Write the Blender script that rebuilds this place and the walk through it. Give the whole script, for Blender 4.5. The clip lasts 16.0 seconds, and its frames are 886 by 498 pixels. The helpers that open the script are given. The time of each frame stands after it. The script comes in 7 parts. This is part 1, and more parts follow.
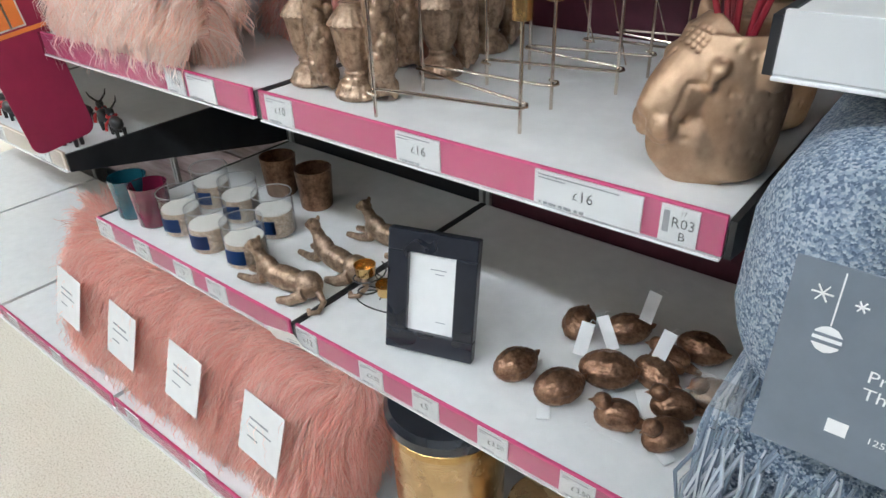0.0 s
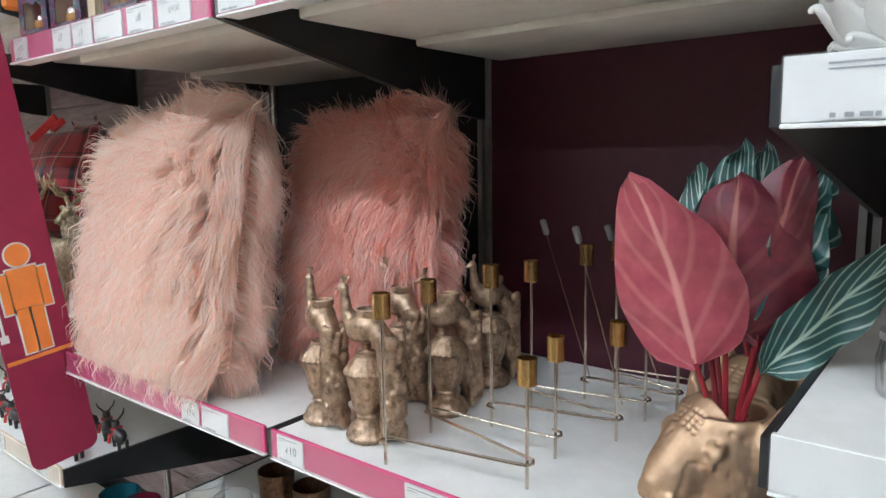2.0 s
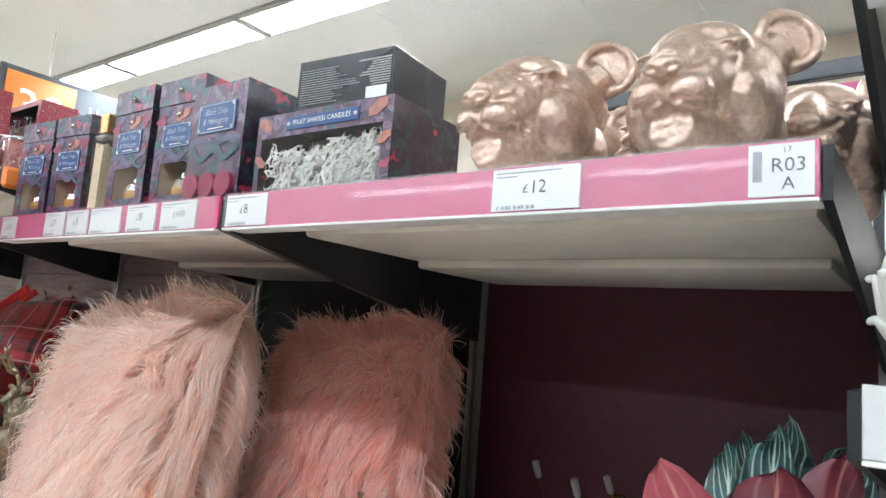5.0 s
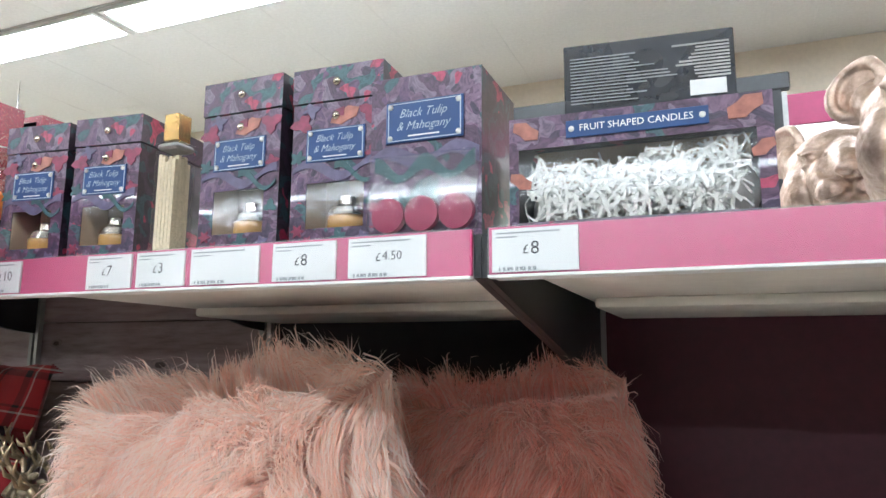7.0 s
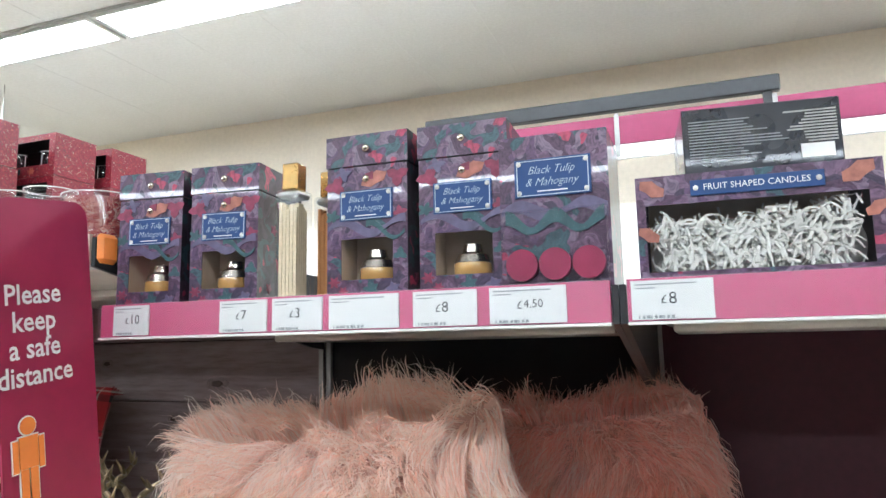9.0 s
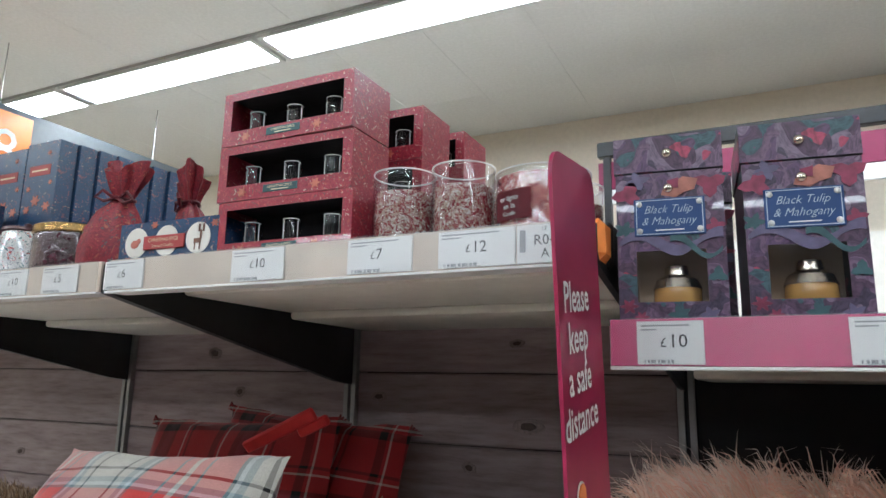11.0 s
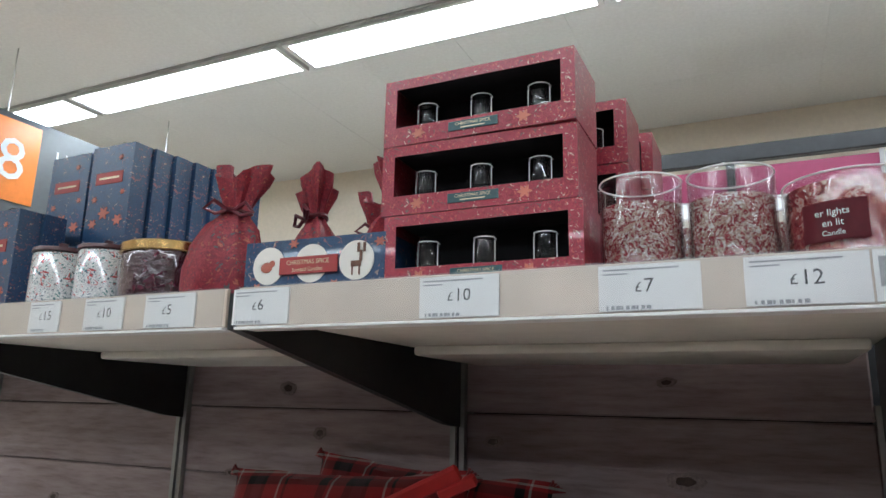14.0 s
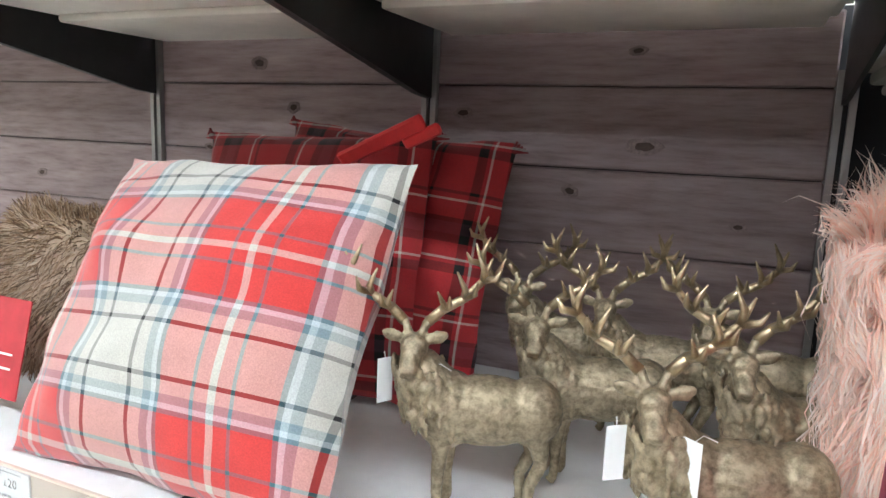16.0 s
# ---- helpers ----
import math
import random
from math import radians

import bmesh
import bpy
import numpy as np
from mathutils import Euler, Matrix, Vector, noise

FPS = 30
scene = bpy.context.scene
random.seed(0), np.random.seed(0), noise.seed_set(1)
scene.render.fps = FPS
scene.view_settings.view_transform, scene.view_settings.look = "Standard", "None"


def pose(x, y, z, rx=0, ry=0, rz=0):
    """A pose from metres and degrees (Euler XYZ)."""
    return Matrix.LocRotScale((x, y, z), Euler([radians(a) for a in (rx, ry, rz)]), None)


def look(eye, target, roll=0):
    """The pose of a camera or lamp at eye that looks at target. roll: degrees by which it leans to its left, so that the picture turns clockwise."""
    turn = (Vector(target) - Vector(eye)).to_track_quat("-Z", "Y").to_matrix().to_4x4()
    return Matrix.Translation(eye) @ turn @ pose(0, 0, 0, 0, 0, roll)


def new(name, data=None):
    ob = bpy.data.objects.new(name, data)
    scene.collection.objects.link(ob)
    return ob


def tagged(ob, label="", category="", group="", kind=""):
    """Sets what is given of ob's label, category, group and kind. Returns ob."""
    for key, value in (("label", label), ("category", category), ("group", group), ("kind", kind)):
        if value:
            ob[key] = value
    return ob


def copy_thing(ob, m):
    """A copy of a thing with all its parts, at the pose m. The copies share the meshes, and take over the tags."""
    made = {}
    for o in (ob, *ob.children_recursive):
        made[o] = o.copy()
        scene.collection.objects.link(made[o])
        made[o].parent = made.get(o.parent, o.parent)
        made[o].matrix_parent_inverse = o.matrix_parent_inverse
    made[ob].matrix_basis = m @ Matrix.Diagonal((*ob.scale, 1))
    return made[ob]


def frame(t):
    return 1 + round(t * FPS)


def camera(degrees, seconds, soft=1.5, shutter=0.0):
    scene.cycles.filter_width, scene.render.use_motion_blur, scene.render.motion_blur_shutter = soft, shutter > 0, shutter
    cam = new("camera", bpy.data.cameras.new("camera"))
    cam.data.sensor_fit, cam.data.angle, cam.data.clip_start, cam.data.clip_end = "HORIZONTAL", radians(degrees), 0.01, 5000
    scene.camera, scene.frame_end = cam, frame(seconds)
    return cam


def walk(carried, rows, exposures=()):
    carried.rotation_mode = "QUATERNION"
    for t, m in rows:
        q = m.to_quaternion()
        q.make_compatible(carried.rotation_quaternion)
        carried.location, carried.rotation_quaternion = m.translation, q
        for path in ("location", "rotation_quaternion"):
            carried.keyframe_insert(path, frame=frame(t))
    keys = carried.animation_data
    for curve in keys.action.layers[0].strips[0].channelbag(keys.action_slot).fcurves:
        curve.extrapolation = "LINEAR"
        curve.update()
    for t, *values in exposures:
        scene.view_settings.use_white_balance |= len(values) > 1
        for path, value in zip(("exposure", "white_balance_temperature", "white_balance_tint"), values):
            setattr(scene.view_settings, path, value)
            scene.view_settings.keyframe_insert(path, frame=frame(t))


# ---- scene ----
from mathutils.bvhtree import BVHTree

cam = camera(65.8, 16.0)
PATH = [
    (0, (0.799, -0.515, 1.288), (-0.302, 0.808, 0.27), -2.1),
    (0.5, (0.791, -0.523, 1.331), (-0.339, 0.885, 0.471), -2.3),
    (1, (0.786, -0.527, 1.368), (-0.409, 0.928, 0.696), -2.7),
    (1.5, (0.789, -0.528, 1.39), (-0.44, 0.962, 0.874), -2.9),
    (2, (0.792, -0.535, 1.392), (-0.441, 1.015, 1.113), -0.9),
    (2.5, (0.788, -0.528, 1.404), (-0.398, 1.081, 1.354), 1.2),
    (3, (0.787, -0.528, 1.423), (-0.359, 1.107, 1.548), 2.3),
    (3.5, (0.786, -0.527, 1.437), (-0.399, 1.068, 1.666), 2.7),
    (4, (0.765, -0.527, 1.45), (-0.4, 1.088, 1.643), 2.8),
    (4.2, (0.764, -0.526, 1.455), (-0.435, 1.054, 1.713), 3.9),
    (6.3, (0.46, -0.495, 1.457), (-0.576, 1.202, 1.673), 5.7),
    (6.5, (0.392, -0.511, 1.473), (-0.518, 1.255, 1.702), 3.0),
    (7, (0.194, -0.565, 1.498), (-0.55, 1.265, 1.813), 0.4),
    (7.5, (0.092, -0.58, 1.474), (-0.67, 1.254, 1.711), 1.0),
    (8, (0.096, -0.649, 1.487), (-0.525, 1.246, 1.643), -0.4),
    (8.5, (0.111, -0.68, 1.51), (-0.529, 1.205, 1.703), -1.7),
    (9, (0.066, -0.691, 1.548), (-0.604, 1.172, 1.835), -1.1),
    (9.5, (-0.063, -0.623, 1.552), (-0.827, 1.191, 1.908), 0.2),
    (10, (-0.246, -0.621, 1.54), (-1.092, 1.155, 1.898), 2.3),
    (10.2, (-0.305, -0.648, 1.538), (-1.2, 1.106, 1.891), 1.7),
    (12.3, (-0.763, -0.593, 1.586), (-1.518, 1.172, 2.145), 1.5),
    (12.5, (-0.781, -0.6, 1.589), (-1.535, 1.157, 2.176), 2.2),
    (13, (-0.811, -0.61, 1.581), (-1.642, 1.104, 2.189), 4.4),
    (13.5, (-0.83, -0.599, 1.588), (-1.642, 1.132, 2.171), 3.1),
    (14, (-0.818, -0.576, 1.59), (-1.645, 1.191, 2.031), 1.2),
    (14.5, (-0.811, -0.571, 1.578), (-1.581, 1.229, 1.992), 2.3),
    (15, (-0.813, -0.546, 1.547), (-1.486, 1.329, 1.728), 1.4),
    (15.5, (-0.794, -0.552, 1.502), (-1.592, 1.276, 1.357), 0.0),
    (16, (-0.789, -0.562, 1.485), (-1.572, 1.248, 1.157), 2.3),
]
walk(cam, [(t, look(eye, target, roll)) for t, eye, target, roll in PATH],[(0, 0.1, 5900, 8), (1.5, 0.15, 5900, 8), (3.5, 0.3, 5900, 8), (7.5, 0.3, 5900, 8), (9, 0.3, 5900, 8), (10.2, -0.1, 5900, 8), (12.3, -0.5, 5900, 8), (14.5, -0.5, 5900, 8), (15.1, -0.25, 5900, 8), (16, 0.6, 5900, 8)])

# ---- light ----
world = bpy.data.worlds.new("world")
world.use_nodes = True
world.node_tree.nodes["Background"].inputs[0].default_value = (0.9, 0.95, 1.0, 1)
world.node_tree.nodes["Background"].inputs[1].default_value = 0.05
scene.world = world
CEIL = 3.5
LAMP = 32.0


# ---- materials ----
def ntree(name):
    m = bpy.data.materials.new(name)
    m.use_nodes = True
    n, l = m.node_tree.nodes, m.node_tree.links
    b = n["Principled BSDF"]
    return m, n, l, b


def mapping(n, l, scale=(1, 1, 1), generated=False):
    tc = n.new("ShaderNodeTexCoord")
    mp = n.new("ShaderNodeMapping")
    mp.inputs["Scale"].default_value = scale
    l.new(tc.outputs["Generated" if generated else "Object"], mp.inputs["Vector"])
    return mp.outputs["Vector"]


def noise_tex(n, l, vec, scale, detail=4, rough=0.6):
    t = n.new("ShaderNodeTexNoise")
    t.inputs["Scale"].default_value = scale
    t.inputs["Detail"].default_value = detail
    t.inputs["Roughness"].default_value = rough
    l.new(vec, t.inputs["Vector"])
    return t.outputs["Fac"]


def ramp(n, l, fac, stops, mode="LINEAR"):
    r = n.new("ShaderNodeValToRGB")
    r.color_ramp.interpolation = mode
    els = r.color_ramp.elements
    while len(els) < len(stops):
        els.new(0.5)
    for e, (p, c) in zip(els, stops):
        e.position, e.color = p, (*c, 1)
    l.new(fac, r.inputs[0])
    return r.outputs[0]


def mixc(n, l, fac, a, b, mode="MIX"):
    x = n.new("ShaderNodeMix")
    x.data_type, x.blend_type = "RGBA", mode
    for sock, v in ((x.inputs[0], fac), (x.inputs[6], a), (x.inputs[7], b)):
        if isinstance(v, (int, float)):
            sock.default_value = v
        elif isinstance(v, tuple):
            sock.default_value = (*v, 1)
        else:
            l.new(v, sock)
    return x.outputs[2]


def bump(n, l, b, h, strength=0.3, dist=0.01):
    bp = n.new("ShaderNodeBump")
    bp.inputs["Strength"].default_value = strength
    bp.inputs["Distance"].default_value = dist
    l.new(h, bp.inputs["Height"])
    l.new(bp.outputs[0], b.inputs["Normal"])


def shade(c, k):
    return tuple(min(1, v * k) for v in c)


def mat(name, c, rough=0.5, metal=0.0, var=0.15, scale=30, big=4, bmp=0.1, coat=0.0, dist=0.002):
    """A plain surface with fine grain and larger stains."""
    m, n, l, b = ntree(name)
    v = mapping(n, l)
    f = noise_tex(n, l, v, scale)
    g = noise_tex(n, l, v, big, 3)
    fine = ramp(n, l, f, [(0.3, shade(c, 1 - var)), (0.7, shade(c, 1 + var))])
    wide = ramp(n, l, g, [(0.35, (1 - var, 1 - var, 1 - var)), (0.65, (1, 1, 1))])
    l.new(mixc(n, l, 1.0, fine, wide, "MULTIPLY"), b.inputs["Base Color"])
    b.inputs["Metallic"].default_value = metal
    rr = n.new("ShaderNodeMapRange")
    rr.inputs["To Min"].default_value, rr.inputs["To Max"].default_value = max(0.02, rough - 0.08), min(1, rough + 0.08)
    l.new(g, rr.inputs["Value"])
    l.new(rr.outputs[0], b.inputs["Roughness"])
    b.inputs["Coat Weight"].default_value = coat
    if bmp:
        bump(n, l, b, f, bmp, dist)
    return m


def glass_mat(name, c=(1, 1, 1), rough=0.02):
    m, n, l, b = ntree(name)
    b.inputs["Base Color"].default_value = (*c, 1)
    b.inputs["Roughness"].default_value = rough
    b.inputs["Transmission Weight"].default_value = 1
    b.inputs["IOR"].default_value = 1.45
    return m


def film_mat(name, rough=0.06, face=0.06, rim=0.5):
    """Thin clear plastic: seen through, with a sheen that grows at flat angles."""
    m, n, l, b = ntree(name)
    tr, gl, mx, lw = n.new("ShaderNodeBsdfTransparent"), n.new("ShaderNodeBsdfGlossy"), n.new("ShaderNodeMixShader"), n.new("ShaderNodeLayerWeight")
    tr.inputs["Color"].default_value = (0.95, 0.955, 0.96, 1)
    gl.inputs["Roughness"].default_value = rough
    pw, mr = n.new("ShaderNodeMath"), n.new("ShaderNodeMapRange")
    pw.operation = "POWER"
    pw.inputs[1].default_value = 4
    l.new(lw.outputs["Facing"], pw.inputs[0])
    mr.inputs["To Min"].default_value, mr.inputs["To Max"].default_value = face, rim
    l.new(pw.outputs[0], mr.inputs["Value"])
    bp = n.new("ShaderNodeBump")
    bp.inputs["Strength"].default_value, bp.inputs["Distance"].default_value = 0.15, 0.002
    l.new(noise_tex(n, l, mapping(n, l), 35, 2), bp.inputs["Height"])
    l.new(bp.outputs[0], gl.inputs["Normal"])
    l.new(mr.outputs[0], mx.inputs[0])
    l.new(tr.outputs[0], mx.inputs[1])
    l.new(gl.outputs[0], mx.inputs[2])
    l.new(mx.outputs[0], n["Material Output"].inputs[0])
    return m


def emit_mat(name, c, s):
    m, n, l, b = ntree(name)
    b.inputs["Base Color"].default_value = (*c, 1)
    b.inputs["Emission Color"].default_value = (*c, 1)
    b.inputs["Emission Strength"].default_value = s
    return m


WHITE = mat("white_enamel", (0.80, 0.80, 0.79), 0.35, var=0.04, bmp=0.03)
CREAM = mat("cream_enamel", (0.76, 0.72, 0.65), 0.4, var=0.05, bmp=0.03)
BLACK = mat("black_steel", (0.018, 0.019, 0.021), 0.4, var=0.25, bmp=0.04)
GREYM = mat("grey_steel", (0.42, 0.42, 0.41), 0.35, metal=0.6, var=0.1, bmp=0.03)
PINKC = mat("pink_card", (0.60, 0.06, 0.19), 0.45, var=0.08, scale=120, bmp=0.02, coat=0.3)
PALEC = mat("pale_wood_print", (0.66, 0.55, 0.45), 0.35, var=0.12, scale=14, bmp=0.02, coat=0.4)
PAPER = mat("ticket_paper", (0.82, 0.82, 0.81), 0.45, var=0.03, bmp=0.02, coat=0.2)
INK = mat("ink", (0.03, 0.03, 0.035), 0.6, var=0.1, bmp=0)
GREYINK = mat("grey_ink", (0.32, 0.33, 0.35), 0.6, var=0.1, bmp=0)
CLEAR = film_mat("clear_strip_cover", 0.40, 0.10, 0.45)
MATTB = mat("matt_black_panel", (0.010, 0.010, 0.013), 0.75, var=0.2)
BURG = mat("burgundy_panel", (0.075, 0.012, 0.024), 0.5, var=0.12, scale=60, bmp=0.03)
SIGNR = mat("sign_red", (0.33, 0.022, 0.075), 0.38, var=0.06, bmp=0.01)
ORANGE = mat("orange_plastic", (0.92, 0.28, 0.06), 0.4, var=0.06, bmp=0.02)
SIGNW = mat("sign_white", (0.82, 0.82, 0.82), 0.5, var=0.02, bmp=0)
SLATE = mat("slate_plate", (0.10, 0.115, 0.125), 0.45, var=0.08, bmp=0.02)
WALLC = mat("cream_wall", (0.80, 0.72, 0.60), 0.7, var=0.05, big=1, bmp=0.05)
CEILM = mat("ceiling_board", (0.76, 0.76, 0.75), 0.8, var=0.05, scale=50, big=0.8, bmp=0.06)
LAMPM = emit_mat("lamp_diffuser", (0.94, 0.98, 1.0), LAMP)
# Dark surface for unseen walls, added to soak up bounce light.
BOUNCE_CUT = mat("dark_bounce_cut", (0.13, 0.11, 0.11), 0.6, var=0.3, scale=6, big=1.5)
TRIMM = mat("lamp_trim", (0.7, 0.7, 0.69), 0.4, var=0.04, bmp=0)


def floor_mat():
    m, n, l, b = ntree("speckled_vinyl")
    v = mapping(n, l)
    f = noise_tex(n, l, v, 220, 3, 0.7)
    g = noise_tex(n, l, v, 2, 4)
    c1 = ramp(n, l, f, [(0.32, (0.38, 0.31, 0.22)), (0.46, (0.72, 0.65, 0.54)), (0.62, (0.80, 0.75, 0.66))])
    c2 = ramp(n, l, g, [(0.3, (0.9, 0.88, 0.85)), (0.7, (1, 1, 1))])
    l.new(mixc(n, l, 1.0, c1, c2, "MULTIPLY"), b.inputs["Base Color"])
    b.inputs["Roughness"].default_value = 0.35
    bump(n, l, b, f, 0.05, 0.001)
    return m


def plank_mat():
    m, n, l, b = ntree("weathered_plank")
    v = mapping(n, l, (2.2, 2.2, 17))
    info = n.new("ShaderNodeObjectInfo")
    add = n.new("ShaderNodeVectorMath")
    l.new(v, add.inputs[0])
    l.new(info.outputs["Random"], add.inputs[1])
    f = noise_tex(n, l, add.outputs[0], 5, 8, 0.65)
    g = noise_tex(n, l, add.outputs[0], 1.3, 3)
    c = ramp(n, l, f, [(0.22, (0.23, 0.165, 0.16)), (0.5, (0.40, 0.315, 0.31)), (0.78, (0.50, 0.415, 0.41))])
    c2 = ramp(n, l, g, [(0.3, (0.72, 0.68, 0.68)), (0.7, (1, 1, 1))])
    tint = n.new("ShaderNodeMapRange")
    tint.inputs["To Min"].default_value, tint.inputs["To Max"].default_value = 0.85, 1.1
    l.new(info.outputs["Random"], tint.inputs["Value"])
    comb = n.new("ShaderNodeCombineColor")
    for i in range(3):
        l.new(tint.outputs[0], comb.inputs[i])
    l.new(mixc(n, l, 1.0, mixc(n, l, 1.0, c, c2, "MULTIPLY"), comb.outputs[0], "MULTIPLY"), b.inputs["Base Color"])
    b.inputs["Roughness"].default_value = 0.6
    bump(n, l, b, f, 0.25, 0.002)
    return m


FLOORM, PLANKM = floor_mat(), plank_mat()
KNOTM = mat("knot", (0.075, 0.045, 0.035), 0.6, var=0.3, scale=200, bmp=0.1)


# ---- mesh helpers ----
def box(bm, x0, x1, y0, y1, z0, z1, bevel=0.0, seg=1):
    r = bmesh.ops.create_cube(bm, size=1, matrix=Matrix.Translation(((x0 + x1) / 2, (y0 + y1) / 2, (z0 + z1) / 2)) @ Matrix.Diagonal((x1 - x0, y1 - y0, z1 - z0, 1)))
    if bevel:
        vs = set(r["verts"])
        bmesh.ops.bevel(bm, geom=[e for e in bm.edges if e.verts[0] in vs], offset=bevel, segments=seg, affect="EDGES", profile=0.5)
    return bm


def boxes(*dims, bevel=0.0):
    bm = bmesh.new()
    for d in dims:
        box(bm, *d, bevel=bevel)
    return bm


def lathe(profile, seg=32, bm=None, at=(0, 0, 0), fluted=0, depth=0.0, cap=True):
    """A turned body from (radius, height) pairs."""
    bm = bm or bmesh.new()
    rings = []
    for r, z in profile:
        ring = []
        for i in range(seg):
            a = 2 * math.pi * i / seg
            k = 1 + (depth * math.cos(fluted * a) if fluted else 0)
            ring.append(bm.verts.new((at[0] + r * k * math.cos(a), at[1] + r * k * math.sin(a), at[2] + z)))
        rings.append(ring)
    for a, b in zip(rings, rings[1:]):
        for i in range(seg):
            bm.faces.new((a[i], a[(i + 1) % seg], b[(i + 1) % seg], b[i]))
    if cap:
        bm.faces.new(rings[0][::-1])
        bm.faces.new(rings[-1])
    return bm


def tube(bm, pts, radii, seg=8):
    """A round bar along points, with a radius at each."""
    pts = [Vector(p) for p in pts]
    if isinstance(radii, (int, float)):
        radii = [radii] * len(pts)
    rings, side = [], None
    for i, p in enumerate(pts):
        d = (pts[min(i + 1, len(pts) - 1)] - pts[max(i - 1, 0)]).normalized()
        if side is None:
            side = d.orthogonal().normalized()
        side = (side - d * side.dot(d)).normalized()
        up = d.cross(side)
        rings.append([bm.verts.new(p + radii[i] * (math.cos(a) * side + math.sin(a) * up)) for a in (2 * math.pi * k / seg for k in range(seg))])
    for a, b in zip(rings, rings[1:]):
        for k in range(seg):
            bm.faces.new((a[k], a[(k + 1) % seg], b[(k + 1) % seg], b[k]))
    bm.faces.new(rings[0][::-1])
    bm.faces.new(rings[-1])
    return bm


def ball(bm, at, r, sub=3, turn=None):
    """An ellipsoid with radii r."""
    m = Matrix.Translation(at) @ (turn.to_matrix().to_4x4() if turn else Matrix.Identity(4)) @ Matrix.Diagonal((*r, 1))
    return bmesh.ops.create_icosphere(bm, subdivisions=sub, radius=1, matrix=m)["verts"]


def ruffle(bm, scale, amount, octaves=3):
    bm.normal_update()
    moves = [(v, v.normal * amount * noise.fractal(v.co * scale, 1.0, 2.0, octaves)) for v in bm.verts]
    for v, d in moves:
        v.co += d
    return bm


def mesh_of(name, bm, material, smooth=True):
    bmesh.ops.recalc_face_normals(bm, faces=bm.faces)
    me = bpy.data.meshes.new(name)
    bm.to_mesh(me)
    bm.free()
    for m in material if isinstance(material, (list, tuple)) else [material]:
        me.materials.append(m)
    if smooth:
        me.polygons.foreach_set("use_smooth", [True] * len(me.polygons))
        me.set_sharp_from_angle(angle=radians(35))
    return me


def part(name, bm, material, parent, label="", kind=""):
    """One mesh object under a thing or under a part."""
    ob = new(name, mesh_of(name, bm, material))
    ob.parent = parent
    return tagged(ob, label=label, kind=kind)


def thing(name, m, label, category, group="", kind=""):
    ob = new(name)
    ob.matrix_basis = m if isinstance(m, Matrix) else Matrix.Translation(m)
    return tagged(ob, label, category, group, kind)


def words(name, text, size, material, parent, m, align="CENTER", label="", squeeze=1.0, bold=0.0):
    """Flat lettering in the parent's space; m turns it from the x-y plane."""
    cu = bpy.data.curves.new(name, "FONT")
    cu.body, cu.size, cu.align_x, cu.align_y = text, size, align, "CENTER"
    cu.resolution_u = 2
    cu.offset = bold * size
    tmp = bpy.data.objects.new(name, cu)
    me = bpy.data.meshes.new_from_object(tmp)
    me.name = name
    bpy.data.objects.remove(tmp)
    me.transform(m @ Matrix.Diagonal((squeeze, 1, 1, 1)))
    me.materials.clear()
    me.materials.append(material)
    ob = new(name, me)
    ob.parent = parent
    return tagged(ob, label=label)


FACE = pose(0, 0, 0, 90, 0, 0)  # lettering that faces -y


# ---- the shop's shell ----
def slab(name, dims, material, label, category):
    ob = new(name, mesh_of(name, boxes(dims), material))
    return tagged(ob, label, category, kind="structure")


SOUTH = -8.6
slab("floor", (-7, 6, SOUTH, 5.0, -0.1, 0), FLOORM, "cream speckled vinyl shop floor", "floor")


def ceiling():
    """Flat boards with thin open joints between them."""
    bm = boxes((-7, 6, SOUTH, 5.0, CEIL + 0.004, CEIL + 0.1))
    x, y = -7.0, SOUTH
    while x < 6:
        y = SOUTH
        while y < 4.1:
            box(bm, x + 0.0008, min(x + 0.5992, 6), y + 0.0008, min(y + 2.3992, 4.1), CEIL, CEIL + 0.003)
            y += 2.4
        x += 0.6
    return tagged(new("ceiling", mesh_of("ceiling", bm, CEILM)), "off-white boarded shop ceiling with thin joints", "ceiling", kind="structure")


ceiling()
slab("wall_north", (-7, 6, 4.1, 4.25, 0, CEIL), WALLC, "cream painted far wall of the shop", "wall")
# Out of view; made dark so that less light bounces back.
slab("wall_south", (-7, 6, SOUTH - 0.15, SOUTH, 0, CEIL), BOUNCE_CUT, "unseen far wall made dark to cut bounce light", "wall")
slab("wall_west", (-7.15, -7, SOUTH - 0.15, 4.25, 0, CEIL), WALLC, "cream painted end wall", "wall")
slab("wall_east", (6, 6.15, SOUTH - 0.15, 4.25, 0, CEIL), WALLC, "cream painted end wall", "wall")
# Unseen: added in place of opposite shelving, blocking low light and bounce.
slab("wall_aisle", (-6.5, 5.5, -2.75, -2.65, 0, 1.75), BOUNCE_CUT, "unseen dark partition added to block low light and bounce", "wall")


def ceiling_lamp(x, y):
    t = thing("ceiling_light", (x, y, CEIL), "long white fluorescent light panel set in the ceiling", "ceiling light", "ceiling light rows")
    part("frame", boxes((-0.845, 0.845, -0.150, -0.130, -0.030, 0), (-0.845, 0.845, 0.130, 0.150, -0.030, 0), (-0.845, -0.815, -0.130, 0.130, -0.030, 0), (0.815, 0.845, -0.130, 0.130, -0.030, 0)), TRIMM, t)
    part("diffuser", boxes((-0.815, 0.815, -0.130, 0.130, -0.022, -0.004)), LAMPM, t, "glowing white diffuser")
    return t


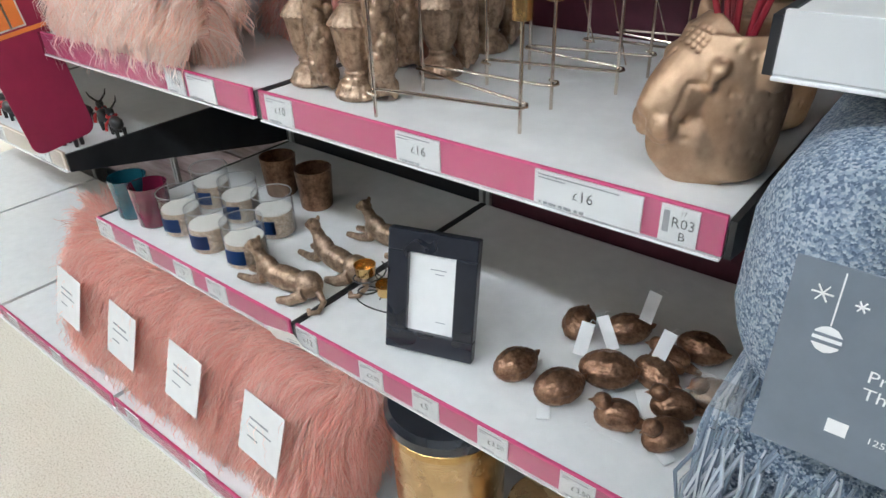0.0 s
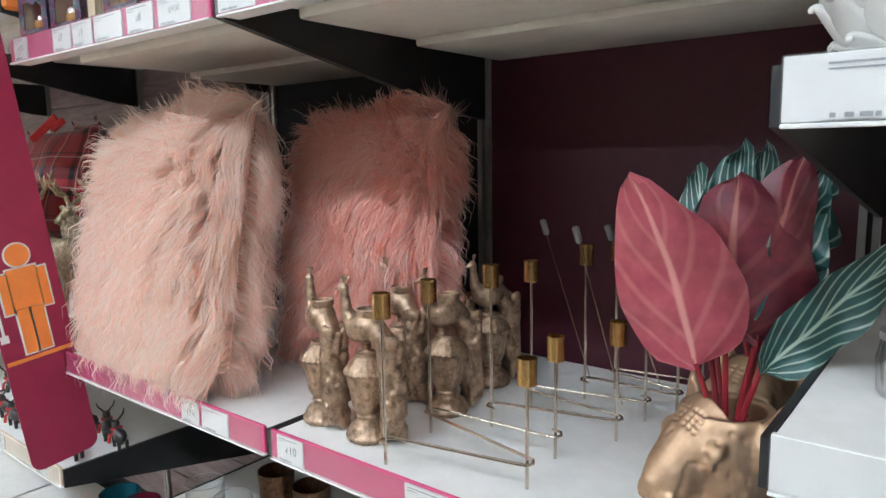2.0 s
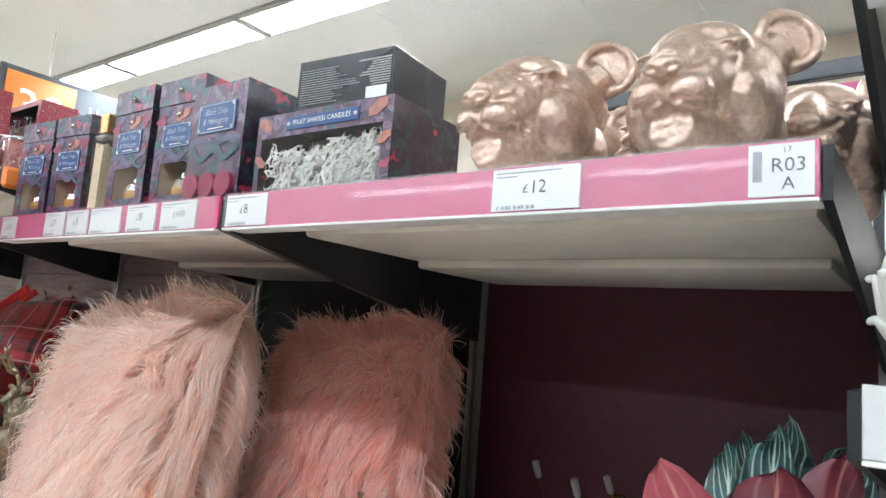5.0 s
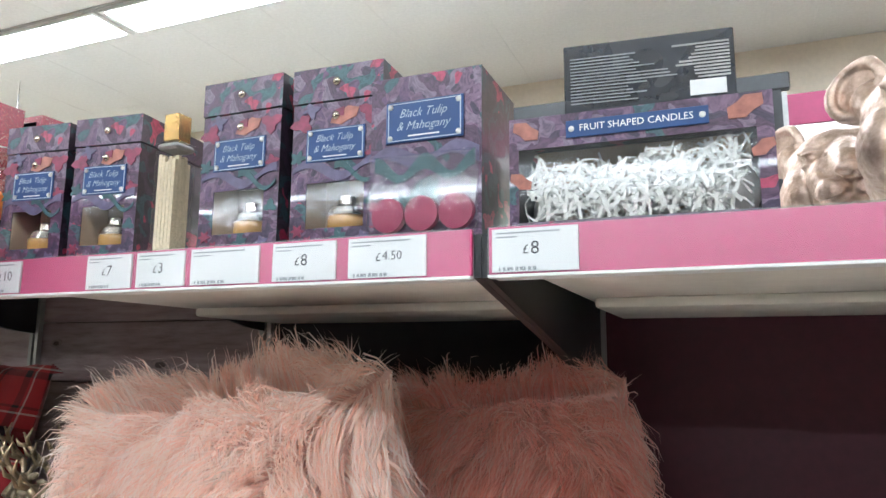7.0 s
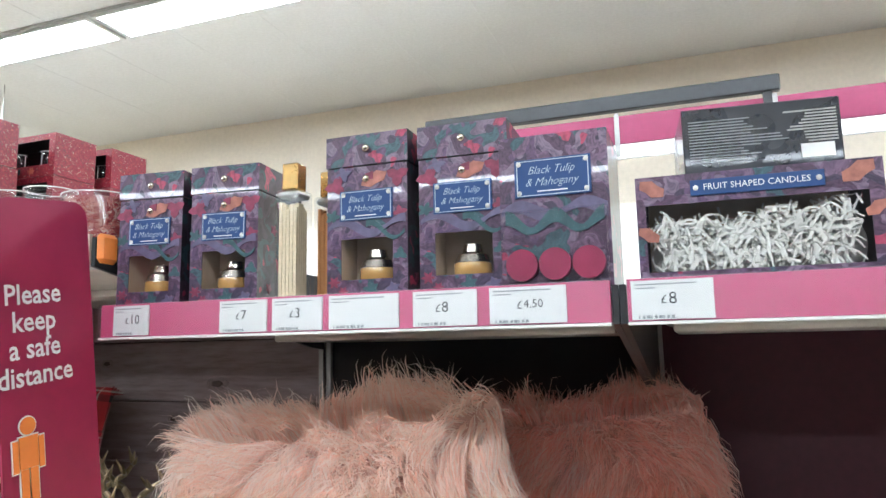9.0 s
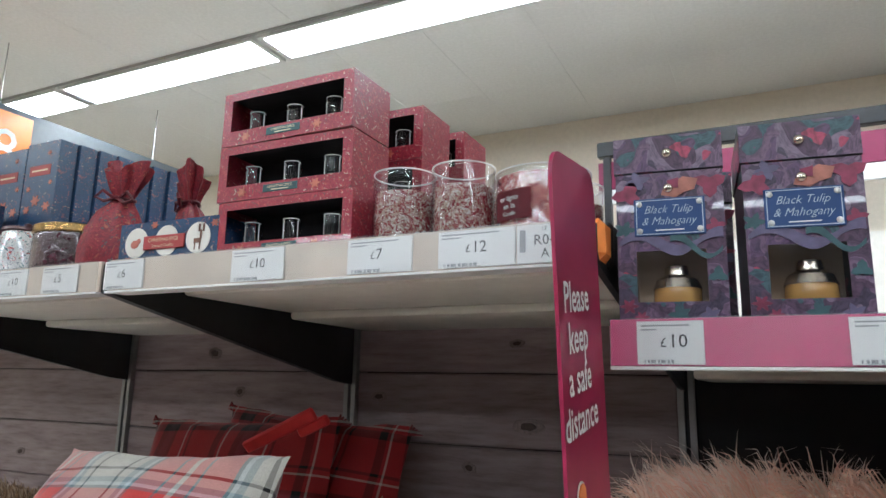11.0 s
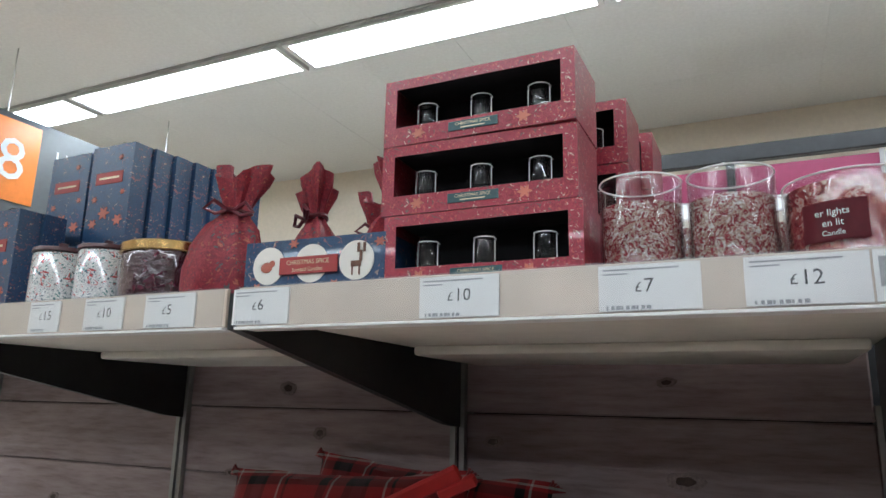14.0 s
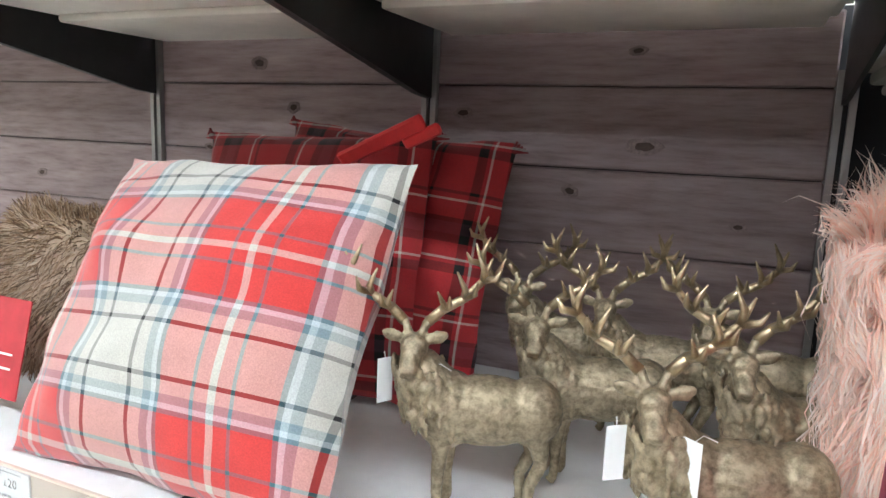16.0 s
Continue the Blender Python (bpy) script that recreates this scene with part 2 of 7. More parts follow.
lamp0 = ceiling_lamp(-3.95, 2.265)
for j, y in enumerate((2.265, -2.25, -6.77)):
    for i in range(6):
        if (i, j) != (1, 0):
            copy_thing(lamp0, pose(-3.95 + 1.72 * (i - 1), y, CEIL))
    t = thing("lighting_track", (-7, y, CEIL), "dark narrow track running beside the ceiling lights", "track", "ceiling tracks")
    part("rail", boxes((0, 13, -0.166, -0.156, -0.016, 0), bevel=0.002), GREYM, t)

# ---- shelving ----
W = 0.665
BACK = 0.60
EDGES = [-W * 4, -W * 3, -W * 2, -W, 0, W, W * 2]


def upright(x):
    top = 1.60 if x > -W - 0.1 else 1.69
    t = thing("shelf_upright", (x, BACK, 0), "grey slotted steel shelving post", "shelf post", "shelving posts")
    part("post", boxes((-0.014, -0.004, -0.006, 0.04, 0, top), (0.004, 0.014, -0.006, 0.04, 0, top)), GREYM, t)
    part("slot_strip", boxes((-0.004, 0.004, 0.004, 0.04, 0, top)), BLACK, t, "dark slotted strip")
    return t


for x in EDGES:
    upright(x)


def shelf(x0, y, z, tickets=(), strip=PINKC, depth=None, underside=CREAM, x1=None, bracket=True, label="white steel shop shelf with a pink ticket strip along its edge", bays=True):
    """A shelf from x0, its ticket strip's top at z and front at y. tickets: (offset, width, price)."""
    w = (x1 - x0) if x1 else W
    t = thing("shelf", (x0, y, z), label, "shelf", "gondola shelves")
    d = BACK - y - 0.008
    part("deck", boxes((0.008, w - 0.008, 0.004, d, -0.012, -0.004), (0.008, w - 0.008, 0.004, 0.030, -0.042, -0.0115)), WHITE, t)
    bm = bmesh.new()
    box(bm, 0.009, w - 0.009, 0.031, d, -0.0145, -0.0125)
    box(bm, 0.024, w - 0.024, 0.115, d, -0.032, -0.0140, bevel=0.005, seg=2)
    box(bm, 0.040, w - 0.040, 0.345, d, -0.046, -0.0315, bevel=0.005, seg=2)
    part("stiffener", bm, underside, t, "cream stepped underside")
    part("ticket_strip", boxes((0.008, w - 0.008, -0.001, 0.004, -0.040, 0.0015), bevel=0.0006), strip, t)
    part("strip_lip", boxes((0.008, w - 0.008, -0.005, 0.0035, -0.0435, -0.0405), bevel=0.0006), WHITE, t)
    part("strip_cover", boxes((0.008, w - 0.008, -0.0056, -0.0050, -0.040, 0.002)), CLEAR, t, "clear plastic ticket cover").visible_shadow = False
    if bracket:
        for bx in ((0.0, w) if bracket is True else (w,)):
            bm = bmesh.new()
            s = 0.004
            xs = (bx - s, bx + s) if 0 < bx < w else ((bx + 0.0004, bx + 0.007) if bx == 0 else (bx - 0.007, bx - 0.0004))
            prof = [(0.002, -0.042), (0.002, -0.003), (d, -0.003), (d, -0.155), (d - 0.05, -0.15)]
            va = [bm.verts.new((xs[0], a, b)) for a, b in prof]
            vb = [bm.verts.new((xs[1], a, b)) for a, b in prof]
            bm.faces.new(va)
            bm.faces.new(vb[::-1])
            for i in range(len(prof)):
                j = (i + 1) % len(prof)
                bm.faces.new((va[i], va[j], vb[j], vb[i]))
            part("bracket", bm, BLACK, t, "black tapered steel bracket")
    for off, tw, price in tickets:
        k = part("ticket", boxes((off, off + tw, -0.0040, -0.0018, -0.0385, -0.001)), PAPER, t, "white price ticket")
        if price.startswith("R0"):
            words("lettering", "17", 0.006, INK, k, Matrix.Translation((off + tw * 0.6, -0.0046, -0.006)) @ FACE)
            words("lettering", price[:3], 0.0145, INK, k, Matrix.Translation((off + tw * 0.62, -0.0046, -0.017)) @ FACE)
            words("lettering", price[3:], 0.0125, INK, k, Matrix.Translation((off + tw * 0.62, -0.0046, -0.030)) @ FACE)
            part("barcode", boxes((off + 0.003, off + 0.009, -0.0046, -0.0042, -0.028, -0.006)), GREYINK, k)
        else:
            if price:
                words("lettering", price[0], 0.0115, INK, k, Matrix.Translation((off + tw * 0.40, -0.0046, -0.0200)) @ FACE)
                words("lettering", price[1:], 0.0165 if len(price) < 4 else 0.012, INK, k, Matrix.Translation((off + tw * 0.40 + 0.0042, -0.0046, -0.019)) @ FACE, "LEFT")
            part("print_line", boxes((off + 0.004, off + tw * 0.8, -0.0046, -0.0042, -0.0055, -0.0042), (off + 0.004, off + tw * 0.3, -0.0046, -0.0042, -0.009, -0.0078)), GREYINK, k)
            bm = bmesh.new()
            for i in range(9):
                box(bm, off + 0.006 + i * tw * 0.05, off + 0.006 + i * tw * 0.05 + tw * (0.02 + 0.012 * (i % 3)), -0.0046, -0.0042, -0.0375, -0.0345)
            part("barcode", bm, GREYINK, k)
    return t


P = "£"
ZT, ZM, ZL, ZB = 1.61, 1.0, 0.60, 0.135       # the first unit's shelf heights
YT, YM, YL, YB = 0.0, 0.046, 0.04, -0.055
Z4, Y4 = 1.705, -0.01                         # the next unit's top shelf
NL = "white steel shelf edged with pale wood-print ticket strip"
# top shelves
shelf(-W, YT, ZT, [(0.032, 0.056, P + "10"), (0.196, 0.066, P + "7"), (0.270, 0.066, P + "3"), (0.345, 0.086, ""), (0.448, 0.072, P + "8"), (0.534, 0.080, P + "4.50")], bracket="one end")
shelf(0, YT, ZT, [(0.012, 0.075, P + "8"), (0.397, 0.085, P + "12"), (0.612, 0.042, "R03A")])
# middle shelves
shelf(-W, YM, ZM, [(0.44, 0.05, P + "10"), (0.50, 0.07, "")])
shelf(0, YM, ZM, [(0.025, 0.055, P + "10"), (0.268, 0.067, P + "16"), (0.462, 0.118, P + "16"), (0.598, 0.036, "R03B")])
# lower shelves
shelf(-W, YL, ZL, [(0.01, 0.06, P + "3"), (0.16, 0.06, P + "2.50"), (0.31, 0.06, P + "3"), (0.42, 0.06, P + "12")])
shelf(0, YL, ZL, [(-0.0 + 0.012, 0.05, P + "12"), (0.16, 0.05, P + "3.50"), (0.27, 0.05, P + "5"), (0.39, 0.05, P + "3.50"), (0.52, 0.05, P + "3.50")])
for i in range(-4, 2):
    shelf(W * i, YB, ZB, [(0.06, 0.06, P + "5"), (0.33, 0.06, P + "6")], bracket=False, label="white base shelf close to the floor with a pink ticket strip")
# the next unit
shelf(-2 * W, Y4, Z4, [(0.004, 0.072, P + "6"), (0.226, 0.078, P + "10"), (0.392, 0.080, P + "7"), (0.503, 0.083, P + "12"), (0.588, 0.046, "R04A")], strip=PALEC, label=NL)
for i in (-3, -4):
    shelf(W * i, Y4, Z4, [(0.34, 0.055, P + "15"), (0.44, 0.065, P + "10"), (0.54, 0.075, P + "5"), (0.1, 0.07, P + "8")], strip=PALEC, label=NL)
ZM4, YM4 = 1.07, -0.06
for i in (-2, -3, -4):
    shelf(W * i, YM4, ZM4, [(0.1, 0.07, P + "12"), (0.4, 0.07, P + "20")], strip=PALEC, label=NL)
    shelf(W * i, 0.02, 0.755, [(0.30, 0.06, P + "3.50"), (0.53, 0.06, P + "3.50")], strip=PALEC, label=NL)
# the unit on the other side
XR = W + 0.012
shelf(XR, -0.05, 1.447, [(0.03, 0.16, P + "8")], strip=WHITE, label="white steel shelf with a clear ticket strip")
shelf(XR, -0.03, 1.19, [], strip=WHITE, label="white steel shelf with a plain strip")
shelf(XR, -0.03, 1.74, [], strip=WHITE, label="white steel upper shelf with a plain strip")
shelf(XR, -0.03, 0.62, [], strip=WHITE, label="white steel lower shelf with a plain strip")

# back panels and plinths
for i in range(-4, 2):
    x = W * i
    if i >= -1:
        t = thing("back_panel", (x, BACK, 0), "dark burgundy shelving back panel" if i != -1 else "black shelving back panel", "back panel", "back panels")
        part("panel", boxes((0.014, W - 0.014, 0.004, 0.02, 0.1, 1.60)), BURG if i != -1 else MATTB, t)
    else:
        t = thing("back_panel", (x, BACK, 0), "weathered brown timber plank shelving back", "back panel", "plank back panels")
        rows = [0.205 + 0.137 * k for k in range(11)]
        me = mesh_of("plank", boxes((0.014, W - 0.014, 0.004, 0.02, 0.001, 0.136), bevel=0.003), PLANKM)
        for z in rows:
            ob = new("plank", me)
            ob.parent, ob.location = t, (0, 0, z)
            ob.scale.z = 1 if z < 1.57 else 0.82
    p = slab("baseboard", (x + 0.004, x + W - 0.004, -0.03, 0.0, 0, ZB - 0.05), WHITE, "white kick plate under the shelving", "kick plate")
slab("shelving_back", (EDGES[0], EDGES[-1], BACK + 0.045, BACK + 0.06, 0, 1.59), BLACK, "dark sheet behind the shelving", "panel")
# Added filler: keeps the bright wall from showing through above the planks.
slab("shelving_back_2", (EDGES[0], -W + 0.045, BACK + 0.0455, BACK + 0.0595, 1.595, 1.698), BLACK, "dark sheet added to close the gap above the planks", "panel")


# ---- materials of the goods ----
def metal_mat(name, c, rough, dark, metal=0.85, scale=40, amount=0.45, bmp=0.3, dist=0.002, big=14):
    """Cast resin with a metal finish and a darker wash in its hollows."""
    m, n, l, b = ntree(name)
    v = mapping(n, l)
    f = noise_tex(n, l, v, scale, 6, 0.7)
    g = noise_tex(n, l, v, big, 3)
    toning = ramp(n, l, f, [(0.5 - amount / 2, dark), (0.5 + amount / 4, c)])
    l.new(mixc(n, l, 1.0, toning, ramp(n, l, g, [(0.3, (0.75, 0.72, 0.7)), (0.7, (1, 1, 1))]), "MULTIPLY"), b.inputs["Base Color"])
    b.inputs["Metallic"].default_value = metal
    rr = n.new("ShaderNodeMapRange")
    rr.inputs["To Min"].default_value, rr.inputs["To Max"].default_value = rough + 0.15, max(0.05, rough - 0.05)
    l.new(f, rr.inputs["Value"])
    l.new(rr.outputs[0], b.inputs["Roughness"])
    bump(n, l, b, f, bmp, dist)
    return m


BRONZE = metal_mat("antique_bronze", (0.56, 0.41, 0.29), 0.42, (0.13, 0.08, 0.05), scale=70, big=30)
SATIN = metal_mat("satin_gold", (0.62, 0.44, 0.29), 0.46, (0.42, 0.27, 0.17), scale=24, bmp=0.06, amount=0.5)
ROSE = metal_mat("rose_gold_crackle", (0.74, 0.58, 0.48), 0.40, (0.54, 0.40, 0.31), scale=150, bmp=0.35, dist=0.002, big=20)
BRASS = metal_mat("polished_brass", (0.70, 0.47, 0.20), 0.2, (0.5, 0.32, 0.12), metal=1.0, scale=60, bmp=0.02)
WIRE = metal_mat("plated_wire", (0.74, 0.67, 0.58), 0.16, (0.55, 0.47, 0.38), metal=1.0, scale=30, bmp=0.02)
ANTIQ = metal_mat("antique_brass", (0.48, 0.40, 0.27), 0.48, (0.13, 0.105, 0.065), scale=110, big=24, amount=0.5, bmp=0.7, metal=0.7)
HORN = metal_mat("rubbed_gold", (0.62, 0.50, 0.32), 0.3, (0.12, 0.09, 0.05), scale=50, big=40, amount=0.6)
BROWNM = metal_mat("copper_brown", (0.40, 0.23, 0.14), 0.34, (0.10, 0.05, 0.03), scale=90, big=30)
GOLDB = metal_mat("gold_lacquer", (0.75, 0.55, 0.30), 0.22, (0.55, 0.36, 0.18), metal=0.9, scale=10, bmp=0.02)
# Dark brown for the faces inside carved grooves.
GROOVEM = metal_mat("dark_groove", (0.12, 0.075, 0.045), 0.5, (0.05, 0.03, 0.02), metal=0.6)
DARKM = mat("dark_resin", (0.03, 0.028, 0.027), 0.35, var=0.3)
REDS = mat("red_ribbon", (0.62, 0.03, 0.03), 0.5, var=0.15)


def hair_mat(name, a, b2, c, thin=0.35):
    m, n, l, b = ntree(name)
    geo = n.new("ShaderNodeNewGeometry")
    col = ramp(n, l, geo.outputs["Random Per Island"], [(0.0, a), (0.55, b2), (1.0, c)])
    v = mapping(n, l)
    g = noise_tex(n, l, v, 9, 3)
    col = mixc(n, l, 1.0, col, ramp(n, l, g, [(0.3, (0.97, 0.92, 0.89)), (0.65, (1, 1, 1))]), "MULTIPLY")
    d, tr, mx = n.new("ShaderNodeBsdfDiffuse"), n.new("ShaderNodeBsdfTranslucent"), n.new("ShaderNodeMixShader")
    gl, mx2 = n.new("ShaderNodeBsdfGlossy"), n.new("ShaderNodeMixShader")
    gl.inputs["Roughness"].default_value = 0.45
    for s in (d, tr):
        l.new(col, s.inputs["Color"])
    mx.inputs[0].default_value, mx2.inputs[0].default_value = thin, 0.06
    l.new(d.outputs[0], mx.inputs[1])
    l.new(tr.outputs[0], mx.inputs[2])
    l.new(mx.outputs[0], mx2.inputs[1])
    l.new(gl.outputs[0], mx2.inputs[2])
    l.new(mx2.outputs[0], n["Material Output"].inputs[0])
    return m


PINKFUR = hair_mat("blush_fur", (1.0, 0.71, 0.61), (1.0, 0.89, 0.81), (1.0, 0.97, 0.93), 0.66)
PINKFAB = mat("blush_backing", (0.90, 0.60, 0.52), 0.9, var=0.2)
ROSEFUR = hair_mat("rose_fur", (0.98, 0.55, 0.47), (1.0, 0.73, 0.65), (1.0, 0.90, 0.84), 0.66)
PEACHFUR = hair_mat("peach_fur", (0.94, 0.54, 0.47), (0.98, 0.70, 0.62), (1.0, 0.86, 0.79), 0.60)
BROWNFUR = hair_mat("tawny_fur", (0.10, 0.06, 0.035), (0.36, 0.24, 0.14), (0.62, 0.52, 0.40))


def tartan_mat(name, stops, periods, starts, mixk=0.5):
    m, n, l, b = ntree(name)
    tc = n.new("ShaderNodeTexCoord")
    sep = n.new("ShaderNodeSeparateXYZ")
    l.new(tc.outputs["Object"], sep.inputs[0])
    cols = []
    for axis, period, start in zip(("X", "Z"), periods, starts):
        k = n.new("ShaderNodeMath")
        k.operation = "MULTIPLY_ADD"
        k.inputs[1].default_value, k.inputs[2].default_value = 1 / period, -start / period
        l.new(sep.outputs[axis], k.inputs[0])
        fr = n.new("ShaderNodeMath")
        fr.operation = "FRACT"
        l.new(k.outputs[0], fr.inputs[0])
        cols.append(ramp(n, l, fr.outputs[0], stops, "CONSTANT"))
    c = mixc(n, l, mixk, cols[0], cols[1])
    v = mapping(n, l)
    f = noise_tex(n, l, v, 600, 2)
    g = noise_tex(n, l, v, 25, 4)
    c = mixc(n, l, 1.0, c, ramp(n, l, f, [(0.3, (0.8, 0.8, 0.8)), (0.7, (1.05, 1.05, 1.05))]), "MULTIPLY")
    c = mixc(n, l, 1.0, c, ramp(n, l, g, [(0.3, (0.88, 0.88, 0.88)), (0.7, (1, 1, 1))]), "MULTIPLY")
    l.new(c, b.inputs["Base Color"])
    b.inputs["Roughness"].default_value = 0.9
    b.inputs["Sheen Weight"].default_value = 0.3
    bump(n, l, b, f, 0.3, 0.001)
    return m


R_, W_, T_, K_ = (0.60, 0.04, 0.035), (0.56, 0.54, 0.48), (0.06, 0.14, 0.17), (0.0, 0.0, 0.0)
G_ = (0.22, 0.30, 0.33)
B_ = (0.52, 0.60, 0.64)
TARTAN = tartan_mat("light_tartan", [(0, T_), (0.018, B_), (0.042, G_), (0.075, W_), (0.13, K_), (0.15, W_), (0.36, K_), (0.38, W_), (0.44, G_), (0.478, B_), (0.502, T_), (0.52, R_), (0.665, T_), (0.68, R_), (0.735, W_), (0.768, R_), (0.825, T_), (0.84, R_)], (0.295, 0.25), (-0.112, 0.085))
D_ = (0.36, 0.012, 0.016)
TARTAND = tartan_mat("dark_tartan", [(0, D_), (0.2, K_), (0.28, D_), (0.31, W_), (0.33, D_), (0.45, K_), (0.52, (0.05, 0.02, 0.03)), (0.62, K_), (0.66, D_), (0.80, W_), (0.82, D_), (0.86, K_), (0.89, D_)], (0.19, 0.19), (-0.07, -0.02))


def floral_mat(name, stops, scale=22, rough=0.3, coat=0.4, warp=0.25, stretch=(1, 1, 1), detail=2):
    """Printed card: warped blotches of several colours."""
    m, n, l, b = ntree(name)
    v = mapping(n, l, stretch)
    nz = n.new("ShaderNodeTexNoise")
    nz.inputs["Scale"].default_value = scale * 0.6
    nz.inputs["Detail"].default_value = detail
    l.new(v, nz.inputs["Vector"])
    mad = n.new("ShaderNodeVectorMath")
    mad.operation = "MULTIPLY_ADD"
    l.new(nz.outputs["Color"], mad.inputs[0])
    mad.inputs[1].default_value = (warp, warp, warp)
    l.new(v, mad.inputs[2])
    vo = n.new("ShaderNodeTexVoronoi")
    vo.inputs["Scale"].default_value = scale
    l.new(mad.outputs[0], vo.inputs["Vector"])
    sp = n.new("ShaderNodeSeparateColor")
    l.new(vo.outputs["Color"], sp.inputs[0])
    c = ramp(n, l, sp.outputs[0], stops, "CONSTANT")
    c2 = ramp(n, l, noise_tex(n, l, mad.outputs[0], scale * 3, 3), [(0.35, (0.45, 0.45, 0.5)), (0.6, (1, 1, 1))])
    l.new(mixc(n, l, 1.0, c, c2, "MULTIPLY"), b.inputs["Base Color"])
    b.inputs["Roughness"].default_value = rough
    b.inputs["Coat Weight"].default_value = coat
    return m


TULIP = floral_mat("dark_floral_card", [(0, (0.09, 0.045, 0.09)), (0.30, (0.17, 0.10, 0.17)), (0.52, (0.06, 0.04, 0.08)), (0.64, (0.21, 0.15, 0.22)), (0.80, (0.05, 0.11, 0.13)), (0.88, (0.11, 0.06, 0.13)), (0.95, (0.40, 0.05, 0.11))], 34, rough=0.38, coat=0.6)
# Floral card for the sides: red print, ground colours darkened for their shade.
TULIP_SHADE = floral_mat("floral_side_shade", [(0, (0.025, 0.015, 0.025)), (0.4, (0.05, 0.03, 0.05)), (0.62, (0.03, 0.07, 0.08)), (0.80, (0.04, 0.02, 0.04)), (0.92, (0.45, 0.04, 0.09))], 34)
REDCARD = floral_mat("red_floral_card", [(0, (0.40, 0.035, 0.065)), (0.5, (0.46, 0.045, 0.075)), (0.72, (0.36, 0.03, 0.06)), (0.86, (0.62, 0.12, 0.10)), (0.93, (0.20, 0.10, 0.10)), (0.97, (0.70, 0.45, 0.38))], 95)
BLUECARD = floral_mat("blue_floral_card", [(0, (0.022, 0.07, 0.16)), (0.6, (0.03, 0.085, 0.18)), (0.84, (0.02, 0.05, 0.12)), (0.94, (0.30, 0.12, 0.14)), (0.975, (0.45, 0.35, 0.30))], 80)
SACKM = floral_mat("red_printed_cotton", [(0, (0.28, 0.02, 0.035)), (0.55, (0.36, 0.03, 0.045)), (0.82, (0.20, 0.02, 0.04)), (0.92, (0.45, 0.12, 0.07)), (0.97, (0.10, 0.10, 0.10))], 75, rough=0.6, coat=0)
MUGM = floral_mat("folk_print_ceramic", [(0, (0.78, 0.77, 0.74)), (0.5, (0.80, 0.79, 0.76)), (0.62, (0.16, 0.30, 0.28)), (0.72, (0.78, 0.77, 0.74)), (0.82, (0.62, 0.12, 0.12)), (0.90, (0.78, 0.77, 0.74)), (0.95, (0.10, 0.16, 0.20))], 85, rough=0.15)
CANDLEM = floral_mat("printed_candle_glass", [(0, (0.50, 0.35, 0.27)), (0.26, (0.28, 0.03, 0.045)), (0.48, (0.70, 0.58, 0.50)), (0.62, (0.40, 0.07, 0.08)), (0.80, (0.78, 0.72, 0.66)), (0.92, (0.28, 0.05, 0.06))], 210, rough=0.12, warp=0.05, coat=0.8)
CANDLER = floral_mat("printed_red_glass", [(0, (0.42, 0.08, 0.08)), (0.35, (0.55, 0.18, 0.15)), (0.60, (0.30, 0.04, 0.05)), (0.82, (0.68, 0.42, 0.36))], 150, rough=0.12, warp=0.05, coat=0.8)
NAVY = mat("navy_label", (0.012, 0.055, 0.19), 0.35, var=0.1, bmp=0.02)
BLACKC = mat("black_card", (0.018, 0.021, 0.030), 0.28, var=0.2, bmp=0.02, coat=0.4)
PALEINK = mat("pale_blue_ink", (0.50, 0.58, 0.68), 0.4, var=0.1, bmp=0)
GOLDI = mat("gold_ink", (0.72, 0.62, 0.42), 0.35, metal=0.4, var=0.1, bmp=0)
PAPERW = mat("shredded_paper", (0.88, 0.86, 0.80), 0.8, var=0.06)
GLASS = glass_mat("clear_glass")
PLASTIC = film_mat("clear_plastic", 0.09, 0.045, 0.55)
AMBER = mat("amber_liquid", (0.60, 0.33, 0.10), 0.15, var=0.1, bmp=0, coat=0.6)
CARTON = mat("kraft_inside", (0.55, 0.42, 0.30), 0.7, var=0.1)
REEDM = mat("cream_reeds", (0.74, 0.62, 0.42), 0.6, var=0.15, scale=300)
ORREED = mat("orange_reeds", (0.60, 0.26, 0.09), 0.6, var=0.15, scale=300)
WAX = mat("white_wax", (0.80, 0.77, 0.70), 0.4, var=0.04)
STONEW = mat("white_ceramic", (0.66, 0.66, 0.64), 0.4, var=0.05, bmp=0.05)


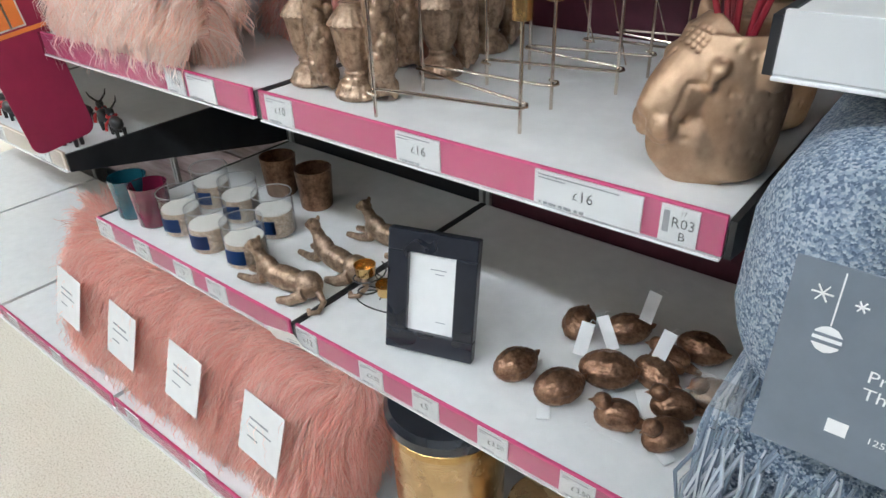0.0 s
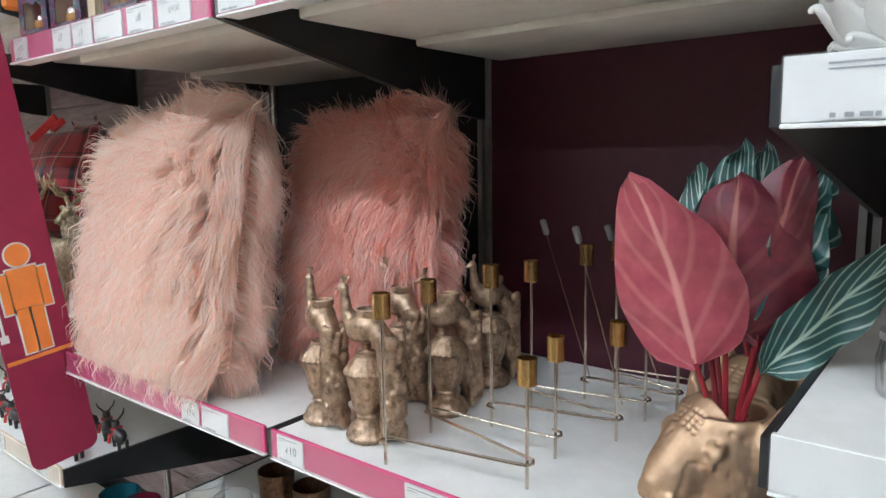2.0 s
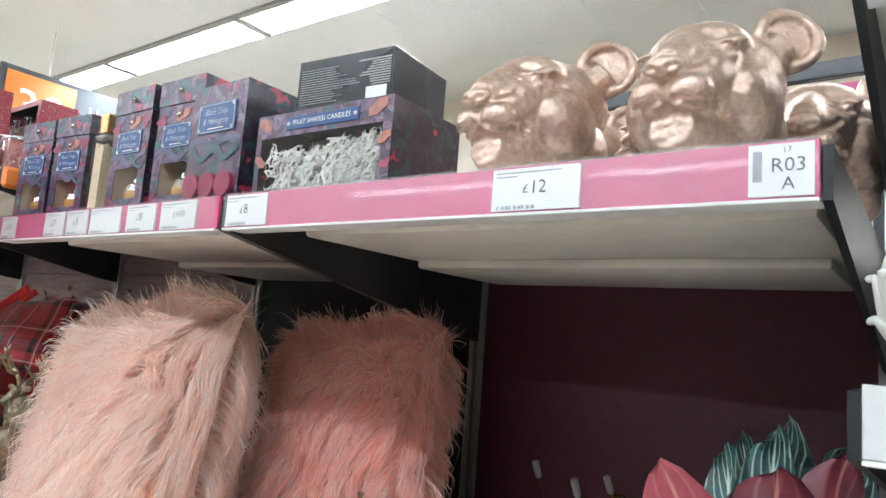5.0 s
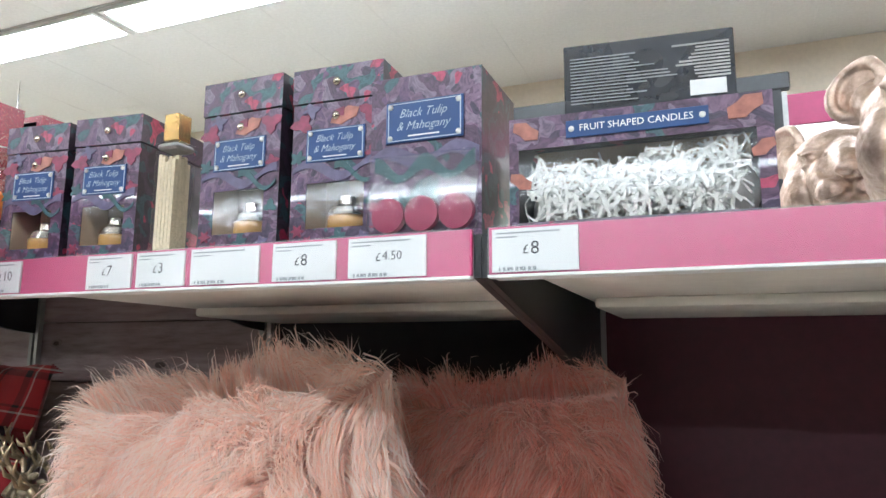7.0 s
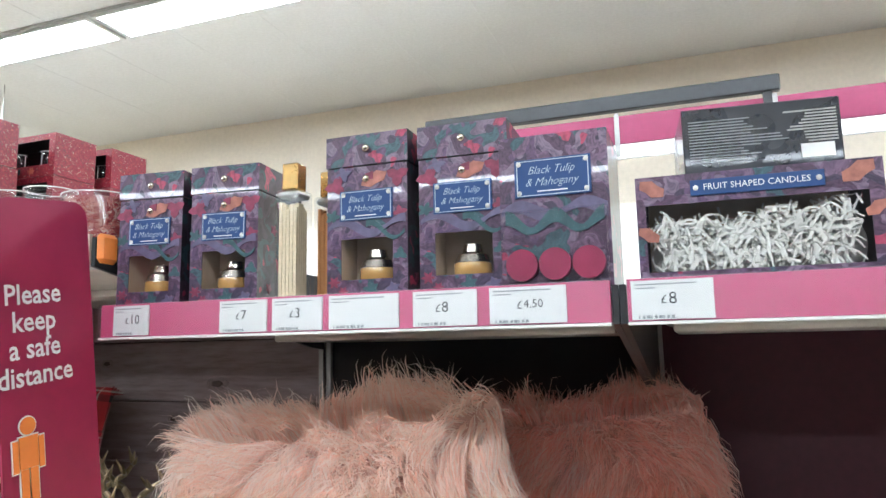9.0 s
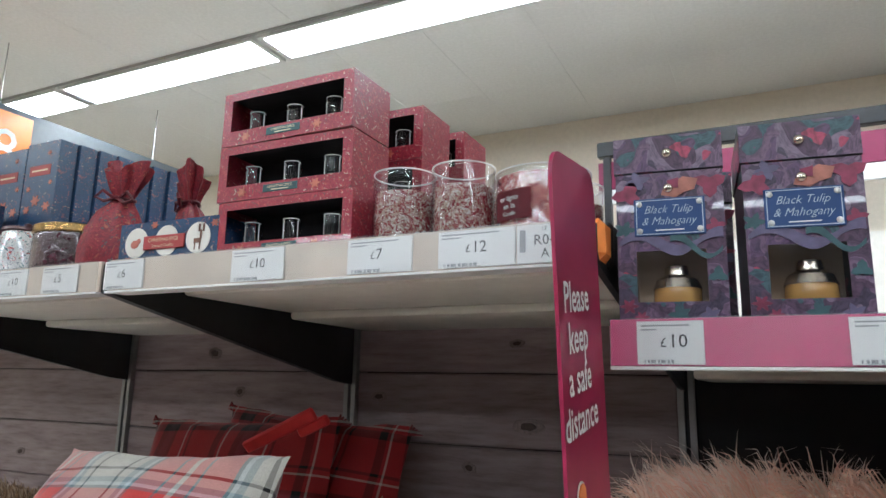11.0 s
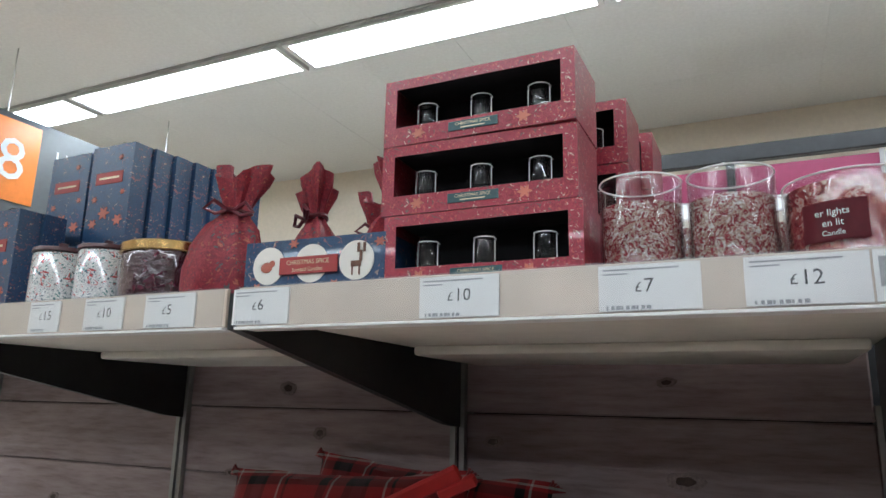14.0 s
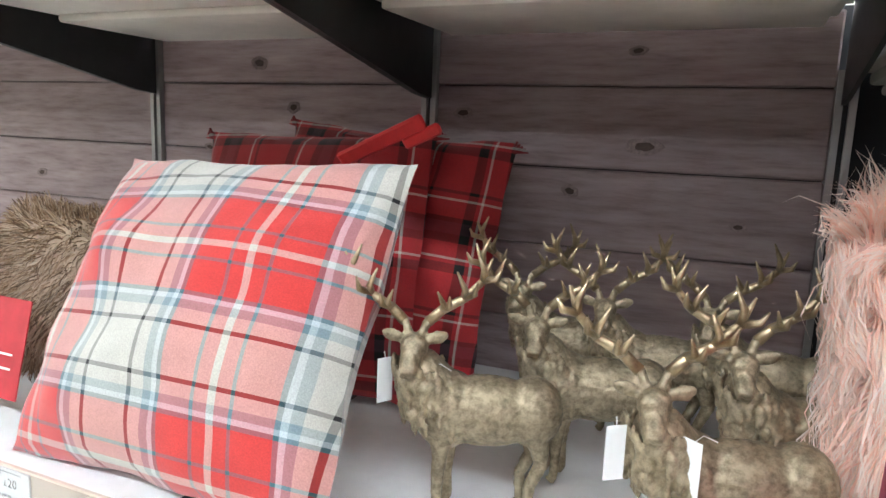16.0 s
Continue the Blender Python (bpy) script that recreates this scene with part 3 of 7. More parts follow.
# ---- shapes of the goods ----
def sculpt(name, bm, material, voxel=0.0025, smooth=4, rough=(0, 0), dents=None):
    """One skin over overlapping bodies."""
    me = bpy.data.meshes.new(name)
    bmesh.ops.recalc_face_normals(bm, faces=bm.faces)
    bm.to_mesh(me)
    bm.free()
    tmp = bpy.data.objects.new(name, me)
    scene.collection.objects.link(tmp)
    r = tmp.modifiers.new("remesh", "REMESH")
    r.mode, r.voxel_size = "VOXEL", voxel
    s = tmp.modifiers.new("smooth", "SMOOTH")
    s.iterations, s.factor = smooth, 0.5
    out = bpy.data.meshes.new_from_object(tmp.evaluated_get(bpy.context.evaluated_depsgraph_get()))
    bpy.data.objects.remove(tmp)
    b = bmesh.new()
    b.from_mesh(out)
    b.normal_update()
    if rough[1]:
        ruffle(b, rough[0], rough[1])
    if dents:
        grooved = set()
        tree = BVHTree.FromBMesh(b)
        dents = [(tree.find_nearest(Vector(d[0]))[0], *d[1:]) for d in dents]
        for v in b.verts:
            for p, rad, dep, *toning in dents:
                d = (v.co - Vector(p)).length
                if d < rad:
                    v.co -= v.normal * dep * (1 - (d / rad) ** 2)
                    if toning and d < rad * 0.55:
                        grooved.add(v)
        # Faces inside marked dents take the second, darker material.
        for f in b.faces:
            if sum(v in grooved for v in f.verts) > 2:
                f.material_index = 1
    out.clear_geometry()
    b.to_mesh(out)
    b.free()
    out.name = name
    out.materials.clear()
    out.materials.append(material)
    out.materials.append(GROOVEM)
    out.polygons.foreach_set("use_smooth", [True] * len(out.polygons))
    return out


def groove(pts, rad, dep, steps=7, toning=True):
    """Dents strung along a line of points."""
    out = []
    for a, b in zip(pts, pts[1:]):
        for k in range(steps):
            out.append((Vector(a).lerp(Vector(b), k / steps), rad, dep) + ((1,) if toning else ()))
    return out


def put(name, me, m, label, category, group=""):
    ob = new(name, me)
    ob.matrix_basis = m
    return tagged(ob, label, category, group)


def pillow(w, h, t, n=26, puff=2.4, wave=0.0):
    """A cushion standing in the x-z plane, its lower edge at z = 0."""
    bm = bmesh.new()
    grid = {}
    for s in (1, -1):
        for i in range(n + 1):
            for j in range(n + 1):
                u, v = 2 * i / n - 1, 2 * j / n - 1
                rim = i in (0, n) or j in (0, n)
                if s == -1 and rim:
                    grid[s, i, j] = grid[1, i, j]
                    continue
                k = (max(0.0, 1 - abs(u) ** puff) * max(0.0, 1 - abs(v) ** puff)) ** 0.5
                x = u * w / 2 * (1 - 0.05 * (1 - v * v))
                z = h / 2 + v * h / 2 * (1 - 0.05 * (1 - u * u))
                dy = wave * noise.noise(Vector((u * 2, v * 2, s)))
                grid[s, i, j] = bm.verts.new((x, -s * (t / 2 * k) + dy * k, z))
        for i in range(n):
            for j in range(n):
                q = [grid[s, i, j], grid[s, i + 1, j], grid[s, i + 1, j + 1], grid[s, i, j + 1]]
                bm.faces.new(q if s == 1 else q[::-1])
    return bm


def fur_mesh(name, me, count, length, material, seed=1, fall=0.9, width=0.0009, clumps=900, hold=0.5, stiff=0.45):
    """Locks of hair rooted on a mesh: thin tapering ribbons, gathered in clumps."""
    rng = np.random.default_rng(seed)
    me.calc_loop_triangles()
    co = np.empty(len(me.vertices) * 3)
    me.vertices.foreach_get("co", co)
    co = co.reshape(-1, 3)
    tri = np.empty(len(me.loop_triangles) * 3, dtype=int)
    me.loop_triangles.foreach_get("vertices", tri)
    tri = tri.reshape(-1, 3)
    a, b, c = co[tri[:, 0]], co[tri[:, 1]], co[tri[:, 2]]
    nr = np.cross(b - a, c - a)
    area = np.linalg.norm(nr, axis=1)
    nr = nr / np.maximum(area[:, None], 1e-12)
    mid = (a + b + c) / 3 - co.mean(0)
    if ((nr * mid).sum(1) * area).sum() < 0:
        nr = -nr

    def sample(k):
        f = rng.choice(len(tri), k, p=area / area.sum())
        r1, r2 = np.sqrt(rng.random(k)), rng.random(k)
        return a[f] * (1 - r1)[:, None] + b[f] * (r1 * (1 - r2))[:, None] + c[f] * (r1 * r2)[:, None], nr[f]

    def tips(p, n, k):
        d = n * stiff + np.array([0, 0, -fall]) + rng.normal(0, 0.22, (k, 3))
        d += 0.35 * np.stack([np.sin(p[:, 2] * 31 + p[:, 0] * 17), np.zeros(k), np.cos(p[:, 0] * 23 + p[:, 2] * 9)], 1) * (0.6 + 0.4 * rng.random((k, 1)))
        up = np.clip(n[:, 2:3], 0, 1)
        d += up * np.array([0, -0.35, fall * 1.35])
        d /= np.linalg.norm(d, axis=1)[:, None]
        return d

    p, n = sample(count)
    d = tips(p, n, count)
    cp, cn = sample(clumps)
    cd = tips(cp, cn, clumps)
    near = np.empty(count, dtype=int)
    for i in range(0, count, 2000):
        near[i:i + 2000] = np.argmin(((p[i:i + 2000, None, :] - cp[None]) ** 2).sum(2) + 0.02 * (1 - n[i:i + 2000] @ cn.T), axis=1)
    ln = length * (0.6 + 0.5 * rng.random((count, 1)) + 0.7 * (rng.random((count, 1)) > 0.95))
    own = p + d * ln
    goal = cp[near] + cd[near] * length
    tip = own * (1 - hold) + goal * hold
    mid = p + n * ln * 0.34 + (tip - p) * 0.42
    side = np.cross(d, rng.normal(0, 1, (count, 3)))
    side /= np.maximum(np.linalg.norm(side, axis=1)[:, None], 1e-9)
    w = width * (0.7 + 0.6 * rng.random((count, 1)))
    m1 = p * 0.45 + mid * 0.62 - tip * 0.07
    verts = np.stack([p - side * w, p + side * w, m1 - side * w, m1 + side * w, mid * 0.75 + tip * 0.25 - side * w * 0.8, mid * 0.75 + tip * 0.25 + side * w * 0.8, tip], 1).reshape(-1, 3)
    base = np.arange(count)[:, None] * 7
    quads = np.concatenate([base + np.array([0, 1, 3, 2]), base + np.array([2, 3, 5, 4])], 1).reshape(-1, 4)
    tris = (base + np.array([4, 5, 6])).reshape(-1, 3)
    out = bpy.data.meshes.new(name)
    out.vertices.add(len(verts))
    out.vertices.foreach_set("co", verts.ravel())
    nq, nt = len(quads), len(tris)
    out.loops.add(nq * 4 + nt * 3)
    out.loops.foreach_set("vertex_index", np.concatenate([quads.ravel(), tris.ravel()]))
    out.polygons.add(nq + nt)
    out.polygons.foreach_set("loop_start", np.concatenate([np.arange(nq) * 4, nq * 4 + np.arange(nt) * 3]))
    out.update(calc_edges=True)
    out.validate()
    out.materials.append(material)
    return out


def fur_cushion(m, w, h, t, count, label, fur=None, seed=1, length=0.06, group="faux fur cushions", name="fur_cushion", category="cushion"):
    th = thing(name, m, label, category, group)
    cover = part("cover", pillow(w, h, t, 18), PINKFAB if fur is not BROWNFUR else CARTON, th)
    ob = new("fur", fur_mesh("fur", cover.data, count, length, fur or PINKFUR, seed))
    ob.parent = th
    tagged(ob, "long shaggy pile", kind="stuff")
    return th


# ---- middle shelf of the first unit ----
fur_cushion(pose(-0.392, 0.098, ZM + 0.012, -15, -8, -5), 0.53, 0.455, 0.16, 64000, "blush pink long-haired fur cushion standing on the shelf", seed=3, length=0.072)
fur_cushion(pose(-0.080, 0.305, ZM + 0.012, -13, -5, -3), 0.37, 0.46, 0.12, 38000, "dusky pink fur cushion half in the shelf's shade", ROSEFUR, seed=4, length=0.06)


def peacock():
    """A peacock with a long tail, perched on an urn, with a candle cup on its back."""
    bm = bmesh.new()
    lathe([(0.031, 0), (0.033, 0.006), (0.029, 0.012), (0.026, 0.02), (0.017, 0.027), (0.015, 0.036), (0.019, 0.042), (0.023, 0.05), (0.027, 0.075), (0.030, 0.092), (0.033, 0.097), (0.031, 0.102), (0.026, 0.108), (0.017, 0.117), (0.014, 0.122)], 120, bm, fluted=20, depth=0.022)
    ball(bm, (-0.002, 0, 0.158), (0.032, 0.021, 0.022), 3, Euler((0, radians(-12), 0)))
    tube(bm, [(-0.022, 0, 0.163), (-0.034, 0, 0.178), (-0.036, 0, 0.196), (-0.037, 0, 0.206)], [0.014, 0.009, 0.0065, 0.006], 10)
    ball(bm, (-0.039, 0, 0.210), (0.009, 0.0065, 0.007), 2)
    tube(bm, [(-0.045, 0, 0.210), (-0.055, 0, 0.207)], [0.003, 0.0012], 6)
    for k in (-1, 0, 1):
        tube(bm, [(-0.037, 0, 0.214), (-0.034 + 0.004 * k, 0.002 * k, 0.228)], [0.0018, 0.0022], 5)
    tube(bm, [(-0.006, 0.004, 0.14), (-0.004, 0.006, 0.12)], [0.008, 0.006], 8)
    tube(bm, [(0.018, 0, 0.158), (0.036, 0, 0.135), (0.042, 0, 0.09), (0.042, 0, 0.045), (0.046, 0, 0.008)], [0.015, 0.017, 0.018, 0.017, 0.012], 14)
    for i in range(150):
        a, z = random.uniform(-2.2, 2.2), random.uniform(0.008, 0.150)
        ball(bm, (0.043 + 0.015 * math.cos(a), 0.016 * math.sin(a), z), (0.0045, 0.0055, 0.008), 2)
    for z, r in ((0.0335, 0.0165), (0.0965, 0.0335), (0.122, 0.0155)):
        for k in range(22):
            a = 2 * math.pi * k / 22
            ball(bm, (r * math.cos(a), r * math.sin(a), z), (0.0022, 0.0022, 0.0022), 1)
    lathe([(0.012, 0.172), (0.0175, 0.178), (0.0175, 0.186), (0.014, 0.186), (0.013, 0.176)], 16, bm, at=(0.006, 0, 0))
    return sculpt("peacock_candle_holder", bm, BRONZE, 0.0016, 1)


pea = peacock()
for x, y, turn in ((0.035, 0.125, -18), (0.135, 0.118, 6), (0.065, 0.265, -10), (0.165, 0.258, 70), (0.145, 0.405, 75), (0.055, 0.41, -20)):
    put("peacock_candle_holder", pea, pose(x, y, ZM - 0.003, 0, 0, turn), "antique bronze peacock candle holder perched on a fluted urn", "candle holder", "peacock candle holders")


def zigzag_holder(m, feet):
    """Bent wire with upright rods and candle cups. feet: x, y, height."""
    t = thing("candle_holder", m, "slim gold wire zigzag candle holder with brass cups", "candle holder", "wire candle holders")
    pts = []
    for i, (x, y, z) in enumerate(feet):
        s = -1 if i % 2 == 0 else 1
        pts += [(x - s * 0.012, y - 0.010, 0.032), (x + s * 0.004, y - 0.006, 0.032), (x + s * 0.007, y + 0.003, 0.032), (x + s * 0.002, y + 0.011, 0.032), (x - s * 0.012, y + 0.014, 0.032)]
    part("zigzag_wire", tube(bmesh.new(), pts, 0.0021, 8), WIRE, t)
    for x, y, z in feet:
        rod = part("rod", tube(bmesh.new(), [(x, y, 0.0), (x, y, z - 0.03)], 0.0023, 8), WIRE, t)
        part("candle_cup", lathe([(0.004, z - 0.034), (0.0115, z - 0.032), (0.0118, z), (0.0108, z), (0.0105, z - 0.026), (0.0, z - 0.026)], 20, at=(x, y, 0)), BRASS, rod, "brass candle cup")
    return t


zigzag_holder((0, 0, ZM - 0.003), [(0.213, 0.068, 0.224), (0.392, 0.120, 0.160), (0.196, 0.180, 0.222), (0.379, 0.211, 0.164)])
zigzag_holder((0, 0, ZM - 0.003), [(0.253, 0.250, 0.238), (0.419, 0.308, 0.168), (0.262, 0.345, 0.232), (0.423, 0.398, 0.178)])
zigzag_holder((0, 0, ZM - 0.003), [(0.31, 0.43, 0.25), (0.45, 0.455, 0.19), (0.33, 0.50, 0.25), (0.46, 0.54, 0.20)])


def snuffer(x, y, lean):
    t = thing("candle_snuffer", pose(x, y, ZM - 0.003, 6, lean, 0), "thin steel rod with a small cup leaning against the panel", "rod", "leaning rods")
    part("rod", tube(bmesh.new(), [(0, 0, 0), (0, 0, 0.27)], 0.0013, 6), WIRE, t)
    part("cup", lathe([(0.003, 0.262), (0.0055, 0.266), (0.0055, 0.288), (0.003, 0.29)], 12), GREYM, t)


for x, y, a in ((0.27, 0.53, -16), (0.40, 0.53, -18), (0.37, 0.44, -14)):
    snuffer(x, y, a)


def cheetah_head():
    """A big cat's head as a flowerpot, open on top."""
    bm = bmesh.new()
    lathe([(0.040, 0), (0.050, 0.006), (0.055, 0.03), (0.058, 0.065), (0.056, 0.095), (0.050, 0.115), (0.046, 0.122), (0.038, 0.120), (0.040, 0.095), (0.042, 0.085), (0.001, 0.083)], 36, bm, cap=False)
    bm.faces.new([v for v in bm.verts if abs(v.co.z) < 1e-6][::-1])
    tube(bm, [(0, -0.012, 0.094), (0, -0.050, 0.080), (0, -0.078, 0.064), (0, -0.090, 0.057)], [0.044, 0.034, 0.026, 0.020], 24)
    tube(bm, [(0, -0.015, 0.032), (0, -0.052, 0.034), (0, -0.076, 0.040)], [0.050, 0.038, 0.024], 24)
    ball(bm, (0, -0.098, 0.064), (0.014, 0.007, 0.008), 3)
    for s in (-1, 1):
        ball(bm, (s * 0.013, -0.084, 0.050), (0.017, 0.017, 0.015), 3)
        ball(bm, (s * 0.031, -0.040, 0.099), (0.018, 0.014, 0.008), 3, Euler((radians(25), radians(s * 14), radians(-s * 24))))
        ball(bm, (s * 0.033, -0.047, 0.0865), (0.012, 0.008, 0.0065), 3, Euler((0, 0, radians(-s * 30))))
        tube(bm, [(s * 0.046, 0.004, 0.090), (s * 0.060, 0.006, 0.116), (s * 0.069, 0.008, 0.140)], [0.020, 0.013, 0.003], 12)
    for v in bm.verts:
        if v.co.y < -0.045 and v.co.z < 0.12:
            v.co.y = -0.045 + (v.co.y + 0.045) * 0.85
    dents = []
    rng = random.Random(5)
    for i in range(120):
        a = rng.uniform(-2.6, 2.6)
        dents.append(((0.058 * math.sin(a), -0.058 * math.cos(a), rng.uniform(0.02, 0.116)), rng.uniform(0.003, 0.0052), 0.0014))
    for s in (-1, 1):
        dents += [((s * 0.060, -0.006, 0.118), 0.012, 0.005)]
        dents += groove([(s * 0.020, -0.060, 0.0845), (s * 0.033, -0.0545, 0.0870), (s * 0.043, -0.044, 0.0865)], 0.0028, 0.0016, 6, False)
        dents += groove([(0, -0.100, 0.045), (s * 0.014, -0.097, 0.041), (s * 0.026, -0.080, 0.040), (s * 0.036, -0.060, 0.044)], 0.0035, 0.0011, 6, False)
        dents += groove([(s * 0.018, -0.062, 0.080), (s * 0.022, -0.072, 0.064), (s * 0.027, -0.078, 0.052)], 0.004, 0.0009, 6, False)
        for k in range(9):
            dents.append(((s * (0.012 + 0.005 * (k % 3)), -0.098 + 0.004 * (k % 3), 0.047 + 0.005 * (k // 3)), 0.0026, 0.0013))
        for k in range(12):
            dents.append(((s * (0.005 + 0.006 * (k % 3)), -0.052 + 0.004 * (k // 3), 0.108 + 0.004 * (k // 3)), 0.0032, 0.0016))
    return sculpt("planter", bm, SATIN, 0.0019, 8, (0, 0), dents)


PLANTER = cheetah_head()


def leaf_mat(name, base, vein, dark, scale=9, clear=0.7):
    m, n, l, b = ntree(name)
    uv = n.new("ShaderNodeUVMap")
    uv.uv_map = "leaf"
    sep = n.new("ShaderNodeSeparateXYZ")
    l.new(uv.outputs[0], sep.inputs[0])
    ab = n.new("ShaderNodeMath")
    ab.operation = "ABSOLUTE"
    l.new(sep.outputs[0], ab.inputs[0])
    k = n.new("ShaderNodeMath")
    k.operation = "MULTIPLY_ADD"
    k.inputs[1].default_value = -0.45
    l.new(ab.outputs[0], k.inputs[0])
    l.new(sep.outputs[1], k.inputs[2])
    comb = n.new("ShaderNodeCombineXYZ")
    l.new(k.outputs[0], comb.inputs[0])
    wv = n.new("ShaderNodeTexWave")
    wv.inputs["Scale"].default_value, wv.inputs["Distortion"].default_value, wv.inputs["Detail"].default_value = scale / 6.28 * 2, 1.2, 2
    l.new(comb.outputs[0], wv.inputs["Vector"])
    v = mapping(n, l)
    g = noise_tex(n, l, v, 30, 4)
    body = ramp(n, l, g, [(0.3, dark), (0.68, base)])
    side = mixc(n, l, ramp(n, l, wv.outputs["Fac"], [(0.80, (0, 0, 0)), (0.99, (clear, clear, clear))]), body, vein)
    mid = ramp(n, l, ab.outputs[0], [(0.03, (1, 1, 1)), (0.08, (0, 0, 0))])
    l.new(mixc(n, l, mid, side, vein), b.inputs["Base Color"])
    b.inputs["Roughness"].default_value = 0.42
    bump(n, l, b, wv.outputs["Fac"], 0.25, 0.002)
    return m


REDLEAF = leaf_mat("crimson_leaf", (0.42, 0.085, 0.11), (0.55, 0.24, 0.22), (0.27, 0.035, 0.06), 4, 0.28)
# Red leaf again, its colours darkened for the shade behind the front leaf.
SHADELEAF = leaf_mat("shaded_red_leaf", (0.20, 0.026, 0.042), (0.34, 0.13, 0.11), (0.09, 0.012, 0.026), 4, 0.25)
GREENLEAF = leaf_mat("striped_green_leaf", (0.022, 0.10, 0.09), (0.40, 0.50, 0.42), (0.008, 0.035, 0.035), 7)
STEM = mat("red_stem", (0.32, 0.02, 0.035), 0.5, var=0.2)
GRAVEL = mat("orange_gravel", (0.58, 0.20, 0.12), 0.7, var=0.3, scale=200)


def leaf(length, width, bend, curl, hook=0.0, wavy=0.0, n=18):
    """A leaf rising along z from the origin, its face to -y. bend: its lean along the length; curl: how far its rims turn back;
    hook: how far the tip sweeps aside; wavy: ripples of the rim."""
    bm = bmesh.new()
    uvl = bm.loops.layers.uv.new("leaf")
    rows = []
    for i in range(n + 1):
        v = i / n
        w = width / 2 * max(0.02, math.sin(math.pi * min(1, v ** 0.70)) ** 0.62) * (1 - 0.20 * v * v)
        ang = bend * v
        y = length * v * math.sin(ang * 0.5)
        z = length * v * math.cos(ang * 0.5)
        row = []
        for j in range(-5, 6):
            u = j / 5
            rip = wavy * abs(u) ** 2 * math.sin(v * 19 + u * 2)
            row.append((bm.verts.new((u * w + hook * v ** 2.6, y + curl * w * u * u + 0.003 * math.sin(v * 16 + u * 3) + rip, z + rip * 0.6)), u, v))
        rows.append(row)
    for a, b in zip(rows, rows[1:]):
        for j in range(10):
            q = [a[j], a[j + 1], b[j + 1], b[j]]
            f = bm.faces.new([k[0] for k in q])
            for lp, k in zip(f.loops, q):
                lp[uvl].uv = (k[1], k[2])
    ex = bmesh.ops.extrude_face_region(bm, geom=bm.faces[:])
    bmesh.ops.translate(bm, verts=[e for e in ex["geom"] if isinstance(e, bmesh.types.BMVert)], vec=(0, 0.0007, 0))
    return bm


def potted_plant(m, turn, leaves, label):
    """Leaves: (material, x, y, z of the leaf's foot, tilt, lean, heading, length, width, bend, curl, hook, wave)."""
    put("planter", PLANTER, m @ pose(0, 0, 0, 0, 0, turn) @ Matrix.Diagonal((0.96, 0.96, 1.16, 1)), label, "flowerpot", "cat head planters")
    t = thing("artificial_plant", m @ pose(0, 0, 0.096), "artificial plant with crimson and striped green leaves in a gold planter", "plant", "artificial plants")
    bm = bmesh.new()
    rng = random.Random(2)
    for i in range(130):
        a, r = rng.uniform(0, 6.28), 0.038 * math.sqrt(rng.random())
        ball(bm, (r * math.cos(a), r * math.sin(a), rng.uniform(0.012, 0.024)), [rng.uniform(0.003, 0.005)] * 3, 1)
    g = part("gravel", bm, GRAVEL, t, "orange gravel", kind="stuff")
    for mt, x, y, z, tilt, lean, head, ln, wd, bend, curl, hook, wavy in leaves:
        lf = part("leaf", leaf(ln, wd, bend, curl, hook, wavy), mt, t)
        lf.matrix_basis = pose(x, y, z, tilt, lean, head)
        part("stem", tube(bmesh.new(), [(x * 0.25, y * 0.25, 0.01), (x * 0.6, y * 0.6, z * 0.6), (x, y, z + 0.005)], [0.0035, 0.003, 0.0025], 8), STEM, t)
    return t


LEAVES = [(REDLEAF, -0.022, -0.034, 0.088, 6, -12, 14, 0.200, 0.122, -0.10, 0.30, -0.022, 0.003), (SHADELEAF, -0.004, -0.006, 0.110, 2, 2, 6, 0.165, 0.150, 0.10, 0.55, 0.0, 0.004),
          (SHADELEAF, 0.022, 0.006, 0.110, -2, 6, 30, 0.190, 0.100, 0.0, 0.45, 0.020, 0.004), (GREENLEAF, -0.034, 0.026, 0.118, -4, -6, -10, 0.165, 0.075, 0.10, -0.35, -0.008, 0.012),
          (GREENLEAF, -0.012, 0.020, 0.122, -4, 0, 4, 0.182, 0.090, 0.05, -0.45, 0.006, 0.014), (GREENLEAF, 0.024, 0.028, 0.118, -6, 6, 20, 0.175, 0.080, 0.10, -0.35, 0.030, 0.012),
          (GREENLEAF, 0.030, -0.005, 0.085, -6, 44, 24, 0.205, 0.062, 0.2, -0.25, 0.012, 0.004), (GREENLEAF, -0.03, 0.05, 0.10, -10, -24, -30, 0.16, 0.06, 0.3, -0.3, -0.01, 0.006)]
potted_plant(pose(0.606, 0.150, ZM - 0.003), -36, LEAVES, "satin gold cheetah head planter on the shelf")
potted_plant(pose(0.60, 0.31, ZM - 0.003, 0, 0, 15), -40, LEAVES[3:6], "satin gold cheetah head planter standing behind another")


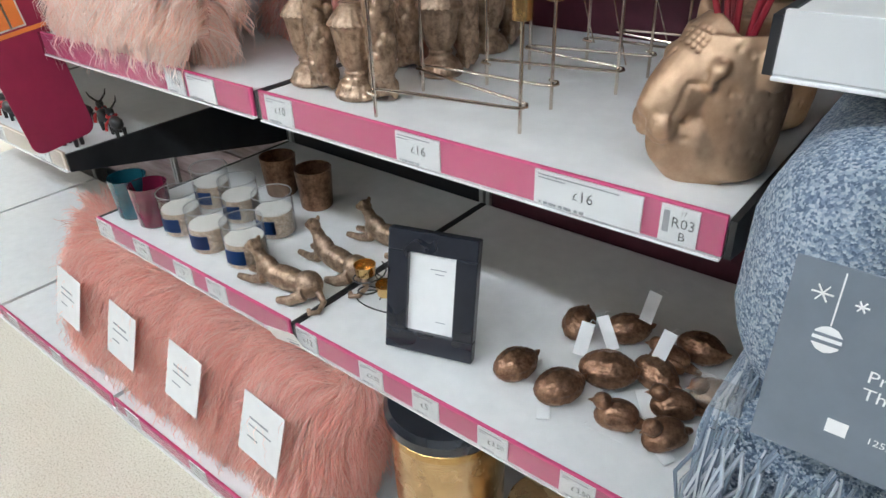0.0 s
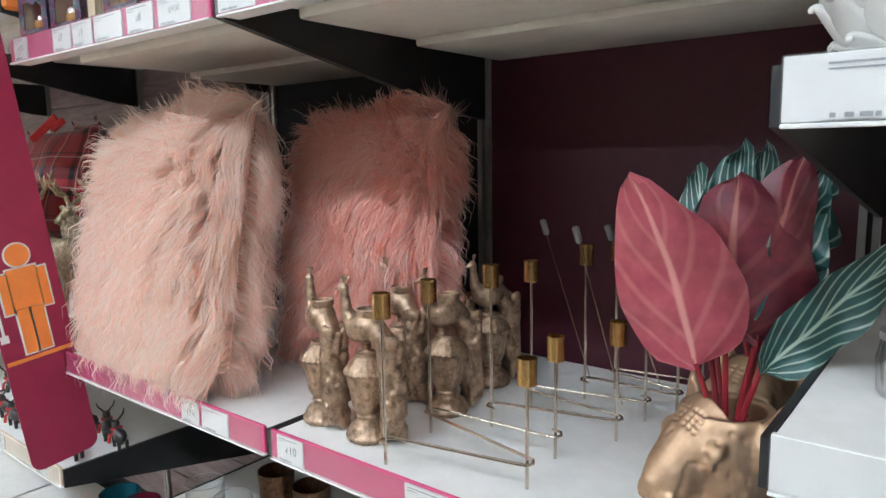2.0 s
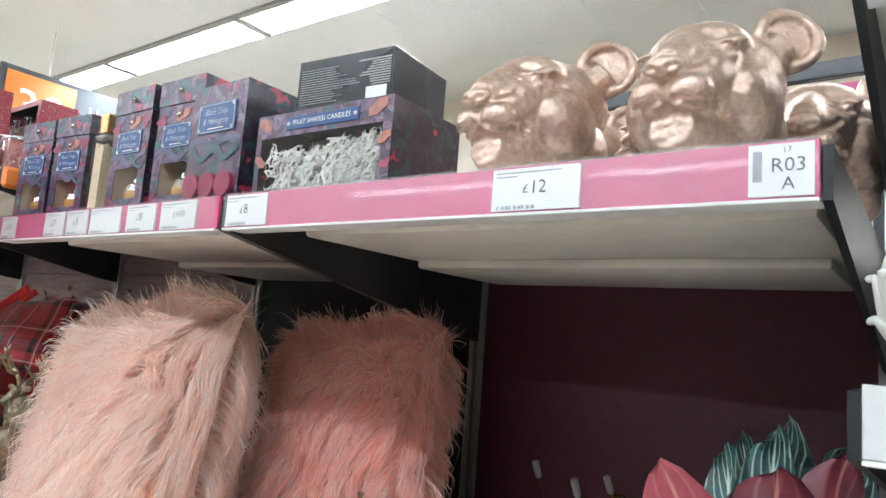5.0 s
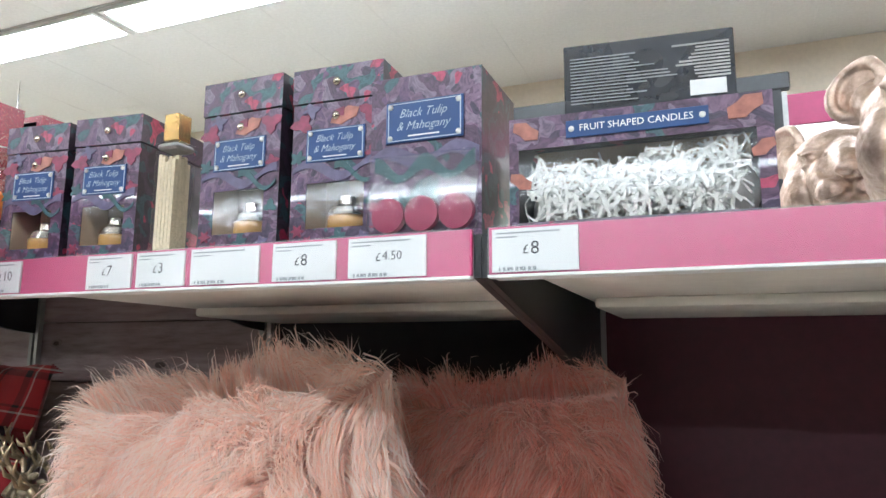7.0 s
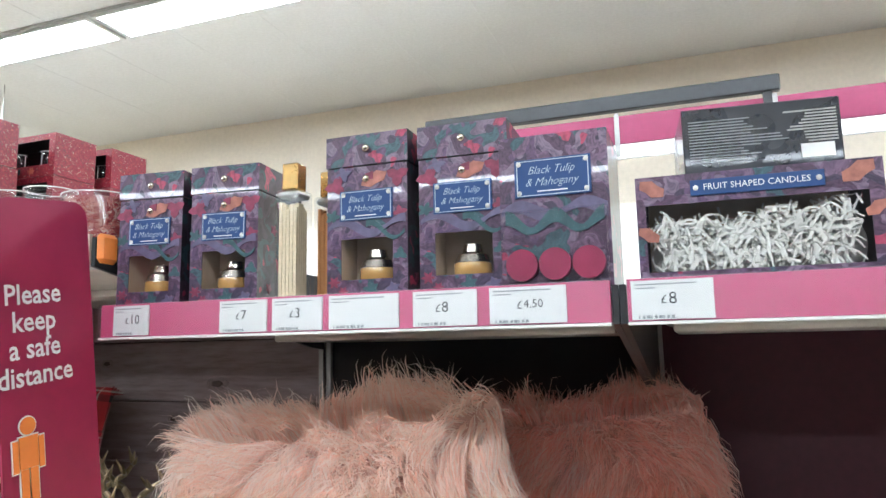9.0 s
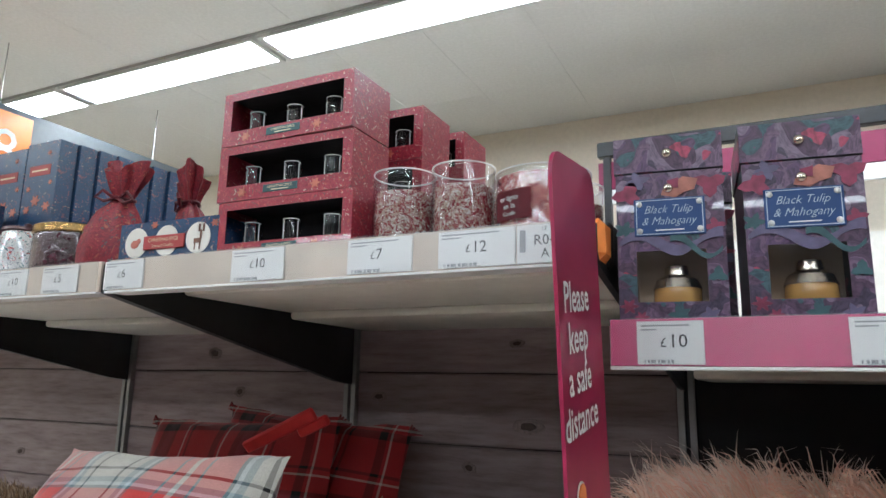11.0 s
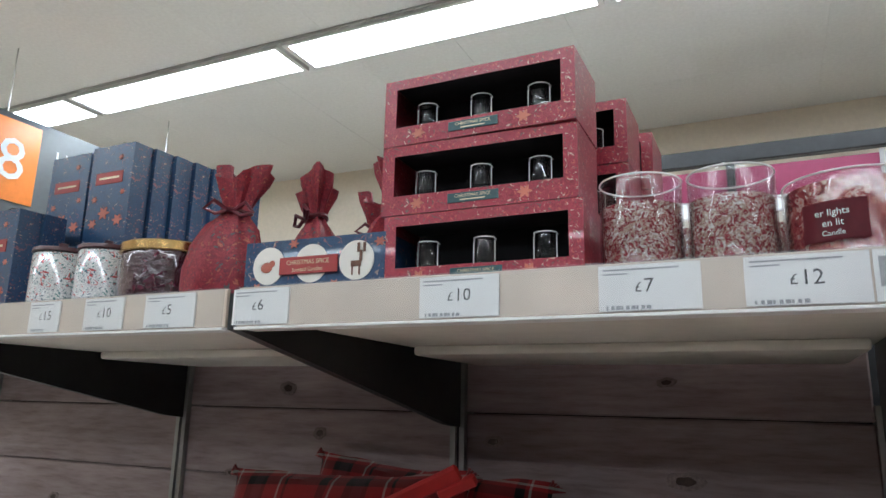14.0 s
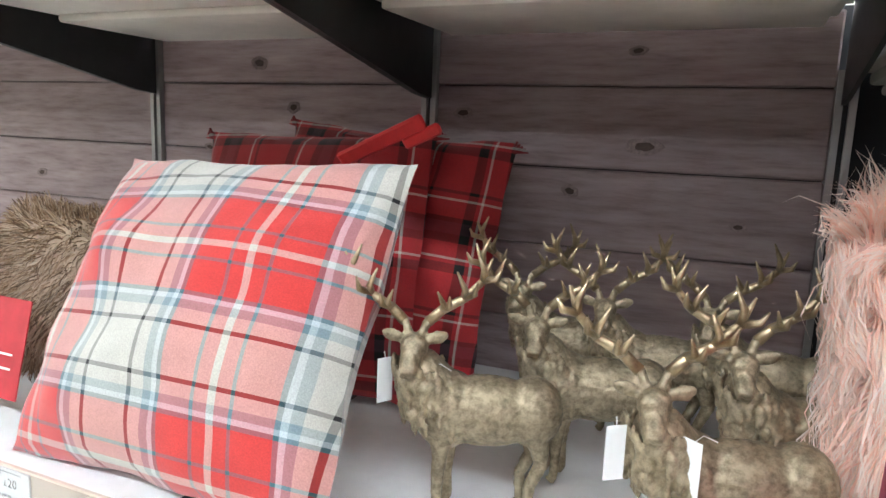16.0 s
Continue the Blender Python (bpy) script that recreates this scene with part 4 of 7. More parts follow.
# ---- top shelf of the first unit ----
def plate_with_script(parent, x, y, z, w, h):
    """A blue plate with four studs and two lines of script, on a face towards -y."""
    p = part("label_plate", boxes((x - w / 2, x + w / 2, y - 0.0016, y, z - h / 2, z + h / 2), bevel=0.0006), NAVY, parent, "blue label plate")
    for sx in (-1, 1):
        for sz in (-1, 1):
            bm = bmesh.new()
            ball(bm, (x + sx * (w / 2 - 0.005), y - 0.002, z + sz * (h / 2 - 0.005)), (0.0028, 0.0018, 0.0028), 2)
            part("stud", bm, STONEW, p, "white stud")
    lean = FACE @ Matrix(((1, 0.38, 0, 0), (0, 1, 0, 0), (0, 0, 1, 0), (0, 0, 0, 1)))
    words("lettering", "Black Tulip", h * 0.30, PALEINK, p, Matrix.Translation((x, y - 0.0022, z + h * 0.19)) @ lean, squeeze=0.90, bold=-0.012)
    words("lettering", "& Mahogany", h * 0.30, PALEINK, p, Matrix.Translation((x, y - 0.0022, z - h * 0.12)) @ lean, squeeze=0.90, bold=-0.012)
    part("plate_border", boxes((x - w * 0.47, x + w * 0.47, y - 0.0020, y - 0.0016, z + h * 0.44, z + h * 0.46), (x - w * 0.47, x + w * 0.47, y - 0.0020, y - 0.0016, z - h * 0.46, z - h * 0.44), (x - w * 0.47, x - w * 0.458, y - 0.0020, y - 0.0016, z - h * 0.44, z + h * 0.44), (x + w * 0.458, x + w * 0.47, y - 0.0020, y - 0.0016, z - h * 0.44, z + h * 0.44)), PALEINK, p, "fine pale border")
    part("print_line", boxes((x - w * 0.2, x + w * 0.2, y - 0.0022, y - 0.0016, z - h * 0.37, z - h * 0.34)), SIGNW, p)


def carton(parent, name, x0, x1, y0, y1, z0, z1, front, side, hole=None, label=""):
    """A card box, its front at y0; hole: a window x0, x1, z0, z1 through the front."""
    bm = bmesh.new()
    c = {(i, j, k): bm.verts.new(((x0, x1)[i], (y0, y1)[j], (z0, z1)[k])) for i in (0, 1) for j in (0, 1) for k in (0, 1)}
    ring = [c[0, 0, 0], c[1, 0, 0], c[1, 0, 1], c[0, 0, 1]]
    if hole:
        inner = [bm.verts.new((hole[i], y0, hole[j])) for i, j in ((0, 2), (1, 2), (1, 3), (0, 3))]
        fronts = [bm.faces.new((ring[i], ring[(i + 1) % 4], inner[(i + 1) % 4], inner[i])) for i in range(4)]
    else:
        fronts = [bm.faces.new(ring)]
    for q in (((0, 1, 0), (0, 0, 0), (0, 0, 1), (0, 1, 1)), ((1, 0, 0), (1, 1, 0), (1, 1, 1), (1, 0, 1)), ((1, 1, 0), (0, 1, 0), (0, 1, 1), (1, 1, 1)), ((0, 1, 0), (1, 1, 0), (1, 0, 0), (0, 0, 0)), ((0, 0, 1), (1, 0, 1), (1, 1, 1), (0, 1, 1))):
        bm.faces.new([c[k] for k in q]).material_index = 1
    bmesh.ops.recalc_face_normals(bm, faces=bm.faces)
    if hole:
        bmesh.ops.solidify(bm, geom=bm.faces[:], thickness=0.0012)
    return part(name, bm, [front, side], parent, label)


BLUSHM = mat("coral_print", (0.55, 0.16, 0.11), 0.4, var=0.25)
ROSEP = mat("rose_print", (0.26, 0.035, 0.085), 0.4, var=0.35, scale=90)
PEACHP = mat("peach_print", (0.42, 0.16, 0.12), 0.4, var=0.3, scale=90)
LILAC = mat("lilac_print", (0.13, 0.11, 0.20), 0.4, var=0.3, scale=60)
TEALP = mat("teal_print", (0.045, 0.11, 0.125), 0.4, var=0.3, scale=60)


def raised(bm, t=0.0008):
    """Turns a flat outline facing -y into a thin raised slab."""
    ex = bmesh.ops.extrude_face_region(bm, geom=bm.faces[:])
    bmesh.ops.translate(bm, verts=[e for e in ex["geom"] if isinstance(e, bmesh.types.BMVert)], vec=(0, -t, 0))
    return bm


def flat_petal(x, y, z, r, k=7, squash=0.7, turn=0.0):
    """A small printed flower head lying on a face towards -y."""
    bm = bmesh.new()
    vs = []
    for i in range(k * 4):
        a = 2 * math.pi * i / (k * 4)
        q = r * (0.72 + 0.28 * math.cos(k * a))
        vs.append(bm.verts.new((x + q * math.cos(a + turn), y, z + squash * q * math.sin(a + turn))))
    bm.faces.new(vs)
    return raised(bm)


def wave_band(x0, x1, y, z, amp, thick, cycles, ph=0.0):
    bm = bmesh.new()
    n = 24
    a, b = [], []
    for i in range(n + 1):
        u = i / n
        zz = z + amp * math.sin(ph + cycles * 6.283 * u)
        w = thick * (0.4 + 0.6 * abs(math.sin(3.1 * u * cycles + ph)))
        a.append(bm.verts.new((x0 + (x1 - x0) * u, y, zz + w)))
        b.append(bm.verts.new((x0 + (x1 - x0) * u, y, zz - w)))
    for i in range(n):
        bm.faces.new((a[i], a[i + 1], b[i + 1], b[i]))
    return raised(bm)


def scent_box(m, w=0.104, h=0.196, d=0.10, label="", group="tall floral scent boxes", deep=None):
    """A tall floral box with a hinged lid, a window and a glass of scent inside."""
    t = thing("scent_box", m, label, "gift box", group)
    lid = 0.80 * h
    win = (-w * 0.32, w * 0.32, 0.022, 0.070)
    b = carton(t, "body", -w / 2, w / 2, 0, d, 0, lid, TULIP, TULIP_SHADE, win)
    carton(t, "lid", -w / 2 - 0.0012, w / 2 + 0.0012, -0.0012, d + 0.0012, lid + 0.0015, h, TULIP, TULIP_SHADE)
    plate_with_script(b, 0, -0.0006, h * 0.56, w * 0.66, 0.036)
    part("lining", boxes((win[0] - 0.004, win[1] + 0.004, 0.045, 0.047, 0.016, 0.082), (win[0] - 0.004, win[0] - 0.002, 0.003, 0.045, 0.016, 0.082), (win[0] - 0.002, win[1] + 0.004, 0.003, 0.045, 0.016, 0.018)), CARTON, b, "kraft card lining")
    part("scent_jar", lathe([(0.0, 0.0182), (0.019, 0.0182), (0.022, 0.024), (0.022, 0.034), (0.016, 0.044), (0.011, 0.047)], 24, at=(0.004, 0.024, 0)), AMBER, b, "amber scent")
    bm = lathe([(0.0225, 0.036), (0.019, 0.045), (0.012, 0.049), (0.010, 0.058), (0.0085, 0.058)], 24, at=(0.004, 0.024, 0), cap=False)
    part("jar_shoulder", bm, WIRE, b, "bright jar shoulder")
    part("window_film", boxes((win[0], win[1], 0.0004, 0.0007, win[2], win[3])), PLASTIC, b, "clear window").visible_shadow = False
    part("print_flower", flat_petal(0.010, -0.0007, h * 0.715, 0.019, 2, 0.75, 0.5), PEACHP, b)
    part("print_bird", flat_petal(0.004, -0.0016, h * 0.73, 0.009, 1, 0.9, 0.9), ROSEP, b)
    for fx, fz, r, q, a, mt in ((-0.040, 0.69, 0.016, 3, 1.2, ROSEP), (0.040, 0.72, 0.016, 3, 0.5, ROSEP), (-0.030, 0.76, 0.012, 4, 0.3, LILAC), (0.043, 0.50, 0.010, 4, 0.2, ROSEP), (-0.044, 0.50, 0.011, 5, 0.0, TEALP), (-0.042, 0.10, 0.009, 6, 0.0, ROSEP), (-0.030, 0.045, 0.007, 6, 0.0, ROSEP), (0.034, 0.05, 0.010, 5, 0.6, LILAC), (0.043, 0.25, 0.010, 3, 1.5, TEALP), (0.006, 0.055, 0.011, 5, 0.6, TEALP)):
        part("print_petal", flat_petal(fx * w / 0.104, -0.0005, h * fz, r, q, 0.85, a), mt, b)
    for fy, fz, r, mt in ((0.25, 0.12, 0.008, ROSEP), (0.55, 0.30, 0.007, ROSEP), (0.35, 0.55, 0.009, ROSEP), (0.70, 0.62, 0.007, ROSEP), (0.45, 0.74, 0.006, ROSEP), (0.5, 0.42, 0.014, TEALP), (0.75, 0.15, 0.009, ROSEP)):
        bm = flat_petal(0, 0, 0, r, 5, 0.9, fz * 9)
        bm.transform(Matrix.Translation((w / 2 + 0.0002, d * fy, h * fz)) @ pose(0, 0, 0, 0, 0, 90))
        part("side_petal", bm, mt, b)
    part("print_wave", wave_band(-w / 2 + 0.002, w / 2 - 0.002, -0.0007, h * 0.425, 0.008, 0.006, 1.3), LILAC, b)
    part("print_leaf", wave_band(0.0, w / 2 - 0.003, -0.0010, h * 0.40, 0.010, 0.004, 0.8, 1.0), TEALP, b)
    for z, y in ((lid - 0.016, -0.0006), (h - 0.018, -0.0016)):
        bm = bmesh.new()
        ball(bm, (0, y - 0.001, z), (0.0048, 0.003, 0.0048), 2)
        part("stud", bm, WIRE, t, "bright press stud")
    return t


ZS = ZT - 0.003
sb = scent_box(pose(-0.285, 0.022, ZS, 0, 0, 0), label="tall dark floral scent box with a blue plate and window")
copy_thing(sb, pose(-0.168, 0.028, ZS, 0, 0, 2))
s2 = scent_box(pose(-0.604, 0.022, ZS, 0, 0, 6), 0.096, 0.182, 0.12, "dark floral scent box with an amber jar in its window", "small floral scent boxes")
copy_thing(s2, pose(-0.492, 0.030, ZS, 0, 0, 6))
copy_thing(s2, pose(-0.604, 0.16, ZS, 0, 0, 4))
copy_thing(sb, pose(-0.285, 0.14, ZS, 0, 0, 0))


def reed_bottle(x, y, h, reeds, w=0.034):
    t = thing("reed_diffuser", (x, y, ZS), "clear boxed reed diffuser with a gold cap", "diffuser", "reed diffusers")
    part("case", boxes((-w / 2, w / 2, -w / 2, w / 2, 0, h * 0.80), bevel=0.002), PLASTIC, t, "clear plastic case").visible_shadow = False
    bm = bmesh.new()
    for i in range(5):
        for j in range(5):
            box(bm, -w * 0.38 + i * w * 0.15, -w * 0.38 + i * w * 0.15 + w * 0.13, -w * 0.38 + j * w * 0.15, -w * 0.38 + j * w * 0.15 + w * 0.13, 0.002, h * (0.66 + 0.06 * random.random()))
    part("reeds", bm, reeds, t, "bundle of reeds", kind="stuff")
    part("neck", boxes((-w * 0.46, w * 0.46, -w * 0.46, w * 0.46, h * 0.745, h * 0.79), bevel=0.003), GREYM, t, "dark glass shoulder")
    part("cap", boxes((-w * 0.33, w * 0.33, -w * 0.33, w * 0.33, h * 0.805, h), bevel=0.0015), BRASS, t, "gold cap")


reed_bottle(-0.398, 0.045, 0.176, REEDM)
reed_bottle(-0.375, 0.100, 0.176, ORREED)
reed_bottle(-0.352, 0.150, 0.176, ORREED)


def tealight_box():
    w, h, d = 0.117, 0.168, 0.11
    t = thing("tealight_box", pose(-0.064, 0.020, ZS), "dark floral tea light box with a clear scalloped front", "gift box", "floral boxes")
    b = carton(t, "body", -w / 2, w / 2, 0, d, 0, h, TULIP, TULIP_SHADE)
    plate_with_script(b, 0, -0.0006, h * 0.715, 0.082, 0.042)
    cv = part("clear_front", boxes((-w / 2 + 0.002, w / 2 - 0.002, -0.012, -0.001, 0.004, 0.084), bevel=0.002), PLASTIC, b, "clear plastic front")
    cv.visible_shadow = False
    for i in range(3):
        bm = lathe([(0.017, -0.009), (0.017, -0.002)], 24)
        bm.transform(Matrix.Translation(((i - 1) * 0.035, -0.0005, 0.026)) @ pose(0, 0, 0, 90, 0, 0) @ Matrix.Translation((0, 0, 0.009)))
        part("tealight", bm, mat("plum_wax", (0.30, 0.025, 0.08), 0.4), b, "plum tea light")
    part("print_wave", wave_band(-w / 2 + 0.002, w / 2 - 0.002, -0.0007, h * 0.50, 0.006, 0.008, 1.6), LILAC, b)
    part("print_leaf", wave_band(-w / 2 + 0.006, w / 2 - 0.006, -0.0010, h * 0.42, 0.008, 0.008, 2.0, 1.4), TEALP, b)


tealight_box()


def fruit_candle_box():
    w, h, d = 0.222, 0.110, 0.13
    t = thing("candle_box", pose(0.131, 0.026, ZS, 0, 0, 1), "floral candle box with a wide window full of shredded paper", "gift box", "floral boxes")
    win = (-w * 0.46, w * 0.44, 0.012, 0.080)
    b = carton(t, "body", -w / 2, w / 2, 0, d, 0, h, TULIP, TULIP_SHADE, win)
    part("back_lining", boxes((win[0], win[1], 0.08, 0.082, 0.004, 0.1)), CARTON, b, "card lining")
    rng = random.Random(9)
    bm = bmesh.new()
    for i in range(620):
        x, z = rng.uniform(win[0] + 0.012, win[1] - 0.012), 0.012
        top = 0.036 + 0.036 * (0.5 + 0.5 * noise.noise(Vector((x * 25, 0, 3)))) + (0.012 if x > 0.06 else 0)
        p = Vector((x, rng.uniform(0.004, 0.03), rng.uniform(z, z + top)))
        a, l, k = rng.uniform(0, 6.28), rng.uniform(0.012, 0.035), rng.uniform(-1, 1)
        pts = []
        for s in range(5):
            u = s / 4 - 0.5
            q = p + Vector((math.cos(a) * l * u, 0.004 * math.sin(u * 5 + k), math.sin(a) * l * u * 0.7 + k * 0.010 * math.cos(u * 4)))
            q.x, q.z, q.y = min(max(q.x, win[0] + 0.003), win[1] - 0.003), min(max(q.z, 0.006), 0.078), max(q.y, 0.003)
            pts.append(q)
        ws = rng.uniform(0.0008, 0.0014)
        up = Vector((-math.sin(a), 0, math.cos(a))) * ws
        va = [bm.verts.new(q + up) for q in pts]
        vb = [bm.verts.new(q - up) for q in pts]
        for s in range(4):
            bm.faces.new((va[s], va[s + 1], vb[s + 1], vb[s]))
    part("shredded_paper", bm, PAPERW, b, "cream shredded paper", kind="stuff")
    for x, r in ((-0.075, 0.024), (0.005, 0.026), (0.072, 0.030)):
        bm = bmesh.new()
        ball(bm, (x, 0.045, 0.006 + r), (r, r * 0.9, r * 1.05), 3)
        part("wax_fruit", bm, WAX, b, "white wax fruit")
    part("window_film", boxes((win[0], win[1], 0.0003, 0.0006, win[2], win[3])), PLASTIC, b, "clear window").visible_shadow = False
    p = part("label_plate", boxes((-0.058, 0.062, -0.0018, -0.0006, 0.0865, 0.1025), bevel=0.0005), NAVY, b, "blue label plate")
    words("lettering", "FRUIT SHAPED CANDLES", 0.0088, SIGNW, p, Matrix.Translation((0.002, -0.0024, 0.0945)) @ FACE, squeeze=0.98)
    for x in (-0.053, 0.057):
        bm = bmesh.new()
        ball(bm, (x, -0.002, 0.0945), (0.0028, 0.0015, 0.0028), 2)
        part("stud", bm, STONEW, p, "white stud")
    for x, z, r in ((-0.095, 0.097, 0.014), (0.090, 0.098, 0.016), (-0.10, 0.05, 0.012), (0.102, 0.062, 0.011)):
        part("print_flower", flat_petal(x, -0.0005, z, r * 1.2, 2, 0.7, x * 9), PEACHP, b)


fruit_candle_box()
t = thing("candle_box", pose(0.143, 0.045, ZS + 0.1105, 0, 0, 5), "black candle box lying upside down on another box", "gift box", "floral boxes")
b = part("body", boxes((-0.074, 0.074, 0, 0.115, 0, 0.070), bevel=0.001), BLACKC, t)
part("back_label", boxes((0.036, 0.066, -0.0012, -0.0004, 0.010, 0.024)), PAPER, b, "white barcode label")
bm = bmesh.new()
rng = random.Random(4)
for i in range(15):
    z = 0.012 + i * 0.0031
    box(bm, -0.068, -0.02 + rng.uniform(0, 0.05), -0.0009, -0.0004, z, z + 0.0011)
part("print_line", bm, GREYINK, b, "fine grey print", kind="stuff")
bm = bmesh.new()
for i in range(11):
    z = 0.026 + i * 0.0031
    box(bm, 0.02 + rng.uniform(0, 0.025), 0.070, -0.0009, -0.0004, z, z + 0.0016)
part("print_stripe", bm, mat("pale_print", (0.45, 0.44, 0.43), 0.4), b, "pale brushed stripes", kind="stuff")


def lion_head():
    """A lioness's head, looking along -y."""
    bm = bmesh.new()
    ball(bm, (0, 0.018, 0.098), (0.060, 0.062, 0.052), 4)
    ball(bm, (0, 0.024, 0.052), (0.060, 0.056, 0.050), 4)
    ball(bm, (0, 0.036, 0.028), (0.056, 0.048, 0.034), 4)
    ball(bm, (0, -0.022, 0.119), (0.044, 0.034, 0.024), 4)
    tube(bm, [(0, -0.026, 0.118), (0, -0.058, 0.102), (0, -0.080, 0.088), (0, -0.092, 0.080)], [0.022, 0.020, 0.0185, 0.015], 20)
    tube(bm, [(0, -0.010, 0.078), (0, -0.050, 0.068), (0, -0.074, 0.062)], [0.050, 0.038, 0.028], 24)
    ball(bm, (0, -0.040, 0.090), (0.041, 0.060, 0.034), 4, Euler((radians(34), 0, 0)))
    ball(bm, (0, -0.100, 0.0785), (0.0175, 0.008, 0.0085), 3)
    tube(bm, [(0, -0.020, 0.036), (0, -0.056, 0.034), (0, -0.082, 0.034)], [0.040, 0.030, 0.0185], 20)
    for s in (-1, 1):
        ball(bm, (s * 0.0155, -0.082, 0.060), (0.0185, 0.0185, 0.0160), 4)
        ball(bm, (s * 0.042, -0.012, 0.068), (0.024, 0.040, 0.036), 3)
        ball(bm, (s * 0.030, -0.036, 0.1175), (0.018, 0.012, 0.0060), 3, Euler((radians(20), radians(s * 10), radians(-s * 22))))
        ball(bm, (s * 0.0315, -0.0475, 0.1045), (0.0105, 0.0090, 0.0080), 3)
        ball(bm, (s * 0.032, -0.050, 0.1105), (0.0135, 0.0072, 0.0038), 3, Euler((0, radians(s * 10), radians(-s * 28))))
        ball(bm, (s * 0.033, -0.0505, 0.0965), (0.0120, 0.0066, 0.0036), 3, Euler((0, radians(s * 6), radians(-s * 28))))
        ear = pose(s * 0.058, 0.034, 0.140, -8, s * 24, s * 34)
        tube(bm, [ear @ Vector((0.026 * math.cos(a), -0.004 * math.cos(2 * a), 0.028 * math.sin(a))) for a in (2 * math.pi * k / 24 for k in range(25))], 0.0058, 10)
        ball(bm, ear @ Vector((0, 0.005, 0)), (0.026, 0.004, 0.028), 3, ear.to_euler())
        tube(bm, [ear @ Vector((0, 0.004, -0.004)), ear @ Vector((-s * 0.010, 0.010, -0.030))], [0.016, 0.024], 14)
    dents = []
    for s in (-1, 1):
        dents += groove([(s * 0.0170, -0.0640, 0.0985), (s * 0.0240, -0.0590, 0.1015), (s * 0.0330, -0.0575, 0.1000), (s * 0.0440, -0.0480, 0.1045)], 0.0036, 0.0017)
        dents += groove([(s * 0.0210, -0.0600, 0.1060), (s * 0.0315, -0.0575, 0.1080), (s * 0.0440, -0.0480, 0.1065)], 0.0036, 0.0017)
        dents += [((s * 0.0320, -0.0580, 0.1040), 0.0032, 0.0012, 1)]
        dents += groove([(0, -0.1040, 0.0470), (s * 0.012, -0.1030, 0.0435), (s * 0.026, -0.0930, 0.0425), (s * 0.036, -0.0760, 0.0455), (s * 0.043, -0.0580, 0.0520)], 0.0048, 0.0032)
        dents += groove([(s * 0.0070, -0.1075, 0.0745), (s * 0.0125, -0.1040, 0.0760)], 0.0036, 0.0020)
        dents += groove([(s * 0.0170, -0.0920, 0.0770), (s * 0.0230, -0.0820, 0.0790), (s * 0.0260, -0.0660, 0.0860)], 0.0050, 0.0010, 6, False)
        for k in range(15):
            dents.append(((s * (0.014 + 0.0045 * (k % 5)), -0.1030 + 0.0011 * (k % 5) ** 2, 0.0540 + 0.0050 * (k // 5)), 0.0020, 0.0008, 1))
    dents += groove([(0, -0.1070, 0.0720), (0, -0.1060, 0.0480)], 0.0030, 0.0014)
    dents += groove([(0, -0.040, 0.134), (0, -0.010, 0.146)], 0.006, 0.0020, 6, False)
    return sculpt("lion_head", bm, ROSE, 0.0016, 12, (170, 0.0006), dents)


LION = lion_head()
for x, y, turn in ((0.378, 0.108, -8), (0.550, 0.112, -4), (0.465, 0.29, -6), (0.615, 0.30, 0), (0.33, 0.30, -4)):
    put("lion_head", LION, pose(x, y, ZS, 0, 0, turn) @ Matrix.Scale(1.02, 4), "rose gold crackled lion head ornament", "ornament", "lion head ornaments")


